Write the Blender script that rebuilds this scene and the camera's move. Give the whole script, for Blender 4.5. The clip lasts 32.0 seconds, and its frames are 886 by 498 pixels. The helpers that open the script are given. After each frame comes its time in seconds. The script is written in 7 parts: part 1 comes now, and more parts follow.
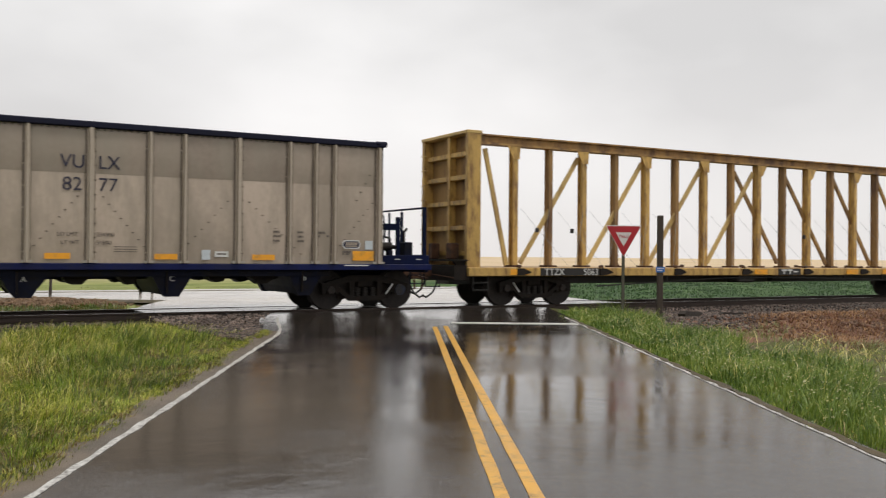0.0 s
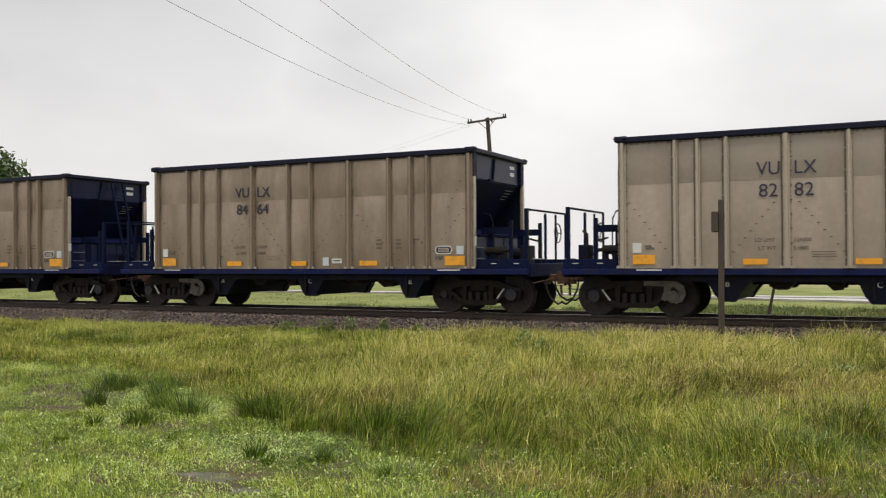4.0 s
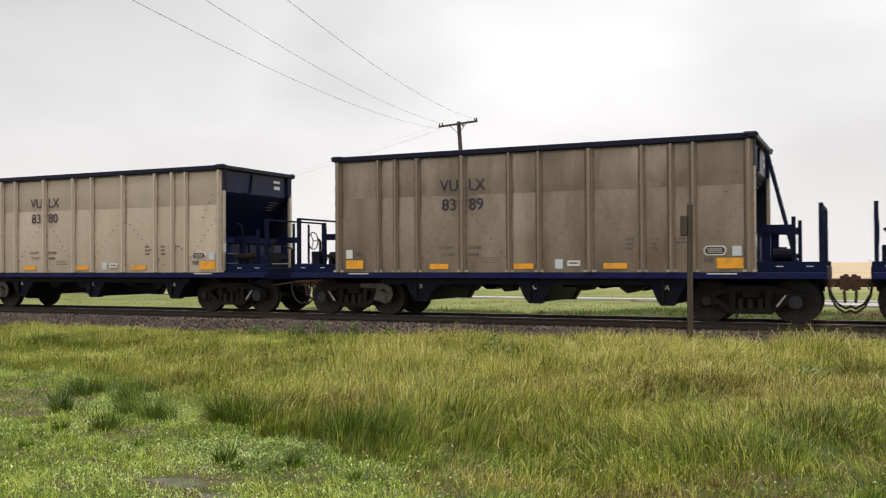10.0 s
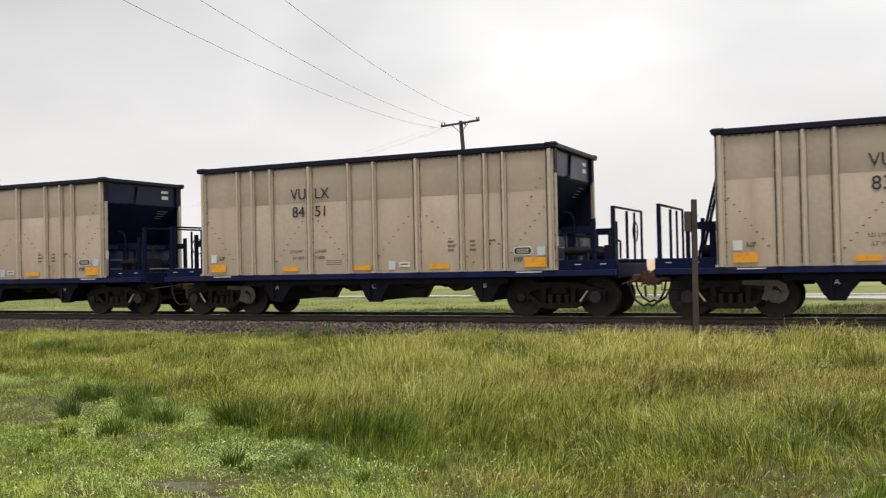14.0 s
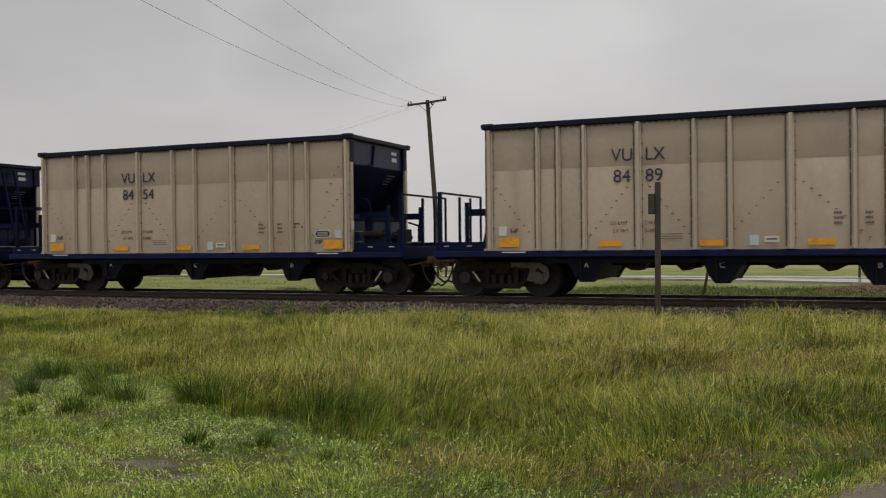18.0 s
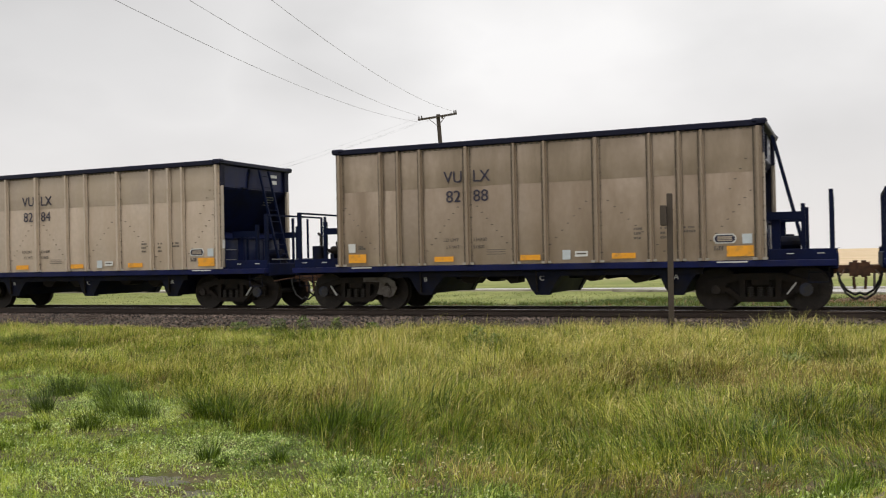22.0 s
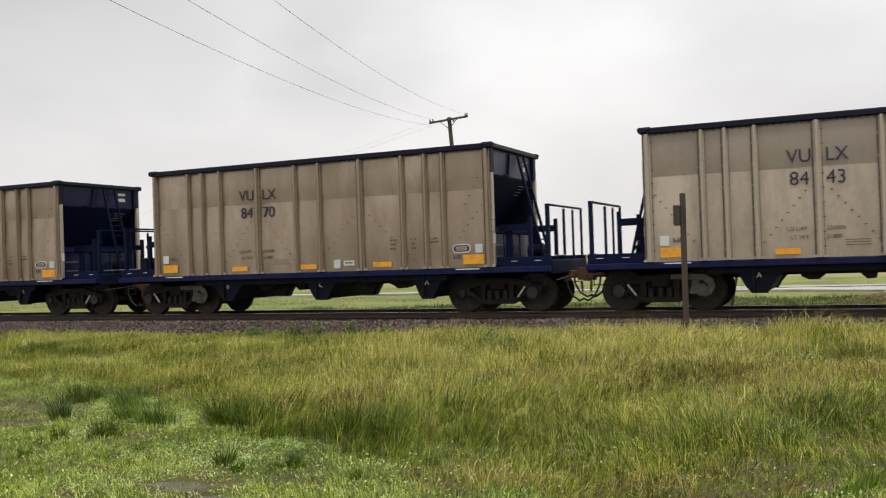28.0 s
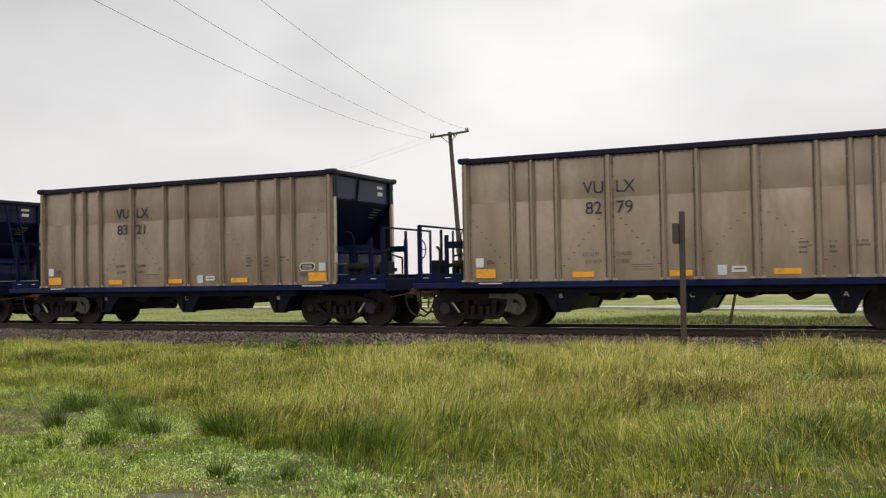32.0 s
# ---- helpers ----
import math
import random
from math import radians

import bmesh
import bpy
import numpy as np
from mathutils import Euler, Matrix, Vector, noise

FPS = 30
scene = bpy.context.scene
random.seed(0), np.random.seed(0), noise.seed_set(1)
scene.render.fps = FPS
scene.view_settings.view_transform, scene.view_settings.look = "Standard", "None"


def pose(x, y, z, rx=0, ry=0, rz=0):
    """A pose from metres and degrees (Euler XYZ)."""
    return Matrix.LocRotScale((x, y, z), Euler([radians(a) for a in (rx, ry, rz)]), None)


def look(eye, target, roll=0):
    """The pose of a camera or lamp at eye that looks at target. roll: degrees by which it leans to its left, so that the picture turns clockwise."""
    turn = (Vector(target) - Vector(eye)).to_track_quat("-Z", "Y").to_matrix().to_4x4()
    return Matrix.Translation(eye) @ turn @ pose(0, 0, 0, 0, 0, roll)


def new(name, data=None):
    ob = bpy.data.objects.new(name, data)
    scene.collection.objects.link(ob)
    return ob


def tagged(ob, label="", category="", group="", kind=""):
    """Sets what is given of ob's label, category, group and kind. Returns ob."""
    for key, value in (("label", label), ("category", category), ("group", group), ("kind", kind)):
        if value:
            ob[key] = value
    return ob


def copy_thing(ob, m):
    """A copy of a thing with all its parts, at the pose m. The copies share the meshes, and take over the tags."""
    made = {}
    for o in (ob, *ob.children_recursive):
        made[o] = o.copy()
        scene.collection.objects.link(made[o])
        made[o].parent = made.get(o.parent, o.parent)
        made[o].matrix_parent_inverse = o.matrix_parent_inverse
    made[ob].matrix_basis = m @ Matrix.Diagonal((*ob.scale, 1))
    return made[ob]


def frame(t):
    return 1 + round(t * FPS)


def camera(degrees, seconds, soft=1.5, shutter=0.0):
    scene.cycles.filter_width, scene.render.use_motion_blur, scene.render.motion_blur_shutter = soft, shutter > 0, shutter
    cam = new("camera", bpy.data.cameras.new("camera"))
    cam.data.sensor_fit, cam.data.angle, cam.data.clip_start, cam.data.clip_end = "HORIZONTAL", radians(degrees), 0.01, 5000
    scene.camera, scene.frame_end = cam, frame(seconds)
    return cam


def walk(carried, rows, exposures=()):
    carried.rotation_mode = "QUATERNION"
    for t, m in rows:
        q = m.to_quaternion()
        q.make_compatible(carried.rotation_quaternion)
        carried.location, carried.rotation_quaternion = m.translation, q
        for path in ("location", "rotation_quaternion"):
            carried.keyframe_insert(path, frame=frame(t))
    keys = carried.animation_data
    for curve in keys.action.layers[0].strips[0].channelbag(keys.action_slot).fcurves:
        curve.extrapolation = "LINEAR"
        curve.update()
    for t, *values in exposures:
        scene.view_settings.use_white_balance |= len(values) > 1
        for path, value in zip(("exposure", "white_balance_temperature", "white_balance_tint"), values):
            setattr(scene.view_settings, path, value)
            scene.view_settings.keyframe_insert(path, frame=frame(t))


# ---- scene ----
cam = camera(51.44, 32.0, soft=1.15, shutter=0.15)
PATH = [
    (0, pose(0, 0, 1.286, 90.43, -0.51, -28.87)),
    (0.5, pose(0, 0, 1.286, 90.16, -0.97, -22.27)),
    (0.9, pose(0, 0, 1.286, 89.34, -0.38, -12.25)),
    (1.2, pose(0, 0, 1.286, 88.93, 0.69, -2.69)),
    (1.5, pose(0, 0, 1.286, 88.93, 1.07, 5.88)),
    (2, pose(0, 0, 1.286, 89.30, 0.90, 15.98)),
    (2.5, pose(0, 0, 1.286, 89.54, 0.62, 22.57)),
    (3, pose(0, 0, 1.286, 89.82, 0.40, 25.82)),
    (3.5, pose(0, 0, 1.286, 90.11, 0.54, 26.56)),
    (5.5, pose(0, 0, 1.286, 92.62, -0.53, 26.75)),
    (6, pose(0, 0, 1.286, 91.75, -0.12, 26.93)),
    (6.5, pose(0, 0, 1.286, 91.63, 0.41, 26.53)),
    (7, pose(0, 0, 1.286, 91.07, -0.06, 25.98)),
    (7.5, pose(0, 0, 1.286, 90.74, -0.15, 25.34)),
    (8, pose(0, 0, 1.286, 90.64, -0.31, 24.88)),
    (8.5, pose(0, 0, 1.286, 90.35, -0.35, 24.40)),
    (9, pose(0, 0, 1.286, 90.10, -0.35, 23.99)),
    (9.5, pose(0, 0, 1.286, 90.34, -0.09, 24.01)),
    (10, pose(0, 0, 1.286, 90.91, 0.28, 24.82)),
    (10.5, pose(0, 0, 1.286, 91.21, 0.66, 24.95)),
    (11, pose(0, 0, 1.286, 91.50, 0.85, 24.72)),
    (11.5, pose(0, 0, 1.286, 91.67, 0.74, 24.60)),
    (12, pose(0, 0, 1.286, 91.69, 0.59, 24.89)),
    (12.5, pose(0, 0, 1.286, 91.79, 0.93, 24.87)),
    (13, pose(0, 0, 1.286, 91.84, 1.17, 24.73)),
    (13.5, pose(0, 0, 1.286, 91.37, 1.24, 24.98)),
    (14, pose(0, 0, 1.286, 90.89, 1.22, 25.10)),
    (14.5, pose(0, 0, 1.286, 90.48, 1.01, 25.10)),
    (15, pose(0, 0, 1.286, 90.21, 1.06, 25.30)),
    (15.5, pose(0, 0, 1.286, 90.05, 1.09, 25.18)),
    (17.5, pose(0, 0, 1.286, 89.54, 0.72, 23.24)),
    (18, pose(0, 0, 1.286, 89.59, 0.63, 22.93)),
    (18.5, pose(0, 0, 1.286, 90.13, 0.88, 23.04)),
    (19, pose(0, 0, 1.286, 90.08, 1.25, 23.51)),
    (19.5, pose(0, 0, 1.286, 90.13, 0.90, 23.21)),
    (20, pose(0, 0, 1.286, 90.44, 0.64, 22.94)),
    (20.5, pose(0, 0, 1.286, 90.50, 1.03, 23.35)),
    (21, pose(0, 0, 1.286, 90.61, 1.05, 23.59)),
    (21.5, pose(0, 0, 1.286, 90.45, 1.10, 23.87)),
    (22, pose(0, 0, 1.286, 90.46, 1.20, 23.67)),
    (22.5, pose(0, 0, 1.286, 90.46, 1.20, 23.30)),
    (23, pose(0, 0, 1.286, 90.72, 1.26, 23.45)),
    (23.5, pose(0, 0, 1.286, 91.21, 1.40, 23.74)),
    (24, pose(0, 0, 1.286, 91.86, 1.67, 23.81)),
    (24.5, pose(0, 0, 1.286, 91.93, 1.79, 24.25)),
    (25, pose(0, 0, 1.286, 91.58, 1.89, 24.50)),
    (25.5, pose(0, 0, 1.286, 91.53, 1.69, 24.52)),
    (27.5, pose(0, 0, 1.286, 90.86, 1.83, 24.35)),
    (28, pose(0, 0, 1.286, 90.66, 1.93, 24.48)),
    (28.5, pose(0, 0, 1.286, 90.60, 1.83, 24.55)),
    (29, pose(0, 0, 1.286, 90.82, 1.80, 24.37)),
    (29.5, pose(0, 0, 1.286, 90.99, 1.80, 24.10)),
    (30, pose(0, 0, 1.286, 91.07, 1.95, 24.34)),
    (30.5, pose(0, 0, 1.286, 91.12, 2.08, 24.47)),
    (31, pose(0, 0, 1.286, 91.36, 1.88, 24.28)),
    (31.5, pose(0, 0, 1.286, 91.52, 1.31, 24.23)),
    (32, pose(0, 0, 1.286, 91.55, 1.03, 24.39)),
]
EXPOSURES = [(0, -0.12), (0.8, -0.18), (1.0, -0.36), (1.3, -0.46), (1.6, -0.45), (2, -0.40), (2.4, -0.08), (2.7, 0.36), (3, 0.48), (3.5, 0.15), (5.5, -0.03), (6.2, 0.0), (7, 0.07), (9, 0.11), (10, 0.10), (12, 0.04), (13, 0.09), (15.5, 0.08), (17.5, 0.0), (17.8, -0.3), (18.0, -0.62), (18.2, -0.58), (18.4, -0.2), (18.7, 0.15), (19, 0.18), (20, 0.0), (25, 0.0), (28, 0.02), (32, 0.02)]
walk(cam, PATH, EXPOSURES)

# the train's way along the track: seconds, metres
RUN = [(0, 4.22), (2, 15.13), (3, 20.64), (3.5, 23.42), (5.5, 34.62), (6, 37.42), (7, 43.06), (8, 48.68), (9, 54.29), (10, 59.95), (11, 65.59), (12, 71.20), (13, 76.81), (14, 82.44), (15, 87.97), (15.5, 90.75), (17.5, 102.09), (18, 104.93), (19, 110.59), (20, 116.23), (21, 121.90), (22, 127.55), (23, 133.21), (24, 138.92), (25, 144.59), (25.5, 147.42), (27.5, 158.74), (28, 161.58), (29, 167.26), (30, 172.93), (31, 178.58), (32, 184.20)]
PITCH = 13.4      # coupled length of a hopper car
TY = 21.22        # centre line of the track
RD = Vector((0.451, 0.893, 0))    # direction of the road
RN = Vector((0.893, -0.451, 0))   # to the right across the road

# ---- world and light ----
world = bpy.data.worlds.new("overcast")
scene.world = world
world.use_nodes = True
wn, wl = world.node_tree.nodes, world.node_tree.links
wn.clear()
w_out = wn.new("ShaderNodeOutputWorld")
w_bg = wn.new("ShaderNodeBackground")
w_sky = wn.new("ShaderNodeTexSky")
w_sky.sky_type = 'NISHITA'
w_sky.sun_disc = False
w_sky.sun_elevation = radians(67)
w_sky.sun_rotation = radians(150)
w_co = wn.new("ShaderNodeTexCoord")
w_map = wn.new("ShaderNodeMapping")
w_map.inputs["Scale"].default_value = (1.1, 1.1, 2.2)
w_noise = wn.new("ShaderNodeTexNoise")
w_noise.inputs["Scale"].default_value = 2.0
w_noise.inputs["Detail"].default_value = 6
w_noise.inputs["Roughness"].default_value = 0.42
w_ramp = wn.new("ShaderNodeValToRGB")
w_ramp.color_ramp.elements[0].position = 0.36
w_ramp.color_ramp.elements[0].color = (0.70, 0.685, 0.675, 1)
w_ramp.color_ramp.elements[1].position = 0.62
w_ramp.color_ramp.elements[1].color = (1.02, 1.0, 0.985, 1)
# paler towards the horizon
w_sep = wn.new("ShaderNodeSeparateXYZ")
w_hor = wn.new("ShaderNodeMapRange")
w_hor.inputs["From Min"].default_value = 0.0
w_hor.inputs["From Max"].default_value = 0.22
w_hor.inputs["To Min"].default_value = 0.75
w_hor.inputs["To Max"].default_value = 0.0
w_mixh = wn.new("ShaderNodeMixRGB")
w_mixh.inputs["Color2"].default_value = (0.89, 0.85, 0.838, 1)
w_gain = wn.new("ShaderNodeMixRGB")
w_gain.blend_type = 'MULTIPLY'
w_gain.inputs["Fac"].default_value = 1.0
w_gain.inputs["Color2"].default_value = (10, 10, 10, 1)
w_mix = wn.new("ShaderNodeMixRGB")
w_mix.inputs["Fac"].default_value = 0.93
w_bg.inputs["Strength"].default_value = 0.1
wl.new(w_co.outputs["Generated"], w_map.inputs["Vector"])
wl.new(w_map.outputs["Vector"], w_noise.inputs["Vector"])
wl.new(w_noise.outputs["Fac"], w_ramp.inputs["Fac"])
wl.new(w_co.outputs["Generated"], w_sep.inputs["Vector"])
wl.new(w_sep.outputs["Z"], w_hor.inputs["Value"])
wl.new(w_hor.outputs["Result"], w_mixh.inputs["Fac"])
wl.new(w_ramp.outputs["Color"], w_mixh.inputs["Color1"])
# a heavier bank of cloud over the field on one side
w_dot = wn.new("ShaderNodeVectorMath")
w_dot.operation = 'DOT_PRODUCT'
w_dot.inputs[1].default_value = Vector((-0.80, 0.42, 0.52)).normalized()
w_nrm = wn.new("ShaderNodeVectorMath")
w_nrm.operation = 'NORMALIZE'
w_soft = wn.new("ShaderNodeMath")
w_soft.operation = 'MULTIPLY_ADD'
w_soft.inputs[1].default_value = 0.85
w_bank = wn.new("ShaderNodeMapRange")
w_bank.inputs["From Min"].default_value = 1.27
w_bank.inputs["From Max"].default_value = 1.45
w_bank.inputs["To Max"].default_value = 0.9
w_mixb = wn.new("ShaderNodeMixRGB")
w_mixb.inputs["Color2"].default_value = (0.50, 0.487, 0.482, 1)
wl.new(w_co.outputs["Generated"], w_nrm.inputs[0])
wl.new(w_nrm.outputs["Vector"], w_dot.inputs[0])
wl.new(w_noise.outputs["Fac"], w_soft.inputs[0])
wl.new(w_dot.outputs["Value"], w_soft.inputs[2])
wl.new(w_soft.outputs[0], w_bank.inputs["Value"])
wl.new(w_bank.outputs["Result"], w_mixb.inputs["Fac"])
wl.new(w_mixh.outputs["Color"], w_mixb.inputs["Color1"])
wl.new(w_mixb.outputs["Color"], w_gain.inputs["Color1"])
wl.new(w_sky.outputs["Color"], w_mix.inputs["Color1"])
# the cloud is thinner and brighter over the road
w_dir = wn.new("ShaderNodeVectorMath")
w_dir.operation = 'DOT_PRODUCT'
w_dir.inputs[1].default_value = Vector((0.50, 0.76, 0.42)).normalized()
w_thin = wn.new("ShaderNodeMapRange")
w_thin.interpolation_type = 'SMOOTHSTEP'
w_thin.inputs["From Min"].default_value = 0.78
w_thin.inputs["From Max"].default_value = 1.0
w_thin.inputs["To Min"].default_value = 1.0
w_thin.inputs["To Max"].default_value = 1.16
w_bright = wn.new("ShaderNodeVectorMath")
w_bright.operation = 'SCALE'
wl.new(w_nrm.outputs["Vector"], w_dir.inputs[0])
wl.new(w_dir.outputs["Value"], w_thin.inputs["Value"])
wl.new(w_gain.outputs["Color"], w_bright.inputs[0])
wl.new(w_thin.outputs["Result"], w_bright.inputs["Scale"])
wl.new(w_bright.outputs["Vector"], w_mix.inputs["Color2"])
wl.new(w_mix.outputs["Color"], w_bg.inputs["Color"])
wl.new(w_bg.outputs["Background"], w_out.inputs["Surface"])

sun = new("sun", bpy.data.lights.new("sun", 'SUN'))
sun.data.energy = 2.0
sun.data.angle = radians(18)
sun.data.color = (1.0, 0.96, 0.9)
sun.matrix_world = look((8, -6, 30), (0, 4, 0))


# ---- materials ----
def shader(name, color, rough=0.6, metal=0.0, var=0.25, scale=3.0, fine=40.0, bump=0.15, rnd=0.0, rough_var=0.1,
           island=0.0, spec=0.5, dirt=None, dirt_amount=0.35, dirt_scale=1.0, streak=False, coat=0.0, bump_dist=0.01):
    """A surface of one colour with stains at two sizes, fine relief and a second colour of dirt."""
    m = bpy.data.materials.new(name)
    m.use_nodes = True
    n, l = m.node_tree.nodes, m.node_tree.links
    b = n["Principled BSDF"]
    co = n.new("ShaderNodeTexCoord")
    mp = n.new("ShaderNodeMapping")
    l.new(co.outputs["Object"], mp.inputs["Vector"])
    if streak:
        mp.inputs["Scale"].default_value = (1, 1, 0.28)
    n1 = n.new("ShaderNodeTexNoise")
    n1.inputs["Scale"].default_value = scale
    n1.inputs["Detail"].default_value = 6
    l.new(mp.outputs["Vector"], n1.inputs["Vector"])
    n2 = n.new("ShaderNodeTexNoise")
    n2.inputs["Scale"].default_value = fine
    n2.inputs["Detail"].default_value = 3
    l.new(co.outputs["Object"], n2.inputs["Vector"])
    # brightness factor
    add = n.new("ShaderNodeMath")
    add.operation = 'MULTIPLY_ADD'
    add.inputs[1].default_value = 0.65
    l.new(n1.outputs["Fac"], add.inputs[0])
    sc2 = n.new("ShaderNodeMath")
    sc2.operation = 'MULTIPLY'
    sc2.inputs[1].default_value = 0.35
    l.new(n2.outputs["Fac"], sc2.inputs[0])
    l.new(sc2.outputs[0], add.inputs[2])
    last = add.outputs[0]
    if rnd or island:
        src = n.new("ShaderNodeNewGeometry").outputs["Random Per Island"] if island else n.new("ShaderNodeObjectInfo").outputs["Random"]
        r = n.new("ShaderNodeMath")
        r.operation = 'MULTIPLY_ADD'
        r.inputs[1].default_value = island or rnd
        l.new(src, r.inputs[0])
        l.new(last, r.inputs[2])
        rs = n.new("ShaderNodeMath")
        rs.operation = 'SUBTRACT'
        rs.inputs[1].default_value = (island or rnd) * 0.5
        l.new(r.outputs[0], rs.inputs[0])
        last = rs.outputs[0]
    ramp = n.new("ShaderNodeValToRGB")
    ramp.color_ramp.elements[0].position = 0.25
    ramp.color_ramp.elements[1].position = 0.75
    ramp.color_ramp.elements[0].color = (*[c * (1 - var) for c in color], 1)
    ramp.color_ramp.elements[1].color = (*[min(1, c * (1 + var)) for c in color], 1)
    l.new(last, ramp.inputs["Fac"])
    colour = ramp.outputs["Color"]
    if dirt:
        n3 = n.new("ShaderNodeTexNoise")
        n3.inputs["Scale"].default_value = dirt_scale
        n3.inputs["Detail"].default_value = 7
        n3.inputs["Roughness"].default_value = 0.65
        l.new(mp.outputs["Vector"], n3.inputs["Vector"])
        mr = n.new("ShaderNodeMapRange")
        mr.inputs["From Min"].default_value = 0.62 - dirt_amount * 0.4
        mr.inputs["From Max"].default_value = 0.80 - dirt_amount * 0.3
        l.new(n3.outputs["Fac"], mr.inputs["Value"])
        mx = n.new("ShaderNodeMixRGB")
        mx.inputs["Color2"].default_value = (*dirt, 1)
        l.new(mr.outputs["Result"], mx.inputs["Fac"])
        l.new(colour, mx.inputs["Color1"])
        colour = mx.outputs["Color"]
    l.new(colour, b.inputs["Base Color"])
    b.inputs["Metallic"].default_value = metal
    b.inputs["Specular IOR Level"].default_value = spec
    rr = n.new("ShaderNodeMapRange")
    rr.inputs["To Min"].default_value = max(0.02, rough - rough_var)
    rr.inputs["To Max"].default_value = min(1, rough + rough_var)
    l.new(n1.outputs["Fac"], rr.inputs["Value"])
    l.new(rr.outputs["Result"], b.inputs["Roughness"])
    if coat:
        b.inputs["Coat Weight"].default_value = coat
        b.inputs["Coat Roughness"].default_value = 0.1
    if bump:
        bp = n.new("ShaderNodeBump")
        bp.inputs["Strength"].default_value = bump
        bp.inputs["Distance"].default_value = bump_dist
        l.new(n2.outputs["Fac"], bp.inputs["Height"])
        l.new(bp.outputs["Normal"], b.inputs["Normal"])
    return m


M = {}
M["tan"] = shader("weathered_aluminium", (0.425, 0.350, 0.282), 0.45, 0.3, 0.22, 0.9, 9.0, 0.05, 0.4, 0.08, dirt=(0.33, 0.28, 0.22), dirt_amount=0.5, dirt_scale=1.6, streak=True)
M["tan_upper"] = shader("weathered_aluminium_upper", (0.335, 0.275, 0.222), 0.42, 0.3, 0.22, 0.9, 9.0, 0.05, 0.4, 0.08, dirt=(0.31, 0.27, 0.215), dirt_amount=0.5, dirt_scale=1.3, streak=True)
M["rib"] = shader("aluminium_rib", (0.45, 0.385, 0.310), 0.40, 0.3, 0.15, 2.0, 14.0, 0.05, 0.1, dirt=(0.30, 0.25, 0.19), dirt_amount=0.4, dirt_scale=2.0, streak=True)
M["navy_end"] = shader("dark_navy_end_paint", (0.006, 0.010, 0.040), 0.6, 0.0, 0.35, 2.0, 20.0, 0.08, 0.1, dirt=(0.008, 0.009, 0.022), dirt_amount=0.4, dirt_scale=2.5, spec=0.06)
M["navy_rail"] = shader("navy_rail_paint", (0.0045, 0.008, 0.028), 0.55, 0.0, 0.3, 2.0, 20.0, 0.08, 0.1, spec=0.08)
M["navy"] = shader("navy_paint", (0.005, 0.009, 0.060), 0.5, 0.0, 0.35, 2.0, 20.0, 0.08, 0.1, dirt=(0.012, 0.014, 0.045), dirt_amount=0.4, dirt_scale=2.5, spec=0.16)
M["chord"] = shader("dark_navy_paint", (0.006, 0.007, 0.022), 0.5, 0.0, 0.3, 2.0, 20.0, 0.08, spec=0.2)
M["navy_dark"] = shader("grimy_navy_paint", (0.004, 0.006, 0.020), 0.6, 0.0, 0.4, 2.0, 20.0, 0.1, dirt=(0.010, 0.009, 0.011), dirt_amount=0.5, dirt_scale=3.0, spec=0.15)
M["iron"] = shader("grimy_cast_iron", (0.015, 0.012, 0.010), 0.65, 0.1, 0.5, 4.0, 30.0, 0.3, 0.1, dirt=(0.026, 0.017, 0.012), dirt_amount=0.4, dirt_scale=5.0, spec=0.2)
M["grit"] = shader("pale_wet_grit", (0.140, 0.108, 0.078), 0.5, 0.0, 0.35, 2.5, 70.0, 0.7, dirt=(0.075, 0.060, 0.044), dirt_amount=0.5, dirt_scale=2.0)
M["grey_iron"] = shader("grey_cast_iron", (0.125, 0.110, 0.098), 0.6, 0.1, 0.35, 4.0, 30.0, 0.3, dirt=(0.07, 0.055, 0.045), dirt_amount=0.5, dirt_scale=5.0)
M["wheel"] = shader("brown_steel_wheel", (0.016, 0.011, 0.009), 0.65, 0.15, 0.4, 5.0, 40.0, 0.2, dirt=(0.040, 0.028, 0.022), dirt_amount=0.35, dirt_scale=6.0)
M["hub_blue"] = shader("blue_hub_paint", (0.008, 0.014, 0.045), 0.5, 0.0, 0.4, 6.0, 40.0, 0.1, dirt=(0.03, 0.025, 0.02), dirt_amount=0.5, dirt_scale=6)
M["rust"] = shader("rusty_steel", (0.10, 0.045, 0.022), 0.8, 0.1, 0.5, 8.0, 50.0, 0.4, dirt=(0.03, 0.02, 0.015), dirt_amount=0.4, dirt_scale=6.0)
M["rail"] = shader("rail_steel", (0.055, 0.038, 0.030), 0.55, 0.4, 0.35, 6.0, 60.0, 0.2)
M["rail_head"] = shader("polished_rail_head", (0.30, 0.28, 0.27), 0.25, 0.8, 0.2, 5.0, 60.0, 0.05)
M["tie"] = shader("creosoted_tie", (0.030, 0.022, 0.017), 0.75, 0.0, 0.5, 5.0, 60.0, 0.5, 0.2)
M["orange"] = shader("orange_reflective_film", (0.82, 0.36, 0.02), 0.35, 0.0, 0.1, 8.0, 60.0, 0.02, dirt=(0.45, 0.24, 0.06), dirt_amount=0.25, dirt_scale=6)
M["white"] = shader("white_film", (0.62, 0.62, 0.60), 0.45, 0.0, 0.12, 8.0, 60.0, 0.02)
M["pale_blue"] = shader("pale_blue_film", (0.52, 0.57, 0.60), 0.45, 0.0, 0.15, 8.0, 60.0, 0.02)
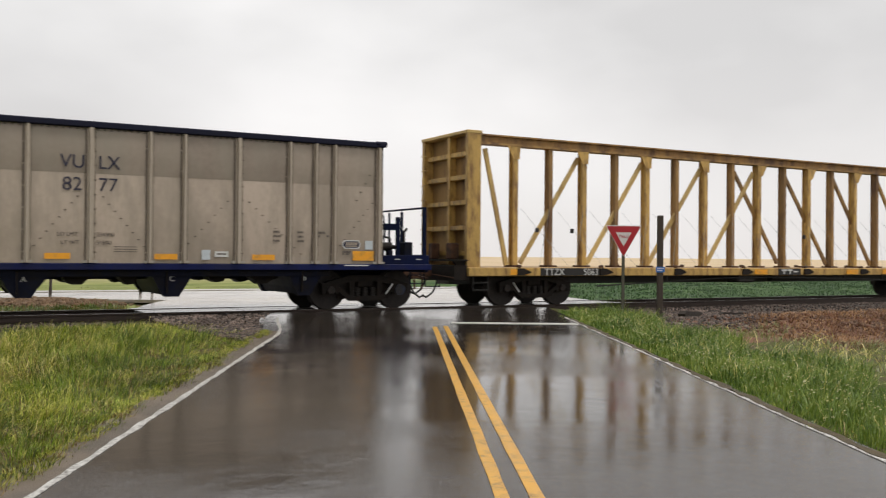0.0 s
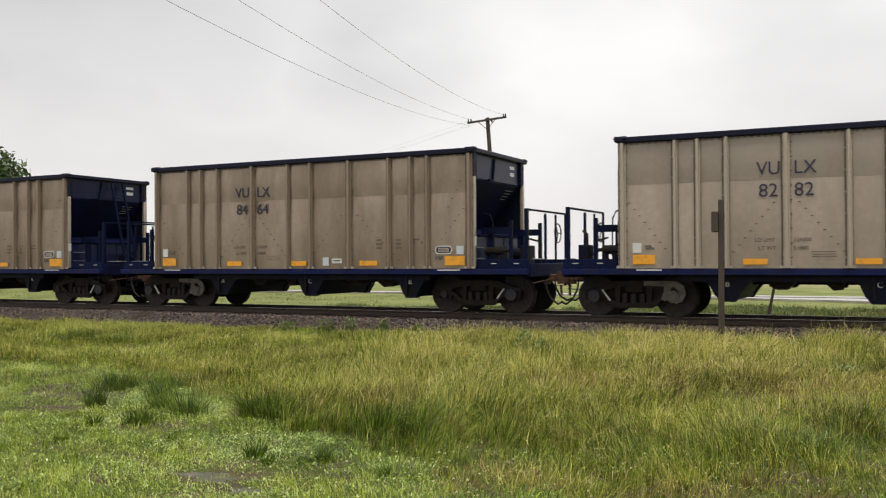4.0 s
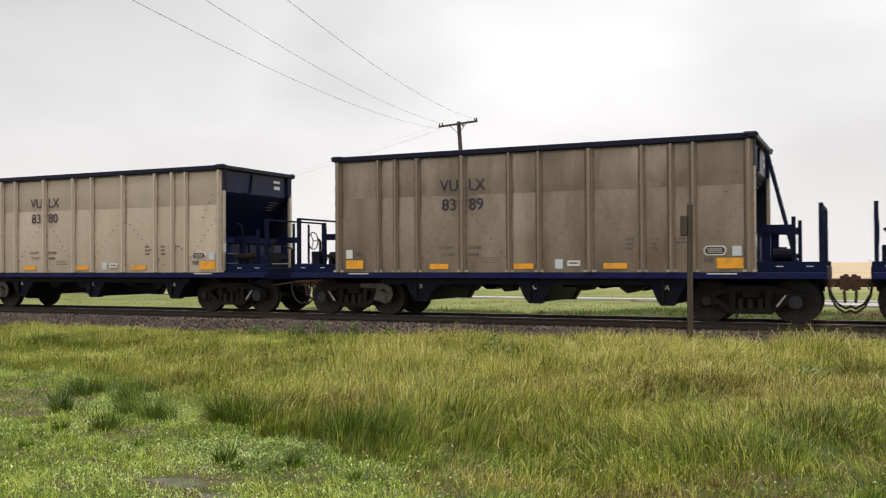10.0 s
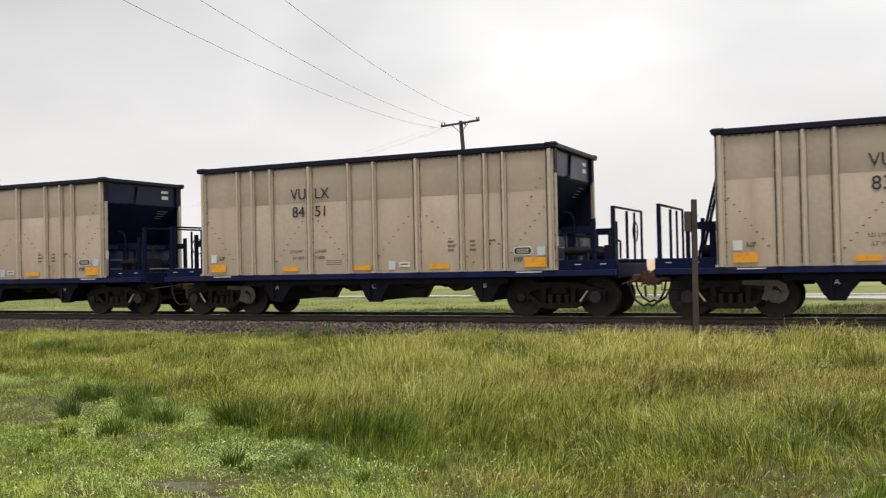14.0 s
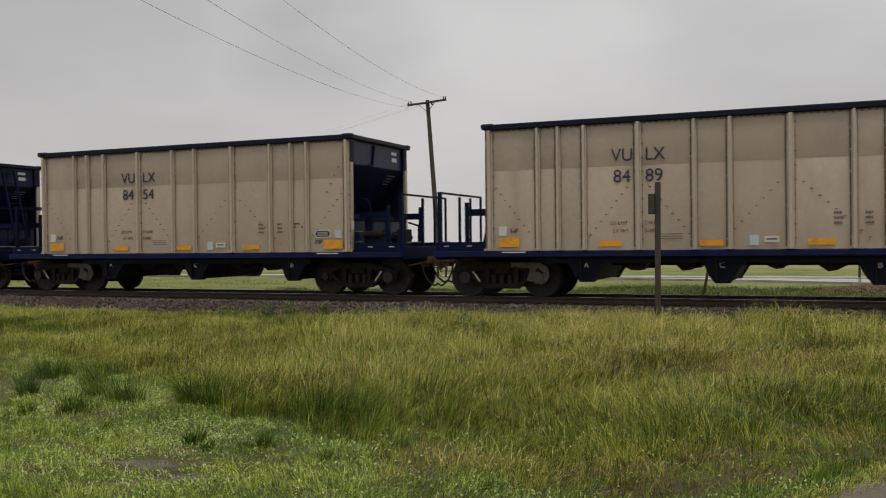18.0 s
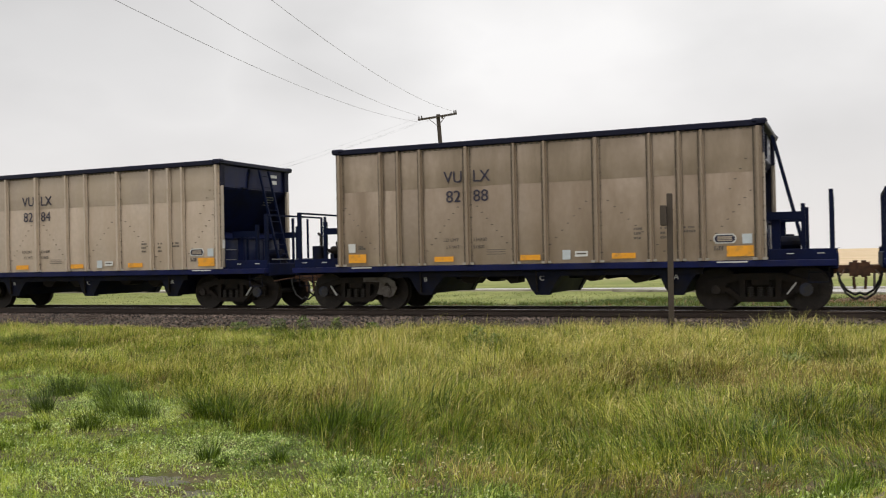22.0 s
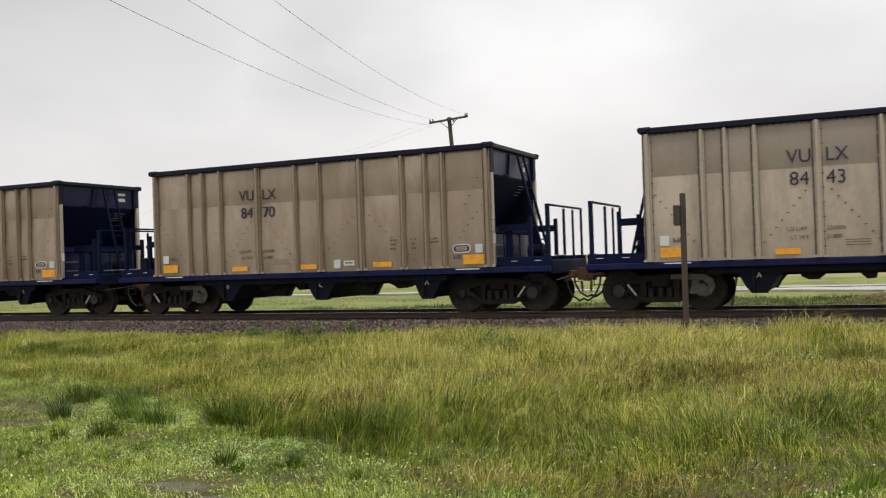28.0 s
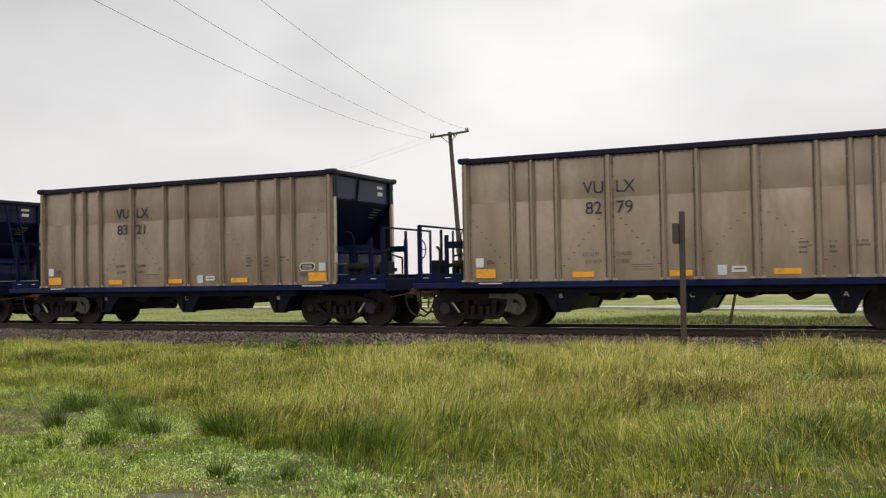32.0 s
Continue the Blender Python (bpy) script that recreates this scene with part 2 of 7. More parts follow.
M["ink"] = shader("dark_blue_lettering", (0.022, 0.020, 0.045), 0.5, 0.0, 0.35, 10.0, 60.0, 0.02)
M["faint_ink"] = shader("faded_lettering", (0.115, 0.095, 0.080), 0.6, 0.0, 0.2, 10.0, 60.0, 0.02)
M["bolt"] = shader("dark_bolt", (0.14, 0.115, 0.09), 0.55, 0.3, 0.3, 10.0, 60.0, 0.05)
M["rubber"] = shader("black_rubber", (0.012, 0.012, 0.012), 0.7, 0.0, 0.3, 10.0, 60.0, 0.1)
M["yellow"] = shader("weathered_yellow_paint", (0.55, 0.35, 0.10), 0.5, 0.0, 0.22, 1.5, 15.0, 0.1, 0.2, dirt=(0.15, 0.068, 0.028), dirt_amount=0.37, dirt_scale=7.0, streak=True)
M["yellow_rust"] = shader("rusted_yellow_paint", (0.36, 0.21, 0.068), 0.6, 0.0, 0.3, 1.5, 15.0, 0.15, 0.3, dirt=(0.12, 0.062, 0.032), dirt_amount=0.48, dirt_scale=2.2, streak=True)
M["pale_yellow"] = shader("pale_yellow_paint", (0.56, 0.39, 0.14), 0.5, 0.0, 0.25, 1.5, 15.0, 0.1, 0.1, dirt=(0.25, 0.14, 0.05), dirt_amount=0.3, dirt_scale=2.6, streak=True)
M["black_paint"] = shader("black_paint", (0.015, 0.013, 0.012), 0.5, 0.0, 0.3, 4.0, 30.0, 0.1)
M["red"] = shader("red_sign_face", (0.42, 0.012, 0.022), 0.4, 0.0, 0.12, 4.0, 40.0, 0.02)
M["sign_white"] = shader("white_sign_face", (0.72, 0.70, 0.68), 0.4, 0.0, 0.1, 4.0, 40.0, 0.02)
M["galv"] = shader("galvanised_steel", (0.30, 0.30, 0.29), 0.5, 0.6, 0.2, 8.0, 50.0, 0.1)
M["post_steel"] = shader("dull_green_steel_post", (0.10, 0.095, 0.07), 0.6, 0.3, 0.3, 8.0, 50.0, 0.2)
M["wood"] = shader("weathered_brown_wood", (0.060, 0.045, 0.032), 0.8, 0.0, 0.35, 6.0, 50.0, 0.5, streak=True, dirt=(0.05, 0.038, 0.028), dirt_amount=0.4, dirt_scale=8)
M["pole_wood"] = shader("dark_pole_wood", (0.055, 0.042, 0.034), 0.85, 0.0, 0.35, 4.0, 50.0, 0.4, streak=True)
M["blue_sign"] = shader("blue_sign_face", (0.03, 0.16, 0.50), 0.4, 0.0, 0.1, 6.0, 50.0, 0.02)
M["porcelain"] = shader("brown_porcelain", (0.08, 0.07, 0.065), 0.25, 0.0, 0.2, 6.0, 50.0, 0.0)
M["cable"] = shader("dull_cable", (0.16, 0.16, 0.165), 0.6, 0.5, 0.2, 6.0, 50.0, 0.0)
M["paint_yellow"] = shader("worn_yellow_road_paint", (0.62, 0.33, 0.04), 0.35, 0.0, 0.2, 4.0, 60.0, 0.25, dirt=(0.30, 0.17, 0.045), dirt_amount=0.30, dirt_scale=9.0)
M["paint_white"] = shader("worn_white_road_paint", (0.60, 0.59, 0.56), 0.35, 0.0, 0.2, 4.0, 60.0, 0.25, dirt=(0.12, 0.105, 0.09), dirt_amount=0.34, dirt_scale=16.0)
M["paint_edge"] = shader("scuffed_white_edge_paint", (0.56, 0.55, 0.52), 0.4, 0.0, 0.25, 6.0, 60.0, 0.3, dirt=(0.10, 0.088, 0.075), dirt_amount=0.42, dirt_scale=23.0)
M["concrete"] = shader("wet_concrete_panel", (0.24, 0.23, 0.22), 0.12, 0.0, 0.25, 3.0, 40.0, 0.1, 0.1, rough_var=0.08)
M["gravel_fine"] = shader("wet_grit", (0.06, 0.05, 0.042), 0.6, 0.0, 0.35, 2.0, 70.0, 0.7, dirt=(0.065, 0.052, 0.04), dirt_amount=0.5, dirt_scale=3.0)
M["stone"] = shader("ballast_stone", (0.122, 0.090, 0.074), 0.6, 0.0, 0.85, 3.0, 60.0, 0.3, island=0.9, dirt=(0.075, 0.052, 0.04), dirt_amount=0.45, dirt_scale=0.7)
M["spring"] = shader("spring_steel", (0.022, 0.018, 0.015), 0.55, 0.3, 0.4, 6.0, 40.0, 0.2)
M["bark"] = shader("tree_bark", (0.07, 0.05, 0.035), 0.9, 0.0, 0.4, 6.0, 40.0, 0.6)


def foliage(name, stops, rough=0.36, scale=0.6, spread=0.8, trans=0.16):
    """Leaves and blades: a ramp of colours over chance per blade and patches."""
    m = bpy.data.materials.new(name)
    m.use_nodes = True
    n, l = m.node_tree.nodes, m.node_tree.links
    b = n["Principled BSDF"]
    g = n.new("ShaderNodeNewGeometry")
    no = n.new("ShaderNodeTexNoise")
    no.inputs["Scale"].default_value = scale
    no.inputs["Detail"].default_value = 3
    l.new(g.outputs["Position"], no.inputs["Vector"])
    r = n.new("ShaderNodeMath")
    r.operation = 'MULTIPLY_ADD'
    r.inputs[1].default_value = spread
    l.new(g.outputs["Random Per Island"], r.inputs[0])
    s = n.new("ShaderNodeMath")
    s.operation = 'MULTIPLY_ADD'
    s.inputs[1].default_value = 1.7
    s.inputs[2].default_value = -0.35 - spread * 0.5
    l.new(no.outputs["Fac"], s.inputs[0])
    l.new(s.outputs[0], r.inputs[2])
    no2 = n.new("ShaderNodeTexNoise")
    no2.inputs["Scale"].default_value = 7.0
    no2.inputs["Detail"].default_value = 4
    l.new(g.outputs["Position"], no2.inputs["Vector"])
    k2 = n.new("ShaderNodeMath")
    k2.operation = 'MULTIPLY_ADD'
    k2.inputs[1].default_value = 1.7
    k2.inputs[2].default_value = -0.85
    l.new(no2.outputs["Fac"], k2.inputs[0])
    r2 = n.new("ShaderNodeMath")
    l.new(r.outputs[0], r2.inputs[0])
    l.new(k2.outputs[0], r2.inputs[1])
    ramp = n.new("ShaderNodeValToRGB")
    e = ramp.color_ramp.elements
    while len(e) < len(stops):
        e.new(0.5)
    for i, (p, c) in enumerate(stops):
        e[i].position = p
        e[i].color = (*c, 1)
    l.new(r2.outputs[0], ramp.inputs["Fac"])
    l.new(ramp.outputs["Color"], b.inputs["Base Color"])
    b.inputs["Roughness"].default_value = rough
    t = n.new("ShaderNodeBsdfTranslucent")
    l.new(ramp.outputs["Color"], t.inputs["Color"])
    mx = n.new("ShaderNodeMixShader")
    mx.inputs["Fac"].default_value = trans
    l.new(b.outputs["BSDF"], mx.inputs[1])
    l.new(t.outputs["BSDF"], mx.inputs[2])
    l.new(mx.outputs["Shader"], n["Material Output"].inputs["Surface"])
    return m


M["grass"] = foliage("green_grass", [(0.0, (0.040, 0.062, 0.004)), (0.35, (0.14, 0.195, 0.010)), (0.65, (0.335, 0.395, 0.022)), (1.0, (0.66, 0.63, 0.13))], spread=1.25)
M["brown_grass"] = foliage("dead_brown_grass", [(0.0, (0.065, 0.040, 0.010)), (0.5, (0.19, 0.125, 0.032)), (1.0, (0.42, 0.31, 0.11))], rough=0.5, spread=1.1)
M["red_brush"] = foliage("red_brown_dead_brush", [(0.0, (0.085, 0.038, 0.014)), (0.5, (0.25, 0.115, 0.042)), (1.0, (0.44, 0.26, 0.11))], spread=1.0)
M["straw"] = foliage("straw_grass", [(0.0, (0.38, 0.37, 0.055)), (0.5, (0.66, 0.56, 0.155)), (1.0, (0.90, 0.76, 0.35))], spread=1.1)
M["weed"] = foliage("low_pale_weeds", [(0.0, (0.07, 0.125, 0.014)), (0.45, (0.22, 0.335, 0.045)), (0.75, (0.42, 0.54, 0.13)), (1.0, (0.60, 0.68, 0.30))], scale=1.2, spread=1.0)
M["young"] = foliage("young_grass", [(0.0, (0.12, 0.17, 0.012)), (0.4, (0.30, 0.40, 0.026)), (0.75, (0.49, 0.585, 0.07)), (1.0, (0.70, 0.75, 0.21))], scale=1.2, spread=1.0)
M["broadleaf"] = foliage("broad_weed_leaves", [(0.0, (0.07, 0.11, 0.02)), (0.6, (0.14, 0.20, 0.045)), (1.0, (0.24, 0.30, 0.09))], scale=1.2)
M["clump"] = foliage("dark_green_tufts", [(0.0, (0.035, 0.068, 0.004)), (0.6, (0.130, 0.212, 0.011)), (1.0, (0.32, 0.43, 0.05))], spread=1.1)
M["tuft"] = foliage("dark_tuft_blades", [(0.0, (0.020, 0.042, 0.004)), (0.6, (0.085, 0.140, 0.012)), (1.0, (0.22, 0.30, 0.04))], spread=1.1)
M["flower"] = foliage("small_pale_flowers", [(0.0, (0.62, 0.56, 0.22)), (1.0, (0.80, 0.76, 0.50))])
M["leaf"] = foliage("tree_leaves", [(0.0, (0.028, 0.055, 0.016)), (0.6, (0.055, 0.095, 0.024)), (1.0, (0.10, 0.15, 0.035))], scale=0.3)
M["far_grass"] = foliage("field_grass", [(0.0, (0.16, 0.185, 0.058)), (0.6, (0.245, 0.268, 0.095)), (1.0, (0.33, 0.335, 0.14))], scale=0.25)
M["far_weed"] = foliage("trackside_weed_leaves", [(0.0, (0.045, 0.08, 0.014)), (0.6, (0.11, 0.16, 0.03)), (1.0, (0.22, 0.26, 0.07))], scale=0.5)
M["crop"] = foliage("green_crop", [(0.0, (0.03, 0.07, 0.025)), (0.6, (0.055, 0.115, 0.04)), (1.0, (0.09, 0.15, 0.05))], scale=0.3)


def asphalt():
    m = bpy.data.materials.new("wet_asphalt")
    m.use_nodes = True
    n, l = m.node_tree.nodes, m.node_tree.links
    b = n["Principled BSDF"]
    g = n.new("ShaderNodeNewGeometry")
    big = n.new("ShaderNodeTexNoise")
    big.inputs["Scale"].default_value = 0.45
    big.inputs["Detail"].default_value = 5
    l.new(g.outputs["Position"], big.inputs["Vector"])
    grit = n.new("ShaderNodeTexVoronoi")
    grit.inputs["Scale"].default_value = 75
    l.new(g.outputs["Position"], grit.inputs["Vector"])
    fine = n.new("ShaderNodeTexNoise")
    fine.inputs["Scale"].default_value = 28
    fine.inputs["Detail"].default_value = 4
    l.new(g.outputs["Position"], fine.inputs["Vector"])
    ramp = n.new("ShaderNodeValToRGB")
    ramp.color_ramp.elements[0].color = (0.008, 0.007, 0.0065, 1)
    ramp.color_ramp.elements[1].color = (0.066, 0.053, 0.043, 1)
    l.new(fine.outputs["Fac"], ramp.inputs["Fac"])
    # pale chips of stone
    chip = n.new("ShaderNodeTexVoronoi")
    chip.inputs["Scale"].default_value = 55
    l.new(g.outputs["Position"], chip.inputs["Vector"])
    cm = n.new("ShaderNodeMapRange")
    cm.inputs["From Min"].default_value, cm.inputs["From Max"].default_value = 0.30, 0.15
    l.new(chip.outputs["Distance"], cm.inputs["Value"])
    pick = n.new("ShaderNodeSeparateColor")
    l.new(chip.outputs["Color"], pick.inputs["Color"])
    few = n.new("ShaderNodeMapRange")
    few.inputs["From Min"].default_value, few.inputs["From Max"].default_value = 0.80, 1.0
    l.new(pick.outputs["Red"], few.inputs["Value"])
    both = n.new("ShaderNodeMath")
    both.operation = 'MULTIPLY'
    l.new(cm.outputs["Result"], both.inputs[0])
    l.new(few.outputs["Result"], both.inputs[1])
    cx = n.new("ShaderNodeMixRGB")
    cx.inputs["Color2"].default_value = (0.24, 0.22, 0.20, 1)
    l.new(both.outputs[0], cx.inputs["Fac"])
    l.new(ramp.outputs["Color"], cx.inputs["Color1"])
    l.new(cx.outputs["Color"], b.inputs["Base Color"])
    rr = n.new("ShaderNodeMapRange")
    rr.inputs["From Min"].default_value = 0.35
    rr.inputs["From Max"].default_value = 0.68
    rr.inputs["To Min"].default_value = 0.07
    rr.inputs["To Max"].default_value = 0.15
    l.new(big.outputs["Fac"], rr.inputs["Value"])
    l.new(rr.outputs["Result"], b.inputs["Roughness"])
    hb = n.new("ShaderNodeMath")
    hb.operation = 'MULTIPLY'
    l.new(grit.outputs["Distance"], hb.inputs[0])
    st = n.new("ShaderNodeMapRange")
    st.inputs["From Min"].default_value = 0.40
    st.inputs["From Max"].default_value = 0.65
    st.inputs["To Min"].default_value = 0.25
    l.new(big.outputs["Fac"], st.inputs["Value"])
    l.new(st.outputs["Result"], hb.inputs[1])
    bp = n.new("ShaderNodeBump")
    bp.inputs["Strength"].default_value = 0.22
    bp.inputs["Distance"].default_value = 0.004
    l.new(hb.outputs[0], bp.inputs["Height"])
    # shallow unevenness that breaks the mirror image
    wave = n.new("ShaderNodeTexNoise")
    wave.inputs["Scale"].default_value = 2.2
    wave.inputs["Detail"].default_value = 3
    l.new(g.outputs["Position"], wave.inputs["Vector"])
    b2 = n.new("ShaderNodeBump")
    b2.inputs["Strength"].default_value = 0.35
    b2.inputs["Distance"].default_value = 0.012
    l.new(wave.outputs["Fac"], b2.inputs["Height"])
    l.new(bp.outputs["Normal"], b2.inputs["Normal"])
    l.new(b2.outputs["Normal"], b.inputs["Normal"])
    b.inputs["Specular Tint"].default_value = (1.0, 0.95, 0.90, 1)
    return m


def ground_mat():
    """Soil with thin grass, mud, ripe wheat far off, a green crop field."""
    m = bpy.data.materials.new("field_ground")
    m.use_nodes = True
    n, l = m.node_tree.nodes, m.node_tree.links
    b = n["Principled BSDF"]
    g = n.new("ShaderNodeNewGeometry")
    sep = n.new("ShaderNodeSeparateXYZ")
    l.new(g.outputs["Position"], sep.inputs["Vector"])

    def noise_of(scale, detail=5):
        t = n.new("ShaderNodeTexNoise")
        t.inputs["Scale"].default_value = scale
        t.inputs["Detail"].default_value = detail
        l.new(g.outputs["Position"], t.inputs["Vector"])
        return t.outputs["Fac"]

    def two(fac, c1, c2, lo=0.35, hi=0.65):
        r = n.new("ShaderNodeValToRGB")
        r.color_ramp.elements[0].position, r.color_ramp.elements[1].position = lo, hi
        r.color_ramp.elements[0].color, r.color_ramp.elements[1].color = (*c1, 1), (*c2, 1)
        l.new(fac, r.inputs["Fac"])
        return r.outputs["Color"]

    def rise(src, lo, hi):
        r = n.new("ShaderNodeMapRange")
        r.inputs["From Min"].default_value, r.inputs["From Max"].default_value = lo, hi
        l.new(src, r.inputs["Value"])
        return r.outputs["Result"]

    def mix(fac, a, c):
        x = n.new("ShaderNodeMixRGB")
        l.new(fac, x.inputs["Fac"])
        l.new(a, x.inputs["Color1"])
        l.new(c, x.inputs["Color2"])
        return x.outputs["Color"]

    def mul(a, c):
        x = n.new("ShaderNodeMath")
        x.operation = 'MULTIPLY'
        l.new(a, x.inputs[0])
        l.new(c, x.inputs[1])
        return x.outputs[0]

    soil = two(noise_of(2.5), (0.070, 0.052, 0.032), (0.13, 0.10, 0.062))
    thin = two(noise_of(38.0, 6), (0.045, 0.055, 0.014), (0.135, 0.165, 0.030), 0.42, 0.60)
    near = mix(rise(noise_of(2.2, 9), 0.40, 0.62), soil, thin)
    verge = two(noise_of(0.35, 7), (0.16, 0.19, 0.055), (0.26, 0.28, 0.095))
    wheat = two(noise_of(0.05, 8), (0.52, 0.40, 0.25), (0.62, 0.49, 0.33))
    crop = two(noise_of(0.5, 8), (0.035, 0.075, 0.025), (0.075, 0.13, 0.04))
    c = mix(rise(sep.outputs["Y"], 22.0, 23.5), near, verge)
    c = mix(mul(rise(sep.outputs["X"], 21.0, 24.0), rise(sep.outputs["Y"], 26.0, 28.0)), c, crop)
    far = n.new("ShaderNodeMath")
    far.operation = 'MAXIMUM'
    l.new(mul(rise(sep.outputs["Y"], 56.0, 90.0), rise(sep.outputs["X"], -80.0, -60.0)), far.inputs[0])
    l.new(rise(sep.outputs["Y"], 95.0, 120.0), far.inputs[1])
    c = mix(far.outputs[0], c, wheat)
    l.new(c, b.inputs["Base Color"])
    b.inputs["Roughness"].default_value = 0.9
    b.inputs["Specular IOR Level"].default_value = 0.15
    bp = n.new("ShaderNodeBump")
    bp.inputs["Strength"].default_value = 0.6
    bp.inputs["Distance"].default_value = 0.03
    l.new(noise_of(14.0), bp.inputs["Height"])
    l.new(bp.outputs["Normal"], b.inputs["Normal"])
    return m


M["asphalt"] = asphalt()
M["ground"] = ground_mat()
M["dirt"] = shader("red_brown_dirt", (0.17, 0.075, 0.040), 0.85, 0.0, 0.35, 3.0, 30.0, 0.8, dirt=(0.11, 0.07, 0.045), dirt_amount=0.5, dirt_scale=2.5, bump_dist=0.03)
M["soil"] = shader("brown_wet_soil", (0.090, 0.066, 0.034), 0.85, 0.0, 0.4, 5.0, 40.0, 0.8, dirt=(0.06, 0.05, 0.024), dirt_amount=0.5, dirt_scale=6.0, bump_dist=0.03)
M["tan_soil"] = shader("tan_brown_soil", (0.21, 0.13, 0.075), 0.85, 0.0, 0.4, 4.0, 30.0, 0.8, dirt=(0.12, 0.085, 0.05), dirt_amount=0.5, dirt_scale=3.0, bump_dist=0.03)
M["mud"] = shader("wet_grey_mud", (0.135, 0.118, 0.095), 0.42, 0.0, 0.45, 6.0, 45.0, 0.9, rough_var=0.2, dirt=(0.07, 0.065, 0.03), dirt_amount=0.55, dirt_scale=7.0, bump_dist=0.03)


for tone, f, g in (("clean", 1.27, 1.0), ("grimy", 0.97, 0.96), ("brown", 1.04, 0.95), ("dark", 0.86, 0.97)):
    tint = lambda r, k, b: (r * f, k * f * (0.5 + 0.5 * g), b * f * g)
    M["tan_" + tone] = shader("weathered_aluminium_" + tone, tint(0.427, 0.350, 0.280), 0.45 if tone == "clean" else 0.42, 0.25 if tone == "clean" else 0.7, 0.2 if f > 0.9 else 0.28, 0.9, 9.0, 0.05, 0.3, 0.08, dirt=tint(0.28 * f, 0.22 * f, 0.165 * f), dirt_amount=0.45 if tone == "clean" else 0.58, dirt_scale=0.9, streak=True)
    M["tan_upper_" + tone] = shader("weathered_aluminium_upper_" + tone, tint(0.335, 0.274, 0.219) if tone == "clean" else tint(0.41, 0.336, 0.268), 0.42 if tone == "clean" else 0.40, 0.25 if tone == "clean" else 0.7, 0.2 if f > 0.9 else 0.28, 0.9, 9.0, 0.05, 0.3, 0.08, dirt=tint(0.26 * f, 0.21 * f, 0.155 * f), dirt_amount=0.45 if tone == "clean" else 0.6, dirt_scale=0.8, streak=True)
    M["rib_" + tone] = shader("aluminium_rib_" + tone, tint(0.445, 0.372, 0.300) if tone == "clean" else tint(0.285, 0.225, 0.168), 0.40, 0.3, 0.15, 2.0, 14.0, 0.05, 0.1, dirt=(0.28 * f, 0.23 * f, 0.17 * f), dirt_amount=0.4, dirt_scale=2.0, streak=True)
M["side_road"] = shader("wet_pale_road", (0.38, 0.345, 0.30), 0.18, 0.0, 0.25, 0.6, 20.0, 0.05, rough_var=0.10, dirt=(0.13, 0.11, 0.09), dirt_amount=0.4, dirt_scale=0.5)
M["pale_clip"] = shader("pale_metal_clip", (0.42, 0.385, 0.34), 0.45, 0.2, 0.25, 5.0, 40.0, 0.05)
# dark colour of the painted rib shadow lines and of wide ribs' rivets
M["seam"] = shader("dark_rib_shade_and_rivet", (0.11, 0.085, 0.062), 0.7, 0.0, 0.3, 3.0, 40.0, 0.05)
M["end_blue"] = shader("glossy_navy_paint", (0.006, 0.011, 0.050), 0.34, 0.0, 0.3, 2.0, 20.0, 0.08, 0.1, dirt=(0.012, 0.014, 0.035), dirt_amount=0.4, dirt_scale=2.5, spec=0.16)
M["box_blue"] = shader("faded_navy_box_paint", (0.007, 0.013, 0.052), 0.4, 0.0, 0.3, 3.0, 20.0, 0.06, 0.1, dirt=(0.010, 0.013, 0.035), dirt_amount=0.45, dirt_scale=3.0, spec=0.3)
M["verge"] = foliage("lush_grass", [(0.0, (0.05, 0.10, 0.012)), (0.4, (0.12, 0.20, 0.024)), (0.75, (0.19, 0.28, 0.036)), (1.0, (0.32, 0.37, 0.07))])


# ---- mesh helpers ----
def mesh_of(bm, name, mat, smooth=False):
    me = bpy.data.meshes.new(name)
    bm.normal_update()
    bm.to_mesh(me)
    bm.free()
    if mat:
        me.materials.append(mat)
    if smooth:
        for p in me.polygons:
            p.use_smooth = True
    return me


def part(name, bm, material, parent, label="", smooth=False):
    ob = new(name, mesh_of(bm, name, material, smooth))
    ob.parent = parent
    if label:
        tagged(ob, label)
    return ob


def thing(name, label, category, group="", at=None):
    ob = new(name)
    ob.empty_display_size = 0.3
    tagged(ob, label, category, group)
    if at is not None:
        ob.matrix_basis = at
    return ob


def box(bm, x0, x1, y0, y1, z0, z1, bevel=0.0):
    ret = bmesh.ops.create_cube(bm, size=1, matrix=Matrix.Translation(((x0 + x1) / 2, (y0 + y1) / 2, (z0 + z1) / 2)) @ Matrix.Diagonal((abs(x1 - x0), abs(y1 - y0), abs(z1 - z0), 1)))
    if bevel:
        es = {e for v in ret["verts"] for e in v.link_edges}
        bmesh.ops.bevel(bm, geom=list(es), offset=bevel, segments=1, affect='EDGES')
    return bm


def boxes(*rows, bevel=0.0):
    bm = bmesh.new()
    for r in rows:
        box(bm, *r, bevel=bevel)
    return bm


def rod(bm, a, b, r, seg=8, r2=None):
    a, b = Vector(a), Vector(b)
    d = b - a
    m = Matrix.Translation((a + b) / 2) @ d.to_track_quat('Z', 'Y').to_matrix().to_4x4()
    bmesh.ops.create_cone(bm, cap_ends=True, segments=seg, radius1=r, radius2=r if r2 is None else r2, depth=d.length, matrix=m)
    return bm


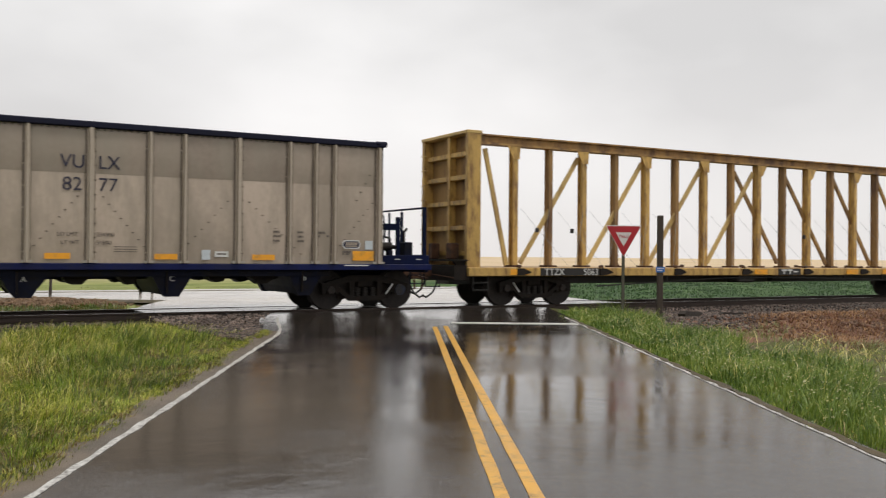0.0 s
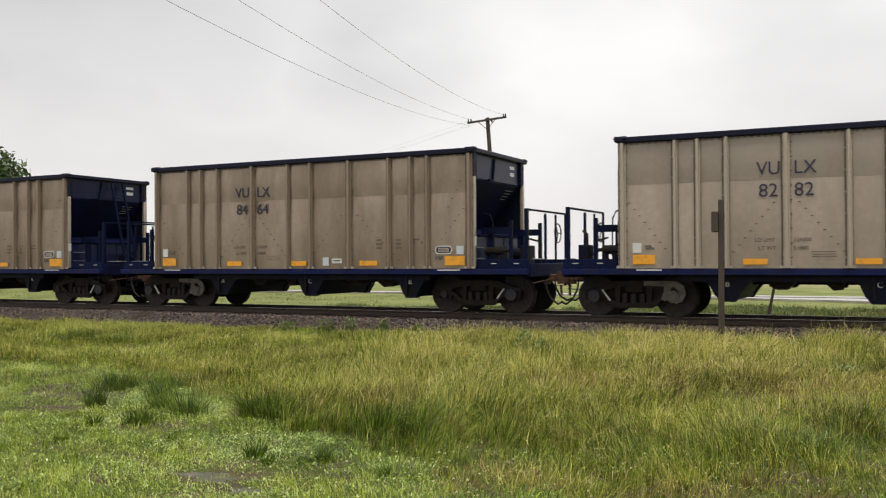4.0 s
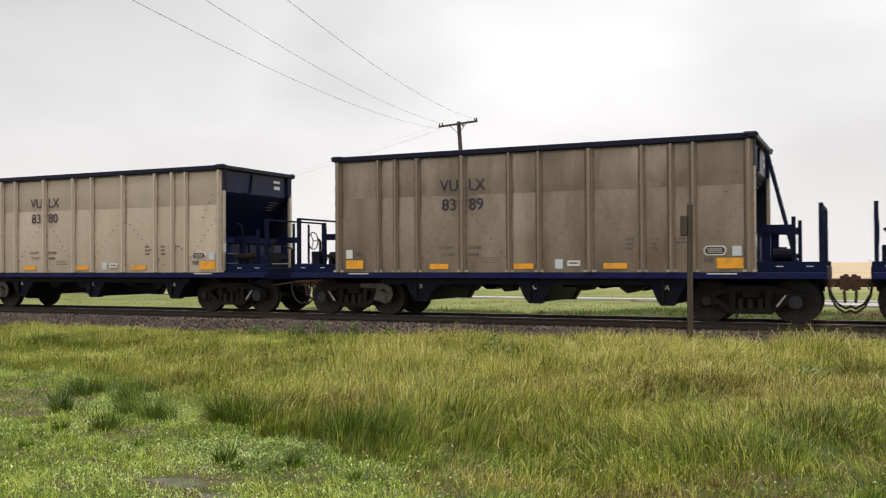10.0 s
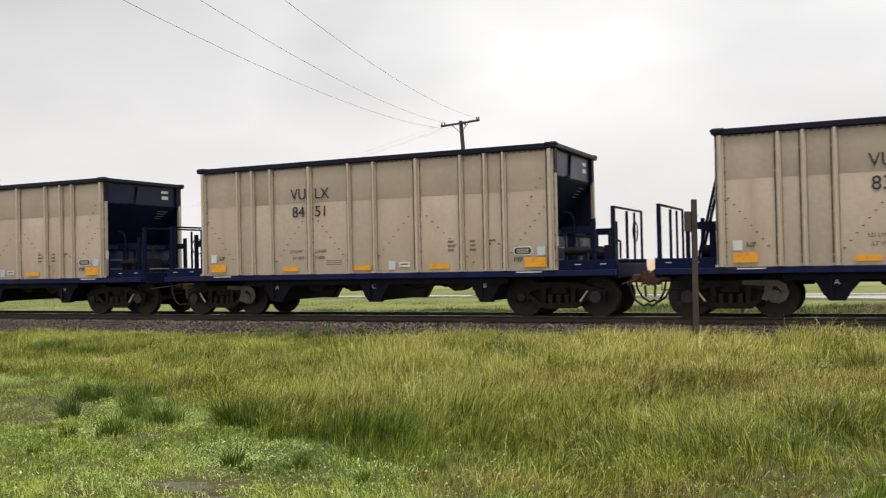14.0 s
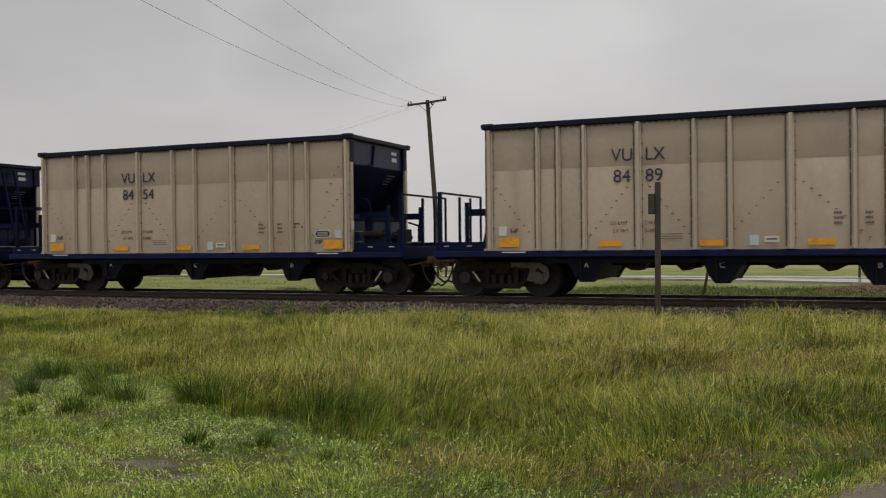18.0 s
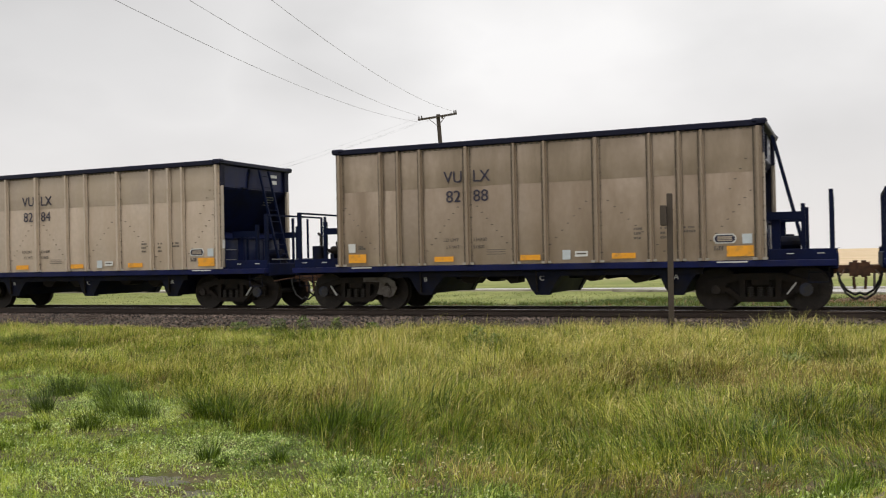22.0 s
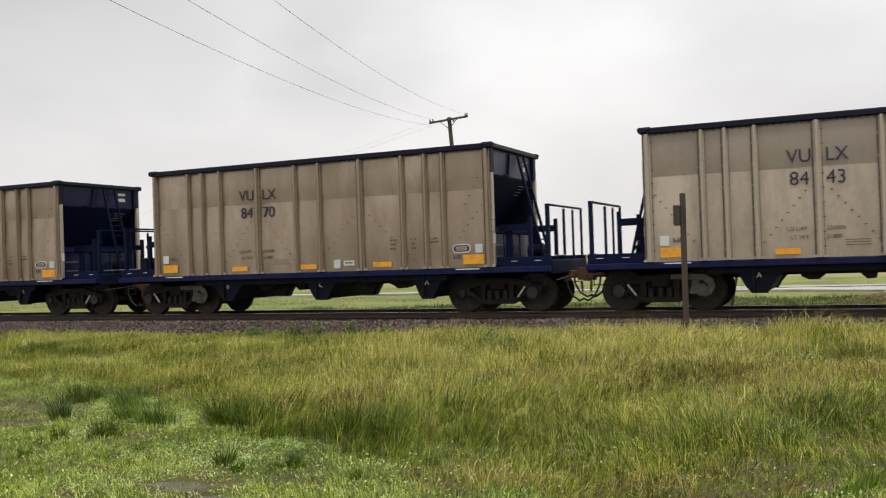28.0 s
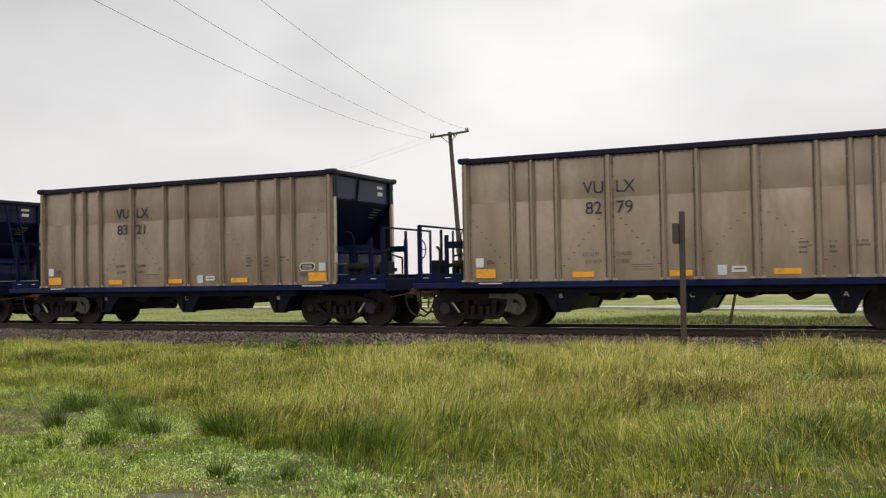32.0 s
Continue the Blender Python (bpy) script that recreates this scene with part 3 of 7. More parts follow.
def beam(bm, a, b, w, h, up=(0, 0, 1)):
    """A square bar from a to b."""
    a, b = Vector(a), Vector(b)
    d = (b - a).normalized()
    s = d.cross(Vector(up)).normalized()
    u = s.cross(d)
    vs = [bm.verts.new(p + s * (w / 2) * i + u * (h / 2) * j) for p in (a, b) for i, j in ((-1, -1), (1, -1), (1, 1), (-1, 1))]
    for f in ((3, 2, 1, 0), (4, 5, 6, 7), (0, 1, 5, 4), (1, 2, 6, 5), (2, 3, 7, 6), (3, 0, 4, 7)):
        bm.faces.new([vs[i] for i in f])
    return bm


def prism(bm, pts, y0, y1):
    """A polygon in the x-z plane drawn out from y0 to y1."""
    n = len(pts)
    a = [bm.verts.new((x, y0, z)) for x, z in pts]
    b = [bm.verts.new((x, y1, z)) for x, z in pts]
    bm.faces.new(a)
    bm.faces.new(b[::-1])
    for i in range(n):
        bm.faces.new((a[i], b[i], b[(i + 1) % n], a[(i + 1) % n])[::-1])
    bmesh.ops.recalc_face_normals(bm, faces=bm.faces[:])
    return bm


def tube(bm, pts, r, seg=6):
    for a, b in zip(pts, pts[1:]):
        rod(bm, a, b, r, seg)
    return bm


def letters(text, size, mat, name, parent, m, extrude=0.002, align='LEFT'):
    cu = bpy.data.curves.new(name, 'FONT')
    cu.body, cu.size, cu.extrude, cu.align_x = text, size, extrude, align
    tmp = bpy.data.objects.new("tmp", cu)
    me = bpy.data.meshes.new_from_object(tmp)
    me.materials.append(mat)
    bpy.data.objects.remove(tmp)
    ob = new(name, me)
    ob.parent = parent
    ob.matrix_basis = m
    return ob


def step(x, lo, hi):
    t = min(1.0, max(0.0, (x - lo) / (hi - lo)))
    return t * t * (3 - 2 * t)


def road_z(y):
    if y < 20.4:
        return -0.24 + 0.01 * max(y, -30)
    return -0.036 - 0.40 * step(y, 23, 38)


def ground_z(x, y):
    off = x * RN.x + y * RN.y
    if y < 21.2:
        d = max(0.0, abs(off - 0.62) - 3.1)
        z = road_z(y) - 0.045 - (0.42 if off < 0 else 0.25) * step(d, 0.0, 16.0) - 0.1 * step(d, 0, 1.0)
        # the verge climbs to the foot of the ballast
        if off < 0:
            z += (0.06 + 0.14 * step(-x, 1.0, 9.0)) * step(y, 13.5, 18.2) * min(1.0, d / 3)
        z += 0.035 * noise.noise(Vector((x * 0.5, y * 0.5, 0)))* min(1, d) + 0.06 * noise.noise(Vector((x * 0.15, y * 0.15, 3)))* min(1, d)
    else:
        z = -0.52 + 0.04 * noise.noise(Vector((x * 0.1, y * 0.1, 5)))
        z = min(z, road_z(y) - 0.05)
    return z

# ---- ground, road and track ----
def make_ground():
    xs = sorted(set([-2500, -1200, -600, -300, -150, -90, -60] + [round(-40 + 0.8 * i, 2) for i in range(101)] + [50, 65, 90, 150, 300, 600, 1200, 2500]))
    ys = sorted(set([-1200, -500, -200, -80, -40, -20, -10, -5] + [round(0.7 * i, 2) for i in range(66)] + [50, 56, 64, 75, 90, 120, 180, 300, 600, 1200, 2500]))
    bm = bmesh.new()
    grid = [[bm.verts.new((x, y, ground_z(x, y))) for x in xs] for y in ys]
    for a, b in zip(grid, grid[1:]):
        for i in range(len(xs) - 1):
            bm.faces.new((a[i], a[i + 1], b[i + 1], b[i]))
    ob = new("ground", mesh_of(bm, "ground", M["ground"], True))
    tagged(ob, "flat field of rough grass, soil and ripe wheat under rain", "ground", kind="structure")


def road_point(l, off, dz=0.0):
    p = RD * l + RN * off
    return Vector((p.x, p.y, road_z(p.y) + dz))


def strip(name, l0, l1, o0, o1, dz, mat, label, category, thick=0.012, step_l=0.8, wear=0.0, bend=None, kind="structure"):
    """A band along the road, with thickness and slightly uneven edges."""
    bm = bmesh.new()
    n = max(2, int((l1 - l0) / step_l))
    prev = None
    for i in range(n + 1):
        l = l0 + (l1 - l0) * i / n
        sh = bend(l) if bend else 0
        j0 = wear * noise.noise(Vector((l * 3.1, o0, 1))) if wear else 0
        j1 = wear * noise.noise(Vector((l * 3.3, o1, 7))) if wear else 0
        a, b = road_point(l, o0 + sh + j0, dz), road_point(l, o1 + sh + j1, dz)
        row = [bm.verts.new(p) for p in (a, b, b - Vector((0, 0, thick)), a - Vector((0, 0, thick)))]
        if prev:
            for k in range(4):
                bm.faces.new((prev[k], prev[(k + 1) % 4], row[(k + 1) % 4], row[k]))
        else:
            bm.faces.new(row[::-1])
        prev = row
    bm.faces.new(prev)
    bmesh.ops.recalc_face_normals(bm, faces=bm.faces[:])
    ob = new(name, mesh_of(bm, name, mat))
    return tagged(ob, label, category, kind=kind)


def make_road():
    # approach, up to the near rail
    bm = bmesh.new()
    rows = []
    for i in range(81):
        l = -40 + i * 0.8
        row = []
        for o in (-2.34, -1.4, -0.3, 0.66, 1.6, 2.6, 3.62):
            p = RD * l + RN * (o + 0.05 * noise.noise(Vector((l * 0.7, o, 2))) * (abs(o - 0.6) > 2.9))
            if p.y > 20.36:
                p = Vector((p.x - (p.y - 20.36) * 0.5, 20.36, 0))
            row.append(Vector((p.x, p.y, road_z(p.y))))
        rows.append(row)
    # flare at the crossing on the left
    for row in rows:
        k = step(row[0].y, 13.5, 19.5)
        row[0].x -= 0.9 * k
    vs = [[bm.verts.new(p) for p in r] for r in rows]
    for a, b in zip(vs, vs[1:]):
        for i in range(6):
            if (a[i].co - b[i].co).length > 1e-4 or (a[i + 1].co - b[i + 1].co).length > 1e-4:
                try:
                    bm.faces.new((a[i], a[i + 1], b[i + 1], b[i]))
                except ValueError:
                    pass
    ret = bmesh.ops.extrude_face_region(bm, geom=bm.faces[:])
    for v in ret["geom"]:
        if isinstance(v, bmesh.types.BMVert):
            v.co.z -= 0.12
    bmesh.ops.recalc_face_normals(bm, faces=bm.faces[:])
    ob = new("road", mesh_of(bm, "road", M["asphalt"]))
    tagged(ob, "rain-wet dark asphalt road mirroring the train", "road", kind="structure")
    # beyond the track: the crossing road opens into a side road along the field
    bm = bmesh.new()
    rows = []
    for y, x0, x1 in ((22.1, 4.0, 17.5), (24, 4.6, 18.0), (27, 5.6, 19.5), (30, 6.5, 21.5), (33, 6.0, 23.6), (36, 4.5, 25.6), (38.5, 2.0, 27.3), (40.5, -3.0, 28.8), (42.3, -10, 30.2)):
        xs = [x0 + (x1 - x0) * k / 12 for k in range(13)]
        rows.append([bm.verts.new((x, y + 0.1 * noise.noise(Vector((x * 0.3, y, 0))), road_z(y) + 0.01)) for x in xs])
    for a, b in zip(rows, rows[1:]):
        for i in range(12):
            bm.faces.new((a[i], a[i + 1], b[i + 1], b[i]))
    xs = [-60 + 2.25 * k for k in range(41)]
    rows = [[bm.verts.new((x, y + 0.12 * noise.noise(Vector((x * 0.3, y, 0))), road_z(44) + 0.013)) for x in xs] for y in (43.2, 43.9, 44.6)]
    for a, b in zip(rows, rows[1:]):
        for i in range(40):
            bm.faces.new((a[i], a[i + 1], b[i + 1], b[i]))
    ret = bmesh.ops.extrude_face_region(bm, geom=bm.faces[:])
    for v in ret["geom"]:
        if isinstance(v, bmesh.types.BMVert):
            v.co.z -= 0.10
    bmesh.ops.recalc_face_normals(bm, faces=bm.faces[:])
    ob = new("side_road", mesh_of(bm, "side_road", M["side_road"]))
    tagged(ob, "flooded pale side road shining under the white sky", "road", kind="structure")
    strip("road_shoulder", -20, 16.5, -2.58, -2.262, 0.003, M["grit"], "muddy grit shoulder along the asphalt edge", "shoulder", 0.1, 0.10, 0.035)
    strip("edge_line", -20, 19.6, -2.278, -2.220, 0.006, M["paint_edge"], "worn white edge line on wet asphalt", "road marking", 0.005, 0.03, 0.022,
          lambda l: -0.55 * step(l, 15.6, 20.2))
    strip("edge_line", -20, 20.5, 3.48, 3.532, 0.006, M["paint_edge"], "worn white edge line beside the grass verge", "road marking", 0.005, 0.35, 0.03)
    strip("road_shoulder", -20, 20.0, 3.520, 3.60, 0.010, M["soil"], "brown soil creeping over the far edge line", "shoulder", 0.1, 0.12, 0.07)
    drift = lambda l: -0.007 * (l - 3)
    strip("centre_line", -20, 17.7, 0.552, 0.645, 0.006, M["paint_yellow"], "double yellow centre line, worn, on wet asphalt", "road marking", 0.005, 0.4, 0.006, drift)
    strip("centre_line", -20, 17.9, 0.767, 0.860, 0.006, M["paint_yellow"], "double yellow centre line, worn, on wet asphalt", "road marking", 0.005, 0.4, 0.006, drift)
    strip("stop_line", 18.55, 18.9, 0.86, 3.44, 0.006, M["paint_white"], "worn white stop line before the rails", "road marking", 0.005, 0.17, 0.02)


def rail_profile():
    return [(-0.07, -0.17), (0.07, -0.17), (0.07, -0.155), (0.012, -0.135), (0.010, -0.05), (0.034, -0.038), (0.036, -0.006), (0.028, 0.0), (-0.028, 0.0), (-0.036, -0.006), (-0.034, -0.038), (-0.010, -0.05), (-0.012, -0.135), (-0.07, -0.155)]


def make_track():
    for side, y in (("near", TY - 0.752), ("far", TY + 0.752)):
        bm = bmesh.new()
        a = [bm.verts.new((-160, y + p, z)) for p, z in rail_profile()]
        b = [bm.verts.new((120, y + p, z)) for p, z in rail_profile()]
        n = len(a)
        bm.faces.new(a), bm.faces.new(b[::-1])
        for i in range(n):
            bm.faces.new((a[i], a[(i + 1) % n], b[(i + 1) % n], b[i]))
        bmesh.ops.recalc_face_normals(bm, faces=bm.faces[:])
        ob = new("rail", mesh_of(bm, "rail", M["rail"]))
        tagged(ob, "brown steel rail lying along the ballast", "rail", "rails", "structure")
        bm = boxes((-160, 120, y - 0.026, y + 0.026, 0.0, 0.0025))
        part("rail_head", bm, M["rail_head"], ob, "polished running surface")
    # ballast bed
    bm = bmesh.new()
    prev = None
    for i in range(180):
        x = -90 + i
        row = []
        for v, z in ((-3.1, -0.85), (-2.75, -0.52), (-2.2, -0.33), (-1.75, -0.19), (0, -0.17), (1.75, -0.19), (2.3, -0.36), (3.1, -0.7), (3.3, -0.95)):
            row.append(bm.verts.new((x, TY + v + 0.09 * noise.noise(Vector((x * 0.6, v, 1))), z + 0.03 * noise.noise(Vector((x * 0.9, v, 4))))))
        if prev:
            for k in range(8):
                bm.faces.new((prev[k], prev[k + 1], row[k + 1], row[k]))
        prev = row
    bmesh.ops.recalc_face_normals(bm, faces=bm.faces[:])
    ob = new("ballast_bed", mesh_of(bm, "ballast_bed", M["gravel_fine"], True))
    tagged(ob, "grey crushed-stone bed under the track", "ballast", kind="structure")
    bmt = boxes((-0.11, 0.11, -1.3, 1.3, -0.30, -0.172), bevel=0.012)
    me = mesh_of(bmt, "tie", M["tie"])
    for i in range(150):
        x = -45 + i * 0.53
        if 3.6 < x < 17.4:
            continue
        t = new("tie", me)
        t.matrix_basis = pose(x, TY + random.uniform(-0.05, 0.05), random.uniform(-0.01, 0.008), 0, 0, random.uniform(-1.5, 1.5))
        tagged(t, "dark creosoted wooden tie under the rails", "railway tie", "ties", "structure")
    # crossing surface: panels between and beside the rails
    rows = ((TY - 1.32, TY - 0.80), (TY - 0.66, TY - 0.02), (TY + 0.02, TY + 0.66), (TY + 0.80, TY + 1.30))
    base = new("crossing_surface", mesh_of(boxes((3.9, 17.4, TY - 0.86, TY + 1.2, -0.30, -0.175)), "crossing_surface", M["concrete"]))
    tagged(base, "wet concrete panels of the level crossing between the rails", "level crossing", kind="structure")
    for y0, y1 in rows:
        for k in range(6):
            x0 = 4.0 + k * 2.22 + (0.4 if y0 > TY else 0) * 0
            if y0 < TY - 1:
                y0 = TY - 0.855
            if y1 - y0 < 0.08:
                continue
            part("crossing_panel", boxes((x0, x0 + 2.2, y0, y1, -0.16, -0.008 + random.uniform(-0.003, 0.003)), bevel=0.008), M["concrete"], base)


def rocks(name, label, n, place, lo, hi, mat, seed):
    """Loose stones, each a lumpy eight-cornered block."""
    rng = np.random.default_rng(seed)
    cube = np.array([(x, y, z) for x in (-1, 1) for y in (-1, 1) for z in (-1, 1)], float)
    quads = np.array([(0, 1, 3, 2), (4, 6, 7, 5), (0, 4, 5, 1), (2, 3, 7, 6), (0, 2, 6, 4), (1, 5, 7, 3)])
    vs, fs = [], []
    pts = place(rng, n)
    n = len(pts)
    size = rng.uniform(lo, hi, (n, 1, 1)) * rng.uniform(0.6, 1.25, (n, 1, 3))
    shape = cube[None] * rng.uniform(0.45, 1.0, (n, 8, 3)) * size * 0.5
    ang = rng.uniform(0, math.tau, n)
    c, s = np.cos(ang), np.sin(ang)
    x = shape[:, :, 0] * c[:, None] - shape[:, :, 1] * s[:, None]
    y = shape[:, :, 0] * s[:, None] + shape[:, :, 1] * c[:, None]
    v = np.stack([x, y, shape[:, :, 2]], 2) + pts[:, None, :]
    f = quads[None] + (np.arange(n) * 8)[:, None, None]
    ob = new(name, quad_mesh(name, v.reshape(-1, 3), f.reshape(-1, 4), mat))
    return tagged(ob, label, "gravel", kind="stuff")


def quad_mesh(name, verts, faces, mat):
    me = bpy.data.meshes.new(name)
    k = faces.shape[1]
    me.vertices.add(len(verts))
    me.vertices.foreach_set("co", np.ascontiguousarray(verts, np.float32).ravel())
    me.loops.add(faces.size)
    me.loops.foreach_set("vertex_index", np.ascontiguousarray(faces, np.int32).ravel())
    me.polygons.add(len(faces))
    me.polygons.foreach_set("loop_start", np.arange(0, faces.size, k, dtype=np.int32))
    me.update(calc_edges=True)
    me.materials.append(mat)
    return me


def make_ballast():
    def bank(rng, n):
        x = rng.uniform(-34, 34, n)
        v = rng.uniform(-2.95, -1.0, n)
        v = np.where(x > 10, v * 1.55 + 0.7, v)
        prof = np.interp(v, [-3.9, -3.1, -2.75, -2.2, -1.75, 0], [-0.42, -0.38, -0.34, -0.29, -0.19, -0.17])
        prof = np.where(x > 10, prof, np.interp(v, [-3.1, -2.75, -2.2, -1.75, 0], [-0.85, -0.52, -0.33, -0.19, -0.17]))
        keep = (x < 3.6) | (x > 14.6)
        return np.stack([x, TY + v, prof + rng.uniform(0.0, 0.03, n)], 1)[keep]
    rocks("ballast_stones", "loose grey and brown crushed stones beside the rails", 34000, bank, 0.028, 0.07, M["stone"], 3)

    def apron(rng, n):
        t, q = rng.uniform(0, 1, n), rng.uniform(0, 1, n)
        y = 14.6 + 5.5 * t
        x1 = y * 0.505 - 2.62 - 0.9 * np.clip((y - 13.5) / 6, 0, 1)
        x = x1 - q * (0.25 + 2.4 * np.clip((y - 15) / 5, 0, 1))
        z = np.array([ground_z(a, b) for a, b in zip(x, y)]) + 0.02 + 0.1 * np.clip((y - 18) / 2, 0, 1)
        return np.stack([x, y, z], 1)
    def edge(rng, n):
        l = rng.uniform(1, 17, n)
        o = -2.35 - np.abs(rng.normal(0, 0.09, n))
        x, y = RD.x * l + RN.x * o, RD.y * l + RN.y * o
        z = np.array([max(ground_z(a, b), road_z(b) - 0.03 if c > -2.62 else -9) for a, b, c in zip(x, y, o)])
        return np.stack([x, y, z + 0.006], 1)
    rocks("shoulder_gravel", "small loose brown gravel along the asphalt edge", 5200, edge, 0.01, 0.035, M["stone"], 8)
    rocks("apron_stones", "scattered wet stones on the grit beside the crossing", 2600, apron, 0.03, 0.10, M["stone"], 4)

    def mound(rng, n):
        x, y = rng.normal(2.6, 1.7, n), rng.normal(32.8, 0.65, n)
        z = np.array([ground_z(a, b) - 0.05 + 0.28 * max(0, 1 - ((a - 2.6) / 3.6) ** 2 - ((b - 33.0) / 1.5) ** 2) for a, b in zip(x, y)])
        return np.stack([x, y, z + 0.02], 1)
    rocks("mound_clods", "brown clods and stalks on the soil mound", 1500, mound, 0.05, 0.18, M["tan_soil"], 6)

    def fan(rng, n):
        x, y = rng.uniform(13.4, 25, n), rng.uniform(13.8, 19.5, n)
        edge = 14.5 + 0.55 * (x - 15.7) + 0.5 * np.sin(x * 1.9) + rng.normal(0, 0.25, n)
        k = (y > edge) & (x * RN.x + y * RN.y > 5.0)
        x, y = x[k], y[k]
        z = np.array([max(heap_z(a, b), ground_z(a, b)) for a, b in zip(x, y)])
        return np.stack([x, y, z + rng.uniform(0.0, 0.03, len(x))], 1)
    rocks("spilled_ballast", "grey crushed stones spilled down beside the track", 15000, fan, 0.035, 0.085, M["stone"], 9)

    def heap(rng, n):
        x, y = rng.normal(20.5, 3.2, n), rng.normal(14.2, 1.5, n)
        k = (x > 14.5) & (y < 18.0) & (y > 10.5)
        x, y = x[k], y[k]
        z = np.array([heap_z(a, b) for a, b in zip(x, y)])
        return np.stack([x, y, z], 1)
    rocks("dirt_clods", "red-brown clods of dug earth on a low bank", 9000, heap, 0.015, 0.12, M["dirt"], 5)


MUD = ((-5.05, 5.78, 0.27), (-4.45, 5.52, 0.18), (-5.9, 5.9, 0.10), (-10.3, 9.3, 0.62), (-9.35, 8.15, 0.46), (-8.2, 8.15, 0.20), (-11.6, 10.1, 0.35), (-7.0, 7.55, 0.14), (-6.7, 6.3, 0.13))


def heap_z(x, y):
    return ground_z(x, y) + 0.36 * math.exp(-((x - 20.5) / 5.0) ** 2 - ((y - 14.2) / 2.2) ** 2) + 0.10 * noise.noise(Vector((x * 1.3, y * 1.3, 2))) - 0.03


def make_mounds():
    for name, label, cx, cy, rx, ry, h, seed in (
            ("dirt_bank", "low red-brown bank of dug earth beside the track", 20.5, 14.2, 8.0, 4.4, 0.0, 1),
            ("soil_mound", "brown soil and dead stalks heaped past the rails", 2.6, 33.0, 3.6, 1.5, 0.16, 2)):
        bm = bmesh.new()
        n = 36
        g = []
        for j in range(n):
            r = []
            for i in range(n):
                x = cx + rx * (2 * i / (n - 1) - 1)
                y = cy + ry * (2 * j / (n - 1) - 1)
                if h:
                    z = ground_z(x, y) - 0.05 + (h + 0.12) * max(0, 1 - ((x - cx) / rx) ** 2 - ((y - cy) / ry) ** 2) + 0.09 * noise.noise(Vector((x * 1.1, y * 1.1, seed)))
                else:
                    z = heap_z(x, y)
                r.append(bm.verts.new((x, y, z)))
            g.append(r)
        for a, b in zip(g, g[1:]):
            for i in range(n - 1):
                bm.faces.new((a[i], a[i + 1], b[i + 1], b[i]))
        ob = new(name, mesh_of(bm, name, M["tan_soil"] if h else M["dirt"], True))
        tagged(ob, label, "soil", kind="structure")
    # puddled mud in the low weeds
    for cx, cy, r in MUD:
        bm = bmesh.new()
        ctr = bm.verts.new((cx, cy, ground_z(cx, cy) + 0.012))
        ring = []
        for k in range(28):
            a = math.tau * k / 28
            q = r * (0.75 + 0.75 * noise.noise(Vector((math.cos(a) * 2.2 + cx, math.sin(a) * 2.2, cy))))
            x, y = cx + q * 1.4 * math.cos(a), cy + q * 0.7 * math.sin(a)
            ring.append(bm.verts.new((x, y, ground_z(x, y) + 0.006)))
        for k in range(28):
            bm.faces.new((ctr, ring[k], ring[(k + 1) % 28]))
        ob = new("mud_patch", mesh_of(bm, "mud_patch", M["mud"] if cx > -6 and cy < 6.0 and cx < -3 else M["soil"], True))
        tagged(ob, "bare patch of wet mud among low weeds", "mud", kind="structure")


# ---- grass ----
def blades(name, label, pts, height, width, lean, mat, seed, droop=0.35, category="grass", clump=None):
    """Bent blades: a bar and a tip each. clump: centres from which the blades of a tuft bend outwards."""
    rng = np.random.default_rng(seed)
    n = len(pts)
    ang = rng.uniform(0, math.tau, n)
    side = np.stack([np.cos(ang), np.sin(ang), np.zeros(n)], 1)
    la = rng.normal(0.4, 1.1, n)
    fwd = np.stack([np.cos(la), np.sin(la) * 0.6, np.zeros(n)], 1)
    if clump is not None:
        d = (pts - clump)[:, :2]
        d = d / (np.linalg.norm(d, axis=1)[:, None] + 1e-6)
        fwd[:, :2] = fwd[:, :2] * 0.6 + d * 0.8
    hgt = height * rng.uniform(0.5, 1.2, n)
    wid = width * rng.uniform(0.6, 1.35, n)
    ln = lean * rng.uniform(0.15, 1.6, n) * hgt
    up = np.array([0, 0, 1.0])
    b0, b1 = pts - side * wid[:, None] / 2, pts + side * wid[:, None] / 2
    mid = pts + fwd * (ln * 0.35)[:, None] + up * (hgt * 0.62)[:, None]
    m0, m1 = mid - side * wid[:, None] * 0.42, mid + side * wid[:, None] * 0.42
    tip = pts + fwd * (ln * (1 + droop))[:, None] + up * (hgt * (1 - droop * 0.3))[:, None]
    v = np.stack([b0, b1, m1, m0, tip], 1).reshape(-1, 3)
    base = (np.arange(n) * 5)[:, None]
    f = np.concatenate([base + np.array([[0, 1, 2]]), base + np.array([[0, 2, 3]]), base + np.array([[3, 2, 4]])], 0)
    ob = new(name, quad_mesh(name, v, f, mat))
    return tagged(ob, label, category, kind="stuff")


def lift(x, y):
    return np.array([ground_z(a, b) for a, b in zip(x.tolist(), y.tolist())]) - 0.01


def scatter(rng, n, x0, x1, y0, y1, keep):
    x, y = rng.uniform(x0, x1, n), rng.uniform(y0, y1, n)
    k = keep(x, y)
    x, y = x[k], y[k]
    return np.stack([x, y, lift(x, y)], 1)


def tufted(rng, centres, per, spread):
    """Blades round each centre: their feet, and the centre of each."""
    c = np.repeat(centres, per, 0)
    p = c.copy()
    p[:, :2] += rng.normal(0, 1, (len(c), 2)) * spread
    return p, c


def off_of(x, y):
    return x * RN.x + y * RN.y


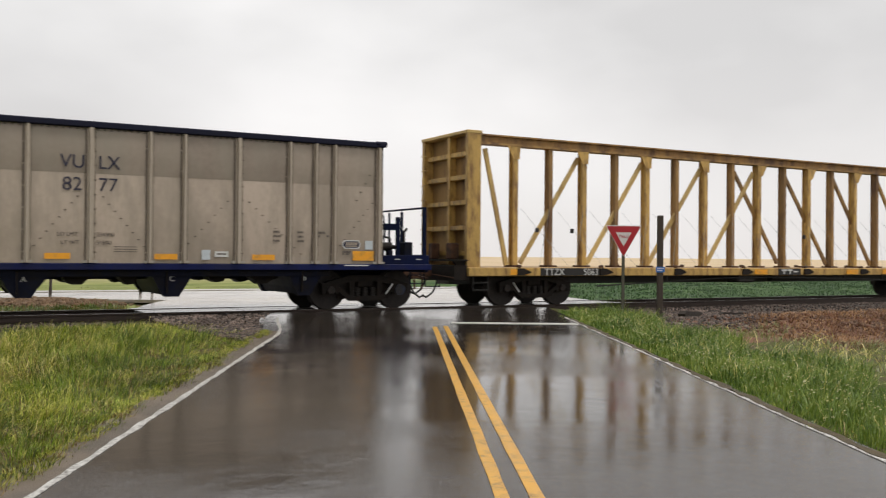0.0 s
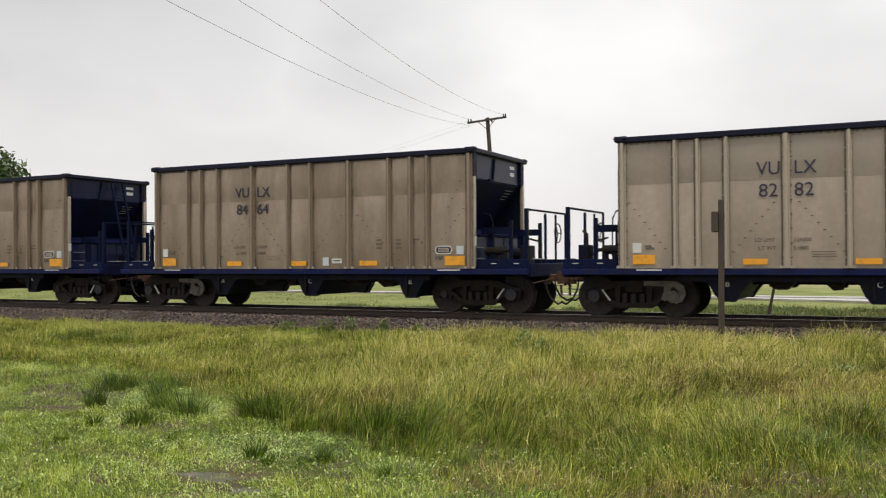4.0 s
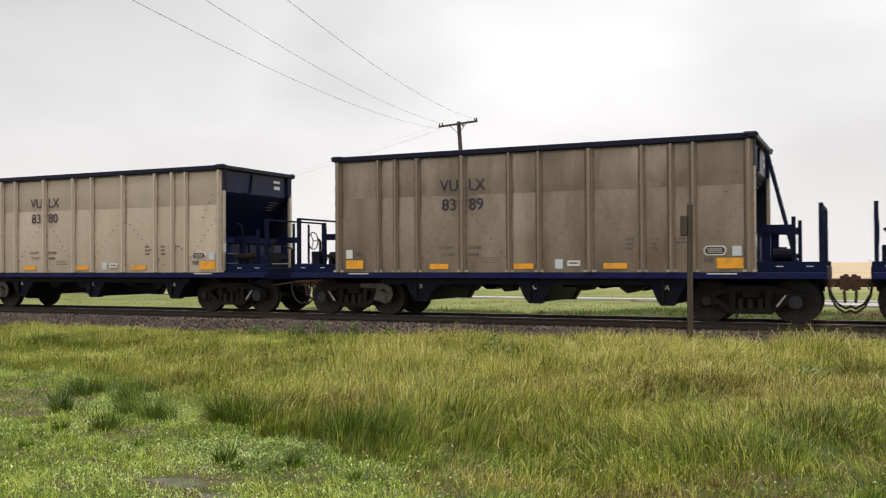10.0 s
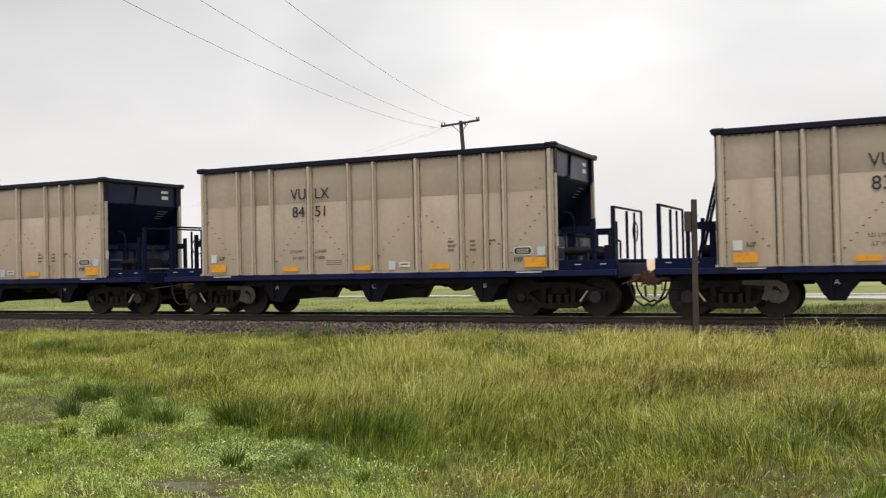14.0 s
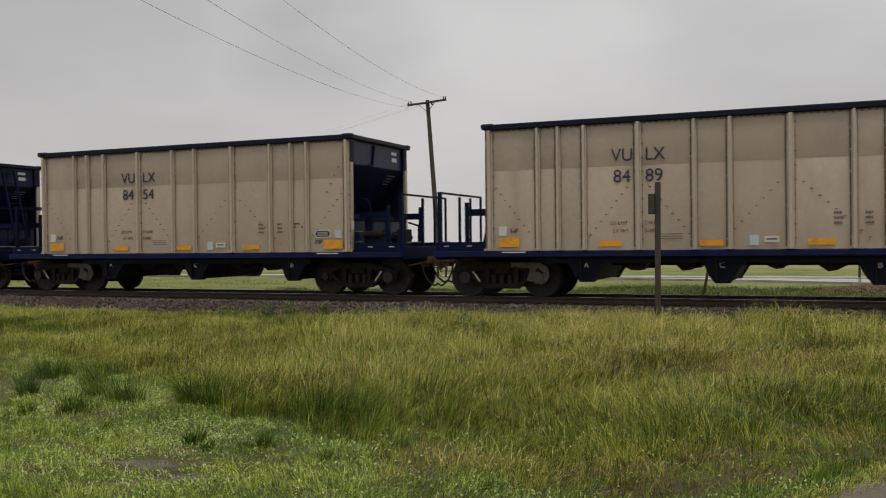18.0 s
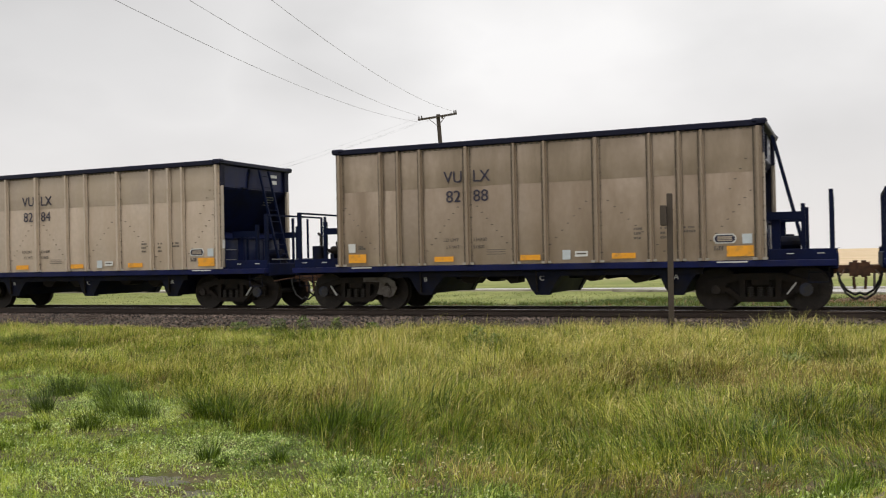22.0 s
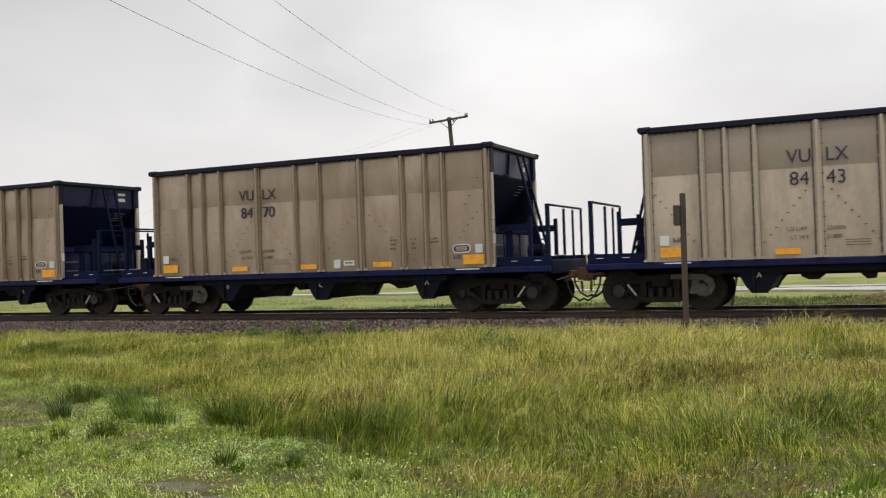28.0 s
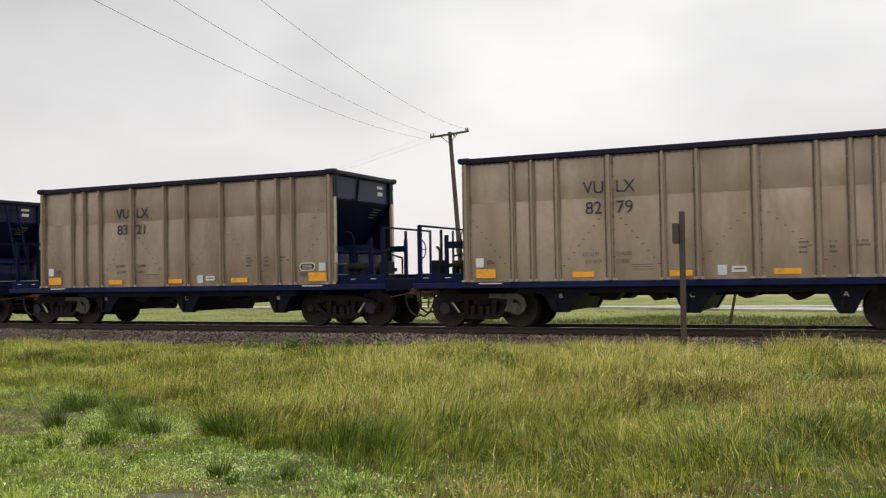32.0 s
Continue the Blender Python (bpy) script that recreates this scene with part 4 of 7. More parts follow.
def low_zone(x, y):
    """The patch of low weeds beside the road: 1 inside."""
    edge = np.interp(x, [-30, -14, -11.3, -9.6, -8.6, -7.2, -6.2, -5.2, -4.6, -4.1, -3.4, -2.9, -2.3, -1.0, 0.4], [12.0, 12.4, 12.0, 10.7, 9.7, 8.7, 8.1, 7.8, 7.5, 6.9, 6.3, 5.9, 5.9, 5.9, 6.6])
    return (y < edge + 0.30 * np.sin(x * 3.1) * np.cos(x * 1.7)) & (x < 0.4)


def near_spot(x, y, cx, cy, rx, ry):
    return np.exp(-((x - cx) / rx) ** 2 - ((y - cy) / ry) ** 2)


def noise_at(x, y, sx, sy, seed):
    return np.array([noise.noise(Vector((a * sx, b * sy, seed))) for a, b in zip(x.tolist(), y.tolist())])


def pointed(n, segs):
    """Faces of n blades of paired points, each ending in one point."""
    one = []
    for k in range(segs - 1):
        one += [(2 * k, 2 * k + 1, 2 * k + 3), (2 * k, 2 * k + 3, 2 * k + 2)]
    one.append((2 * segs - 2, 2 * segs - 1, 2 * segs))
    base = np.arange(n) * (2 * segs + 1)
    return (base[:, None, None] + np.array(one)[None]).reshape(-1, 3)


def arcs(name, label, foot, centre, height, width, lean, mat, seed, segs=3, category="grass", flop=0.0):
    """Blades that arch out of their tuft: upright at its heart, bending over at its rim."""
    rng = np.random.default_rng(seed)
    n = len(foot)
    out = (foot - centre)[:, :2]
    r = np.linalg.norm(out, axis=1) + 1e-6
    out = out / r[:, None]
    la = rng.uniform(0, math.tau, n)
    # wind and rain have laid neighbouring tufts the same way
    fx, fy = foot[:, 0], foot[:, 1]
    lay = 2.2 * np.sin(0.9 * fx + 1.3 * np.sin(0.7 * fy)) + 1.8 * np.cos(1.1 * fy - 0.8 * np.sin(0.6 * fx)) + 0.8 * np.sin(2.9 * fx + 2.3 * fy)
    way = out * 0.8 + np.stack([np.cos(la), np.sin(la)], 1) * 0.6 + np.array([0.22, -0.08]) + np.stack([np.cos(lay), np.sin(lay) * 0.6], 1) * 0.75
    way = way / (np.linalg.norm(way, axis=1)[:, None] + 1e-6)
    fwd = np.concatenate([way, np.zeros((n, 1))], 1)
    a = rng.uniform(0, math.tau, n)
    side = np.stack([np.cos(a), np.sin(a), np.zeros(n)], 1)
    h = height * rng.uniform(0.45, 1.2, n)
    w = width * rng.uniform(0.55, 1.35, n)
    q = np.clip(lean * rng.gamma(2.0, 0.5, n) + flop, 0.03, 1.5)
    rows = []
    for k in range(segs + 1):
        t = k / segs
        c = foot + fwd * (q * h * t ** 1.8)[:, None]
        c = c + np.stack([np.zeros(n), np.zeros(n), h * (t - 0.42 * np.clip(q, 0, 1.15) * t ** 3)], 1)
        f = np.interp(t, [0, 0.35, 0.75, 1.0], [0.75, 1.0, 0.7, 0.12])
        rows += [c - side * (w * f / 2)[:, None], c + side * (w * f / 2)[:, None]] if k < segs else [c]
    v = np.stack(rows, 1).reshape(-1, 3)
    f = pointed(n, segs)
    return tagged(new(name, quad_mesh(name, v, f, mat)), label, category, kind="stuff")


def stems(name, label, pts, height, width, bend, mat, seed, clump=None, category="grass", segs=3):
    """Thin seeding stems that rise straight and nod at the tip."""
    rng = np.random.default_rng(seed)
    n = len(pts)
    ang = rng.uniform(0, math.tau, n)
    side = np.stack([np.cos(ang), np.sin(ang), np.zeros(n)], 1)
    la = rng.normal(0.3, 1.4, n)
    fwd = np.stack([np.cos(la), np.sin(la) * 0.7, np.zeros(n)], 1)
    if clump is not None:
        d = (pts - clump)[:, :2]
        fwd[:, :2] = fwd[:, :2] * 0.8 + d / (np.linalg.norm(d, axis=1)[:, None] + 1e-6) * 0.5
    h = height * rng.uniform(0.55, 1.25, n)
    w = width * rng.uniform(0.7, 1.3, n)
    q = bend * rng.uniform(0.1, 1.7, n)
    rows = []
    for k in range(segs + 1):
        t = k / segs
        c = pts + fwd * (q * h * t ** 2.2)[:, None]
        c = c + np.stack([np.zeros(n), np.zeros(n), h * (t - 0.32 * q * t ** 4)], 1)
        f = (0.6, 0.55, 1.0, 0.3)[k]
        rows += [c - side * (w * f / 2)[:, None], c + side * (w * f / 2)[:, None]] if k < segs else [c]
    v = np.stack(rows, 1).reshape(-1, 3)
    f = pointed(n, segs)
    return tagged(new(name, quad_mesh(name, v, f, mat)), label, category, kind="stuff")


def leaves(name, label, pts, size, mat, seed, category="weeds"):
    """Small loose leaves, each one tilted diamond."""
    rng = np.random.default_rng(seed)
    n = len(pts)
    a = rng.uniform(0, math.tau, n)
    tilt = rng.normal(0.5, 0.35, n)
    ln = size * rng.uniform(0.6, 1.5, n)
    d = np.stack([np.cos(a) * np.cos(tilt), np.sin(a) * np.cos(tilt), np.sin(tilt)], 1)
    s = np.stack([-np.sin(a), np.cos(a), rng.normal(0, 0.3, n)], 1)
    m = pts + d * (ln * 0.5)[:, None]
    v = np.stack([pts, m + s * (ln * 0.27)[:, None], pts + d * ln[:, None], m - s * (ln * 0.27)[:, None]], 1).reshape(-1, 3)
    return tagged(new(name, quad_mesh(name, v, np.arange(4 * n).reshape(n, 4), mat)), label, category, kind="stuff")


def on_left(x, y):
    return (off_of(x, y) < -2.40 - 0.2 * np.abs(np.sin(y * 1.3 + x)) - 2.3 * np.clip((y - 15) / 5, 0, 1)) & (y < np.where(x > -8.5, 18.95, 18.75)) & (x > -1.42 * y - 3.5)


def make_left_verge():
    """The rough grass between the road and the track: tufts whose height and kind change over the plot."""
    rng = np.random.default_rng(11)
    tall = lambda x, y: on_left(x, y) & ~low_zone(x, y)
    C = np.concatenate([scatter(rng, 6200, -14, 3, 3.4, 9.6, tall), scatter(rng, 5600, -21, 5, 9.6, 13.5, tall), scatter(rng, 6600, -30, 6, 13.5, 19.0, tall)])
    x, y = C[:, 0], C[:, 1]
    off = off_of(x, y)
    patch = noise_at(x, y, 0.55, 0.55, 2) + 0.6 * noise_at(x, y, 1.7, 1.7, 6)
    hc = (0.335 + 0.20 * patch) * np.clip(rng.lognormal(-0.12, 0.42, len(C)), 0.35, 1.6)
    hc *= np.interp(x, [-20, -15, -11, -8, -5, 1, 4], [0.62, 0.60, 0.66, 0.95, 1.0, 0.85, 0.66])
    hc *= np.interp(y, [4, 6.4, 7.4, 10, 13, 15.5, 17.2, 18.9], [0.40, 0.50, 0.85, 0.9, 1.0, 0.95, 0.75, 0.55])
    hc *= np.interp(off, [-6.5, -4.6, -3.4, -2.5], [1.0, 0.9, 0.62, 0.36])
    hc *= 1.0 - 0.55 * near_spot(x, y, -1.6, 11.1, 2.4, 1.1)
    hc *= 1.0 - 0.40 * near_spot(x, y, -1.0, 13.2, 1.7, 0.7)
    hc *= 1.0 - 0.45 * near_spot(x, y, -10.5, 11.0, 2.4, 1.5)
    # worn turf along the asphalt, and thin places
    keep = rng.uniform(0, 1, len(C)) < np.interp(off + 0.8 * patch, [-4.8, -3.2, -2.6], [1.0, 0.75, 0.5])
    keep &= rng.uniform(0, 1, len(C)) < 1.0 - 0.4 * near_spot(x, y, -10.0, 10.6, 2.0, 1.3)
    C, hc, patch, off = C[keep], hc[keep], patch[keep], off[keep]
    x, y = C[:, 0], C[:, 1]
    # what grows in each tuft
    rim = np.interp(x, [-9.6, -8.6, -7.2, -6.2, -5.2, -4.6, -4.1, -3.4, -2.9], [9.6, 9.0, 8.3, 8.05, 7.8, 7.5, 6.9, 6.3, 5.9])
    lush = 0.75 * noise_at(x, y, 0.35, 0.6, 41) + 0.5 * noise_at(x, y, 1.1, 1.4, 43)
    lush += 0.55 * np.exp(-((y - rim - 0.5) / 0.55) ** 2) * (x < -2.5) * (x > -9.6) + 0.30 * near_spot(x, y, -1.0, 8.2, 1.2, 0.6) + 0.40 * np.clip((x - 0.2) / 1.6, 0, 1)
    lush += 0.4 * near_spot(x, y, -5.94, 14.95, 0.5, 0.5) + 0.35 * near_spot(x, y, -12.4, 17.9, 2.0, 0.9) + 0.4 * near_spot(x, y, -17.4, 15.5, 2.2, 0.35)
    lush += 0.9 * near_spot(x, y, -4.5, 8.0, 0.6, 0.5) + 0.9 * near_spot(x, y, -6.2, 8.4, 0.7, 0.45) + 0.5 * near_spot(x, y, -3.5, 7.6, 0.6, 0.5) + 0.55 * near_spot(x, y, -1.3, 7.2, 2.6, 1.3) + 0.30 * near_spot(x, y, 1.2, 9.0, 1.6, 2.0)
    dead = 0.85 * noise_at(x, y, 0.45, 0.9, 17) + 0.95 * near_spot(x, y, -1.9, 11.5, 1.9, 0.9) + 0.35 * near_spot(x, y, -5.6, 9.4, 1.5, 0.7) + 0.25 * np.exp(-((off + 3.1) / 0.6) ** 2) + 0.15 * near_spot(x, y, -0.6, 6.2, 2.2, 0.8)
    dead += 0.7 * near_spot(x, y, -0.1, 12.0, 1.5, 0.7) + 0.55 * near_spot(x, y, -1.4, 13.6, 2.6, 1.2) + 0.5 * near_spot(x, y, -1.0, 13.3, 1.7, 0.6) + 0.35 * near_spot(x, y, -6.2, 11.5, 1.6, 1.5) + 0.45 * near_spot(x, y, -11.0, 11.2, 2.6, 1.3)
    lush += 0.3 * near_spot(x, y, -10.5, 11.6, 3.0, 1.4)
    pale = np.interp(y, [4, 8, 11, 15, 17, 18.8], [0.25, 0.5, 0.85, 1.0, 1.25, 1.4]) * (1.0 + 1.1 * noise_at(x, y, 0.4, 0.7, 12))
    pale *= np.interp(x, [-14, -9, -6, -2, 1.5], [0.6, 0.7, 1.1, 1.0, 0.3]) * (1.0 + 0.6 * near_spot(x, y, -2.5, 16.0, 4.5, 2.4)) * np.clip(1.0 - 0.9 * lush, 0.12, 1.6)
    u = rng.uniform(0, 1, len(C))
    p_dead = np.clip(dead * 1.1 + 0.02, 0.08, 0.75) * np.interp(x, [-9, -4], [0.5, 1.0])
    p_lush = np.clip(lush * 1.5 - 0.05, 0.05, 0.85)
    fresh = np.clip(np.interp(x, [-13, -8.5], [0.75, 0.0]) * np.interp(y, [12.0, 14.5], [0.1, 1.0]) + 0.5 * noise_at(x, y, 0.5, 0.9, 61), 0.03, 0.8)
    u3 = rng.uniform(0, 1, len(C))
    kind = np.where(u < p_dead, 1, np.where(u < p_dead + (1 - p_dead) * p_lush, 2, np.where(u3 < fresh, 3, 0)))
    per = np.where(y < 9.6, 48, np.where(y < 13.5, 46, 38))
    K = np.repeat(C, per, 0)
    hh = np.repeat(hc, per)
    kk = np.repeat(kind, per)
    rad = np.repeat(np.interp(y, [4, 10, 18], [0.05, 0.07, 0.10]) * rng.uniform(0.6, 1.5, len(C)), per)
    P = K.copy()
    P[:, :2] += rng.normal(0, 1, (len(P), 2)) * rad[:, None]
    # a few odd blades of another kind in every tuft
    odd = rng.uniform(0, 1, len(P))
    kk = np.where(odd < 0.14, 0, np.where(odd < 0.20, 1, np.where(odd < 0.27, 2, kk)))
    wid = np.interp(P[:, 1], [4, 9, 18], [0.0034, 0.0044, 0.0064])
    near = P[:, 1] < 10.8
    for name, label, k, mat, f, lean in (("tall_grass", "tall wet green grass arching on the verge", 0, "grass", 1.06, 0.72), ("dead_grass", "brown dead grass matted among the green", 1, "brown_grass", 0.85, 0.75),
                                         ("lush_grass", "dark lush green grass in patches", 2, "clump", 0.98, 0.52), ("fresh_grass", "bright yellow-green grass along the ballast", 3, "young", 0.9, 0.6)):
        for j, (sel, segs) in enumerate(((near, 3), (~near, 2))):
            q = sel & (kk == k)
            arcs(name, label, P[q], K[q], hh[q] * f, wid[q], lean, M[mat], 31 + 7 * k + j, segs)
    # short growth that fills the ground between the tufts
    U = np.concatenate([scatter(rng, 5200, -14, 3, 3.4, 9.6, tall), scatter(rng, 4200, -21, 5, 9.6, 13.5, tall), scatter(rng, 3600, -30, 6, 13.5, 19.0, tall)])
    Q, J = tufted(rng, U, 14, 0.09)
    wq = np.interp(Q[:, 1], [4, 9, 18], [0.0045, 0.0065, 0.0095])
    br = np.repeat(rng.uniform(0, 1, len(U)) < np.clip(0.28 + 0.15 * near_spot(U[:, 0], U[:, 1], -0.8, 6.2, 2.4, 0.8) + 0.5 * near_spot(U[:, 0], U[:, 1], -1.9, 11.5, 2.0, 1.0), 0, 0.85), 14)
    arcs("undergrowth", "short matted grass between the tufts", Q[~br], J[~br], np.full(int((~br).sum()), 0.10), wq[~br], 0.9, M["clump"], 71, 2)
    arcs("dead_undergrowth", "matted brown stalks between the tufts", Q[br], J[br], np.full(int(br.sum()), 0.09), wq[br], 1.0, M["brown_grass"], 72, 2)
    # pale seeding stems that nod over the green
    reps = rng.poisson(np.clip(pale * 10, 0, 26))
    K = np.repeat(C, reps, 0)
    P = K.copy()
    P[:, :2] += rng.normal(0, 0.09, (len(P), 2))
    wid = np.interp(P[:, 1], [4, 9, 18], [0.0022, 0.0034, 0.0052])
    stems("seeding_grass", "pale straw-coloured seeding grass bent by rain", P, np.repeat(hc, reps) * 1.12, wid, 0.95, M["straw"], 2, K)
    # low growth: short grass, then cushions of clover
    C = scatter(rng, 36000, -19, 0.5, 3.4, 12.9, lambda a, b: on_left(a, b) & low_zone(a, b))
    x, y = C[:, 0], C[:, 1]
    bare = 0.8 * noise_at(x, y, 0.9, 0.9, 9) + 0.55 * noise_at(x, y, 2.5, 2.5, 3)
    bare += 0.62 * near_spot(x, y, -9.9, 8.8, 1.2, 0.9) + 0.30 * near_spot(x, y, -8.2, 8.1, 0.5, 0.3) - 0.25 * near_spot(x, y, -0.8, 5.8, 2.0, 0.8) + 0.38 * near_spot(x, y, -12.3, 10.6, 2.6, 1.2)
    for mx, my, mr in MUD:
        bare = bare + 0.55 * near_spot(x, y, mx, my, mr * 1.45, mr * 0.85)
    cush = noise_at(x, y, 1.6, 1.6, 30)
    ok = bare + rng.normal(0, 0.16, len(C)) < 0.42
    C, cush, x, y = C[ok], cush[ok], x[ok], y[ok]
    clover = near_spot(x, y, -4.9, 6.9, 0.95, 0.55) + 0.7 * near_spot(x, y, -9.0, 9.0, 1.6, 0.8) + 0.35 + 0.5 * noise_at(x, y, 0.8, 0.8, 51)
    cl = rng.uniform(0, 1, len(C)) < clover
    P, K = tufted(rng, C[cl], 17, 0.06)
    P[:, 2] += 0.008 + rng.uniform(0, 0.075, len(P)) * np.repeat(np.clip(0.6 + 1.8 * cush[cl], 0.04, 1.7), 17)
    leaves("low_weeds", "low pale green clover and weeds", P, 0.021, M["weed"], 5)
    P, K = tufted(rng, C[cl], 5, 0.05)
    arcs("weed_stalks", "thin short stalks of low weeds", P, K, np.full(len(P), 0.095), np.full(len(P), 0.004), 0.8, M["weed"], 15, 2, "weeds")
    P, K = tufted(rng, C[~cl], 12, 0.05)
    hs = np.repeat(np.clip(0.09 + 0.10 * cush[~cl] + 0.03 * rng.normal(0, 1, int((~cl).sum())), 0.04, 0.22), 12)
    q = np.repeat((x[~cl] > -3.6) & (rng.uniform(0, 1, int((~cl).sum())) < 0.7), 12)
    arcs("young_grass", "short bright yellow-green grass among the weeds", P[~q], K[~q], hs[~q], np.full(int((~q).sum()), 0.0052), 0.75, M["young"], 6, 2)
    arcs("short_grass", "short deep green grass near the road", P[q], K[q], hs[q] * 1.25, np.full(int(q.sum()), 0.0050), 0.75, M["clump"], 66, 2)
    back = C[(y > 9.7) & (rng.uniform(0, 1, len(C)) < 0.40)]
    P, K = tufted(rng, back, 16, 0.07)
    hb = np.repeat(np.clip(0.13 + 0.10 * noise_at(back[:, 0], back[:, 1], 1.0, 1.0, 91), 0.05, 0.3), 16)
    wb = np.full(len(P), 0.0062)
    q = np.repeat(rng.uniform(0, 1, len(back)) < 0.45, 16)
    arcs("rough_grass", "rough dark green grass between bare spots", P[~q], K[~q], hb[~q], wb[~q], 0.6, M["clump"], 92, 2)
    arcs("rough_dead_grass", "rough brown stalks between bare spots", P[q], K[q], hb[q] * 0.9, wb[q], 0.8, M["brown_grass"], 93, 2)
    # sparse sprigs on the bare places too
    S = scatter(rng, 5200, -14, 0.5, 3.6, 11.5, lambda a, b: on_left(a, b) & low_zone(a, b))
    P, K = tufted(rng, S, 9, 0.05)
    P[:, 2] += 0.012 + rng.uniform(0, 0.03, len(P))
    leaves("creeping_weeds", "small creeping weeds on damp soil", P, 0.019, M["weed"], 19)
    P, K = tufted(rng, S[:2600], 7, 0.04)
    arcs("soil_sprigs", "thin short sprigs of grass on damp soil", P, K, np.full(len(P), 0.075), np.full(len(P), 0.0045), 0.8, M["young"], 20, 2)
    # dead litter on the bare soil
    L = scatter(rng, 9000, -12, -3.8, 5.0, 10.5, lambda a, b: near_spot(a, b, -9.8, 8.8, 1.4, 1.0) + 0.8 * near_spot(a, b, -7.9, 8.0, 1.2, 0.5) + 0.35 * near_spot(a, b, -5.0, 5.7, 0.7, 0.5) > rng.uniform(0, 1, len(a)))
    arcs("dead_litter", "flat brown stalks and litter on bare soil", L, L + rng.normal(0, 0.05, L.shape), np.full(len(L), 0.075), np.full(len(L), 0.005), 1.2, M["brown_grass"], 44, 2, "litter", 0.6)
    # sprigs that creep over the grit towards the asphalt
    l = rng.uniform(2.5, 16.5, 900)
    o = -2.48 - np.abs(rng.normal(0, 0.16, 900)) - 0.07 * np.sin(l * 2.3) * np.sin(l * 0.9)
    S = np.stack([RD.x * l + RN.x * o, RD.y * l + RN.y * o], 1)
    S = np.concatenate([S, (lift(S[:, 0], S[:, 1]) + 0.01)[:, None]], 1)
    S[:, 2] = np.where(o > -2.62, np.maximum(S[:, 2], np.array([road_z(b) - 0.004 for b in S[:, 1].tolist()])), S[:, 2])
    P, K = tufted(rng, S, 16, 0.035)
    g = np.repeat(rng.uniform(0, 1, len(S)) < 0.7, 16)
    arcs("verge_sprigs", "short green sprigs creeping over the grit", P[g], K[g], np.full(int(g.sum()), 0.07), np.full(int(g.sum()), 0.0045), 0.8, M["grass"], 55, 2)
    arcs("dead_sprigs", "short brown stalks lying over the grit", P[~g], K[~g], np.full(int((~g).sum()), 0.06), np.full(int((~g).sum()), 0.0045), 1.1, M["brown_grass"], 56, 2)
    # small pale flowers low in the grass
    F = np.concatenate([scatter(rng, 900, -3.2, 0.6, 4.4, 8.3, lambda a, b: on_left(a, b) & (near_spot(a, b, -1.8, 6.4, 1.5, 1.0) > rng.uniform(0.1, 1, len(a)))), scatter(rng, 160, -4.6, -2.4, 4.6, 6.5, on_left)])
    F[:, 2] += 0.10 + rng.uniform(0, 0.13, len(F))
    blades("small_flowers", "tiny pale flower heads in the grass", F, np.full(len(F), 0.013), np.full(len(F), 0.016), 0.3, M["flower"], 7, 0.3, "flowers")


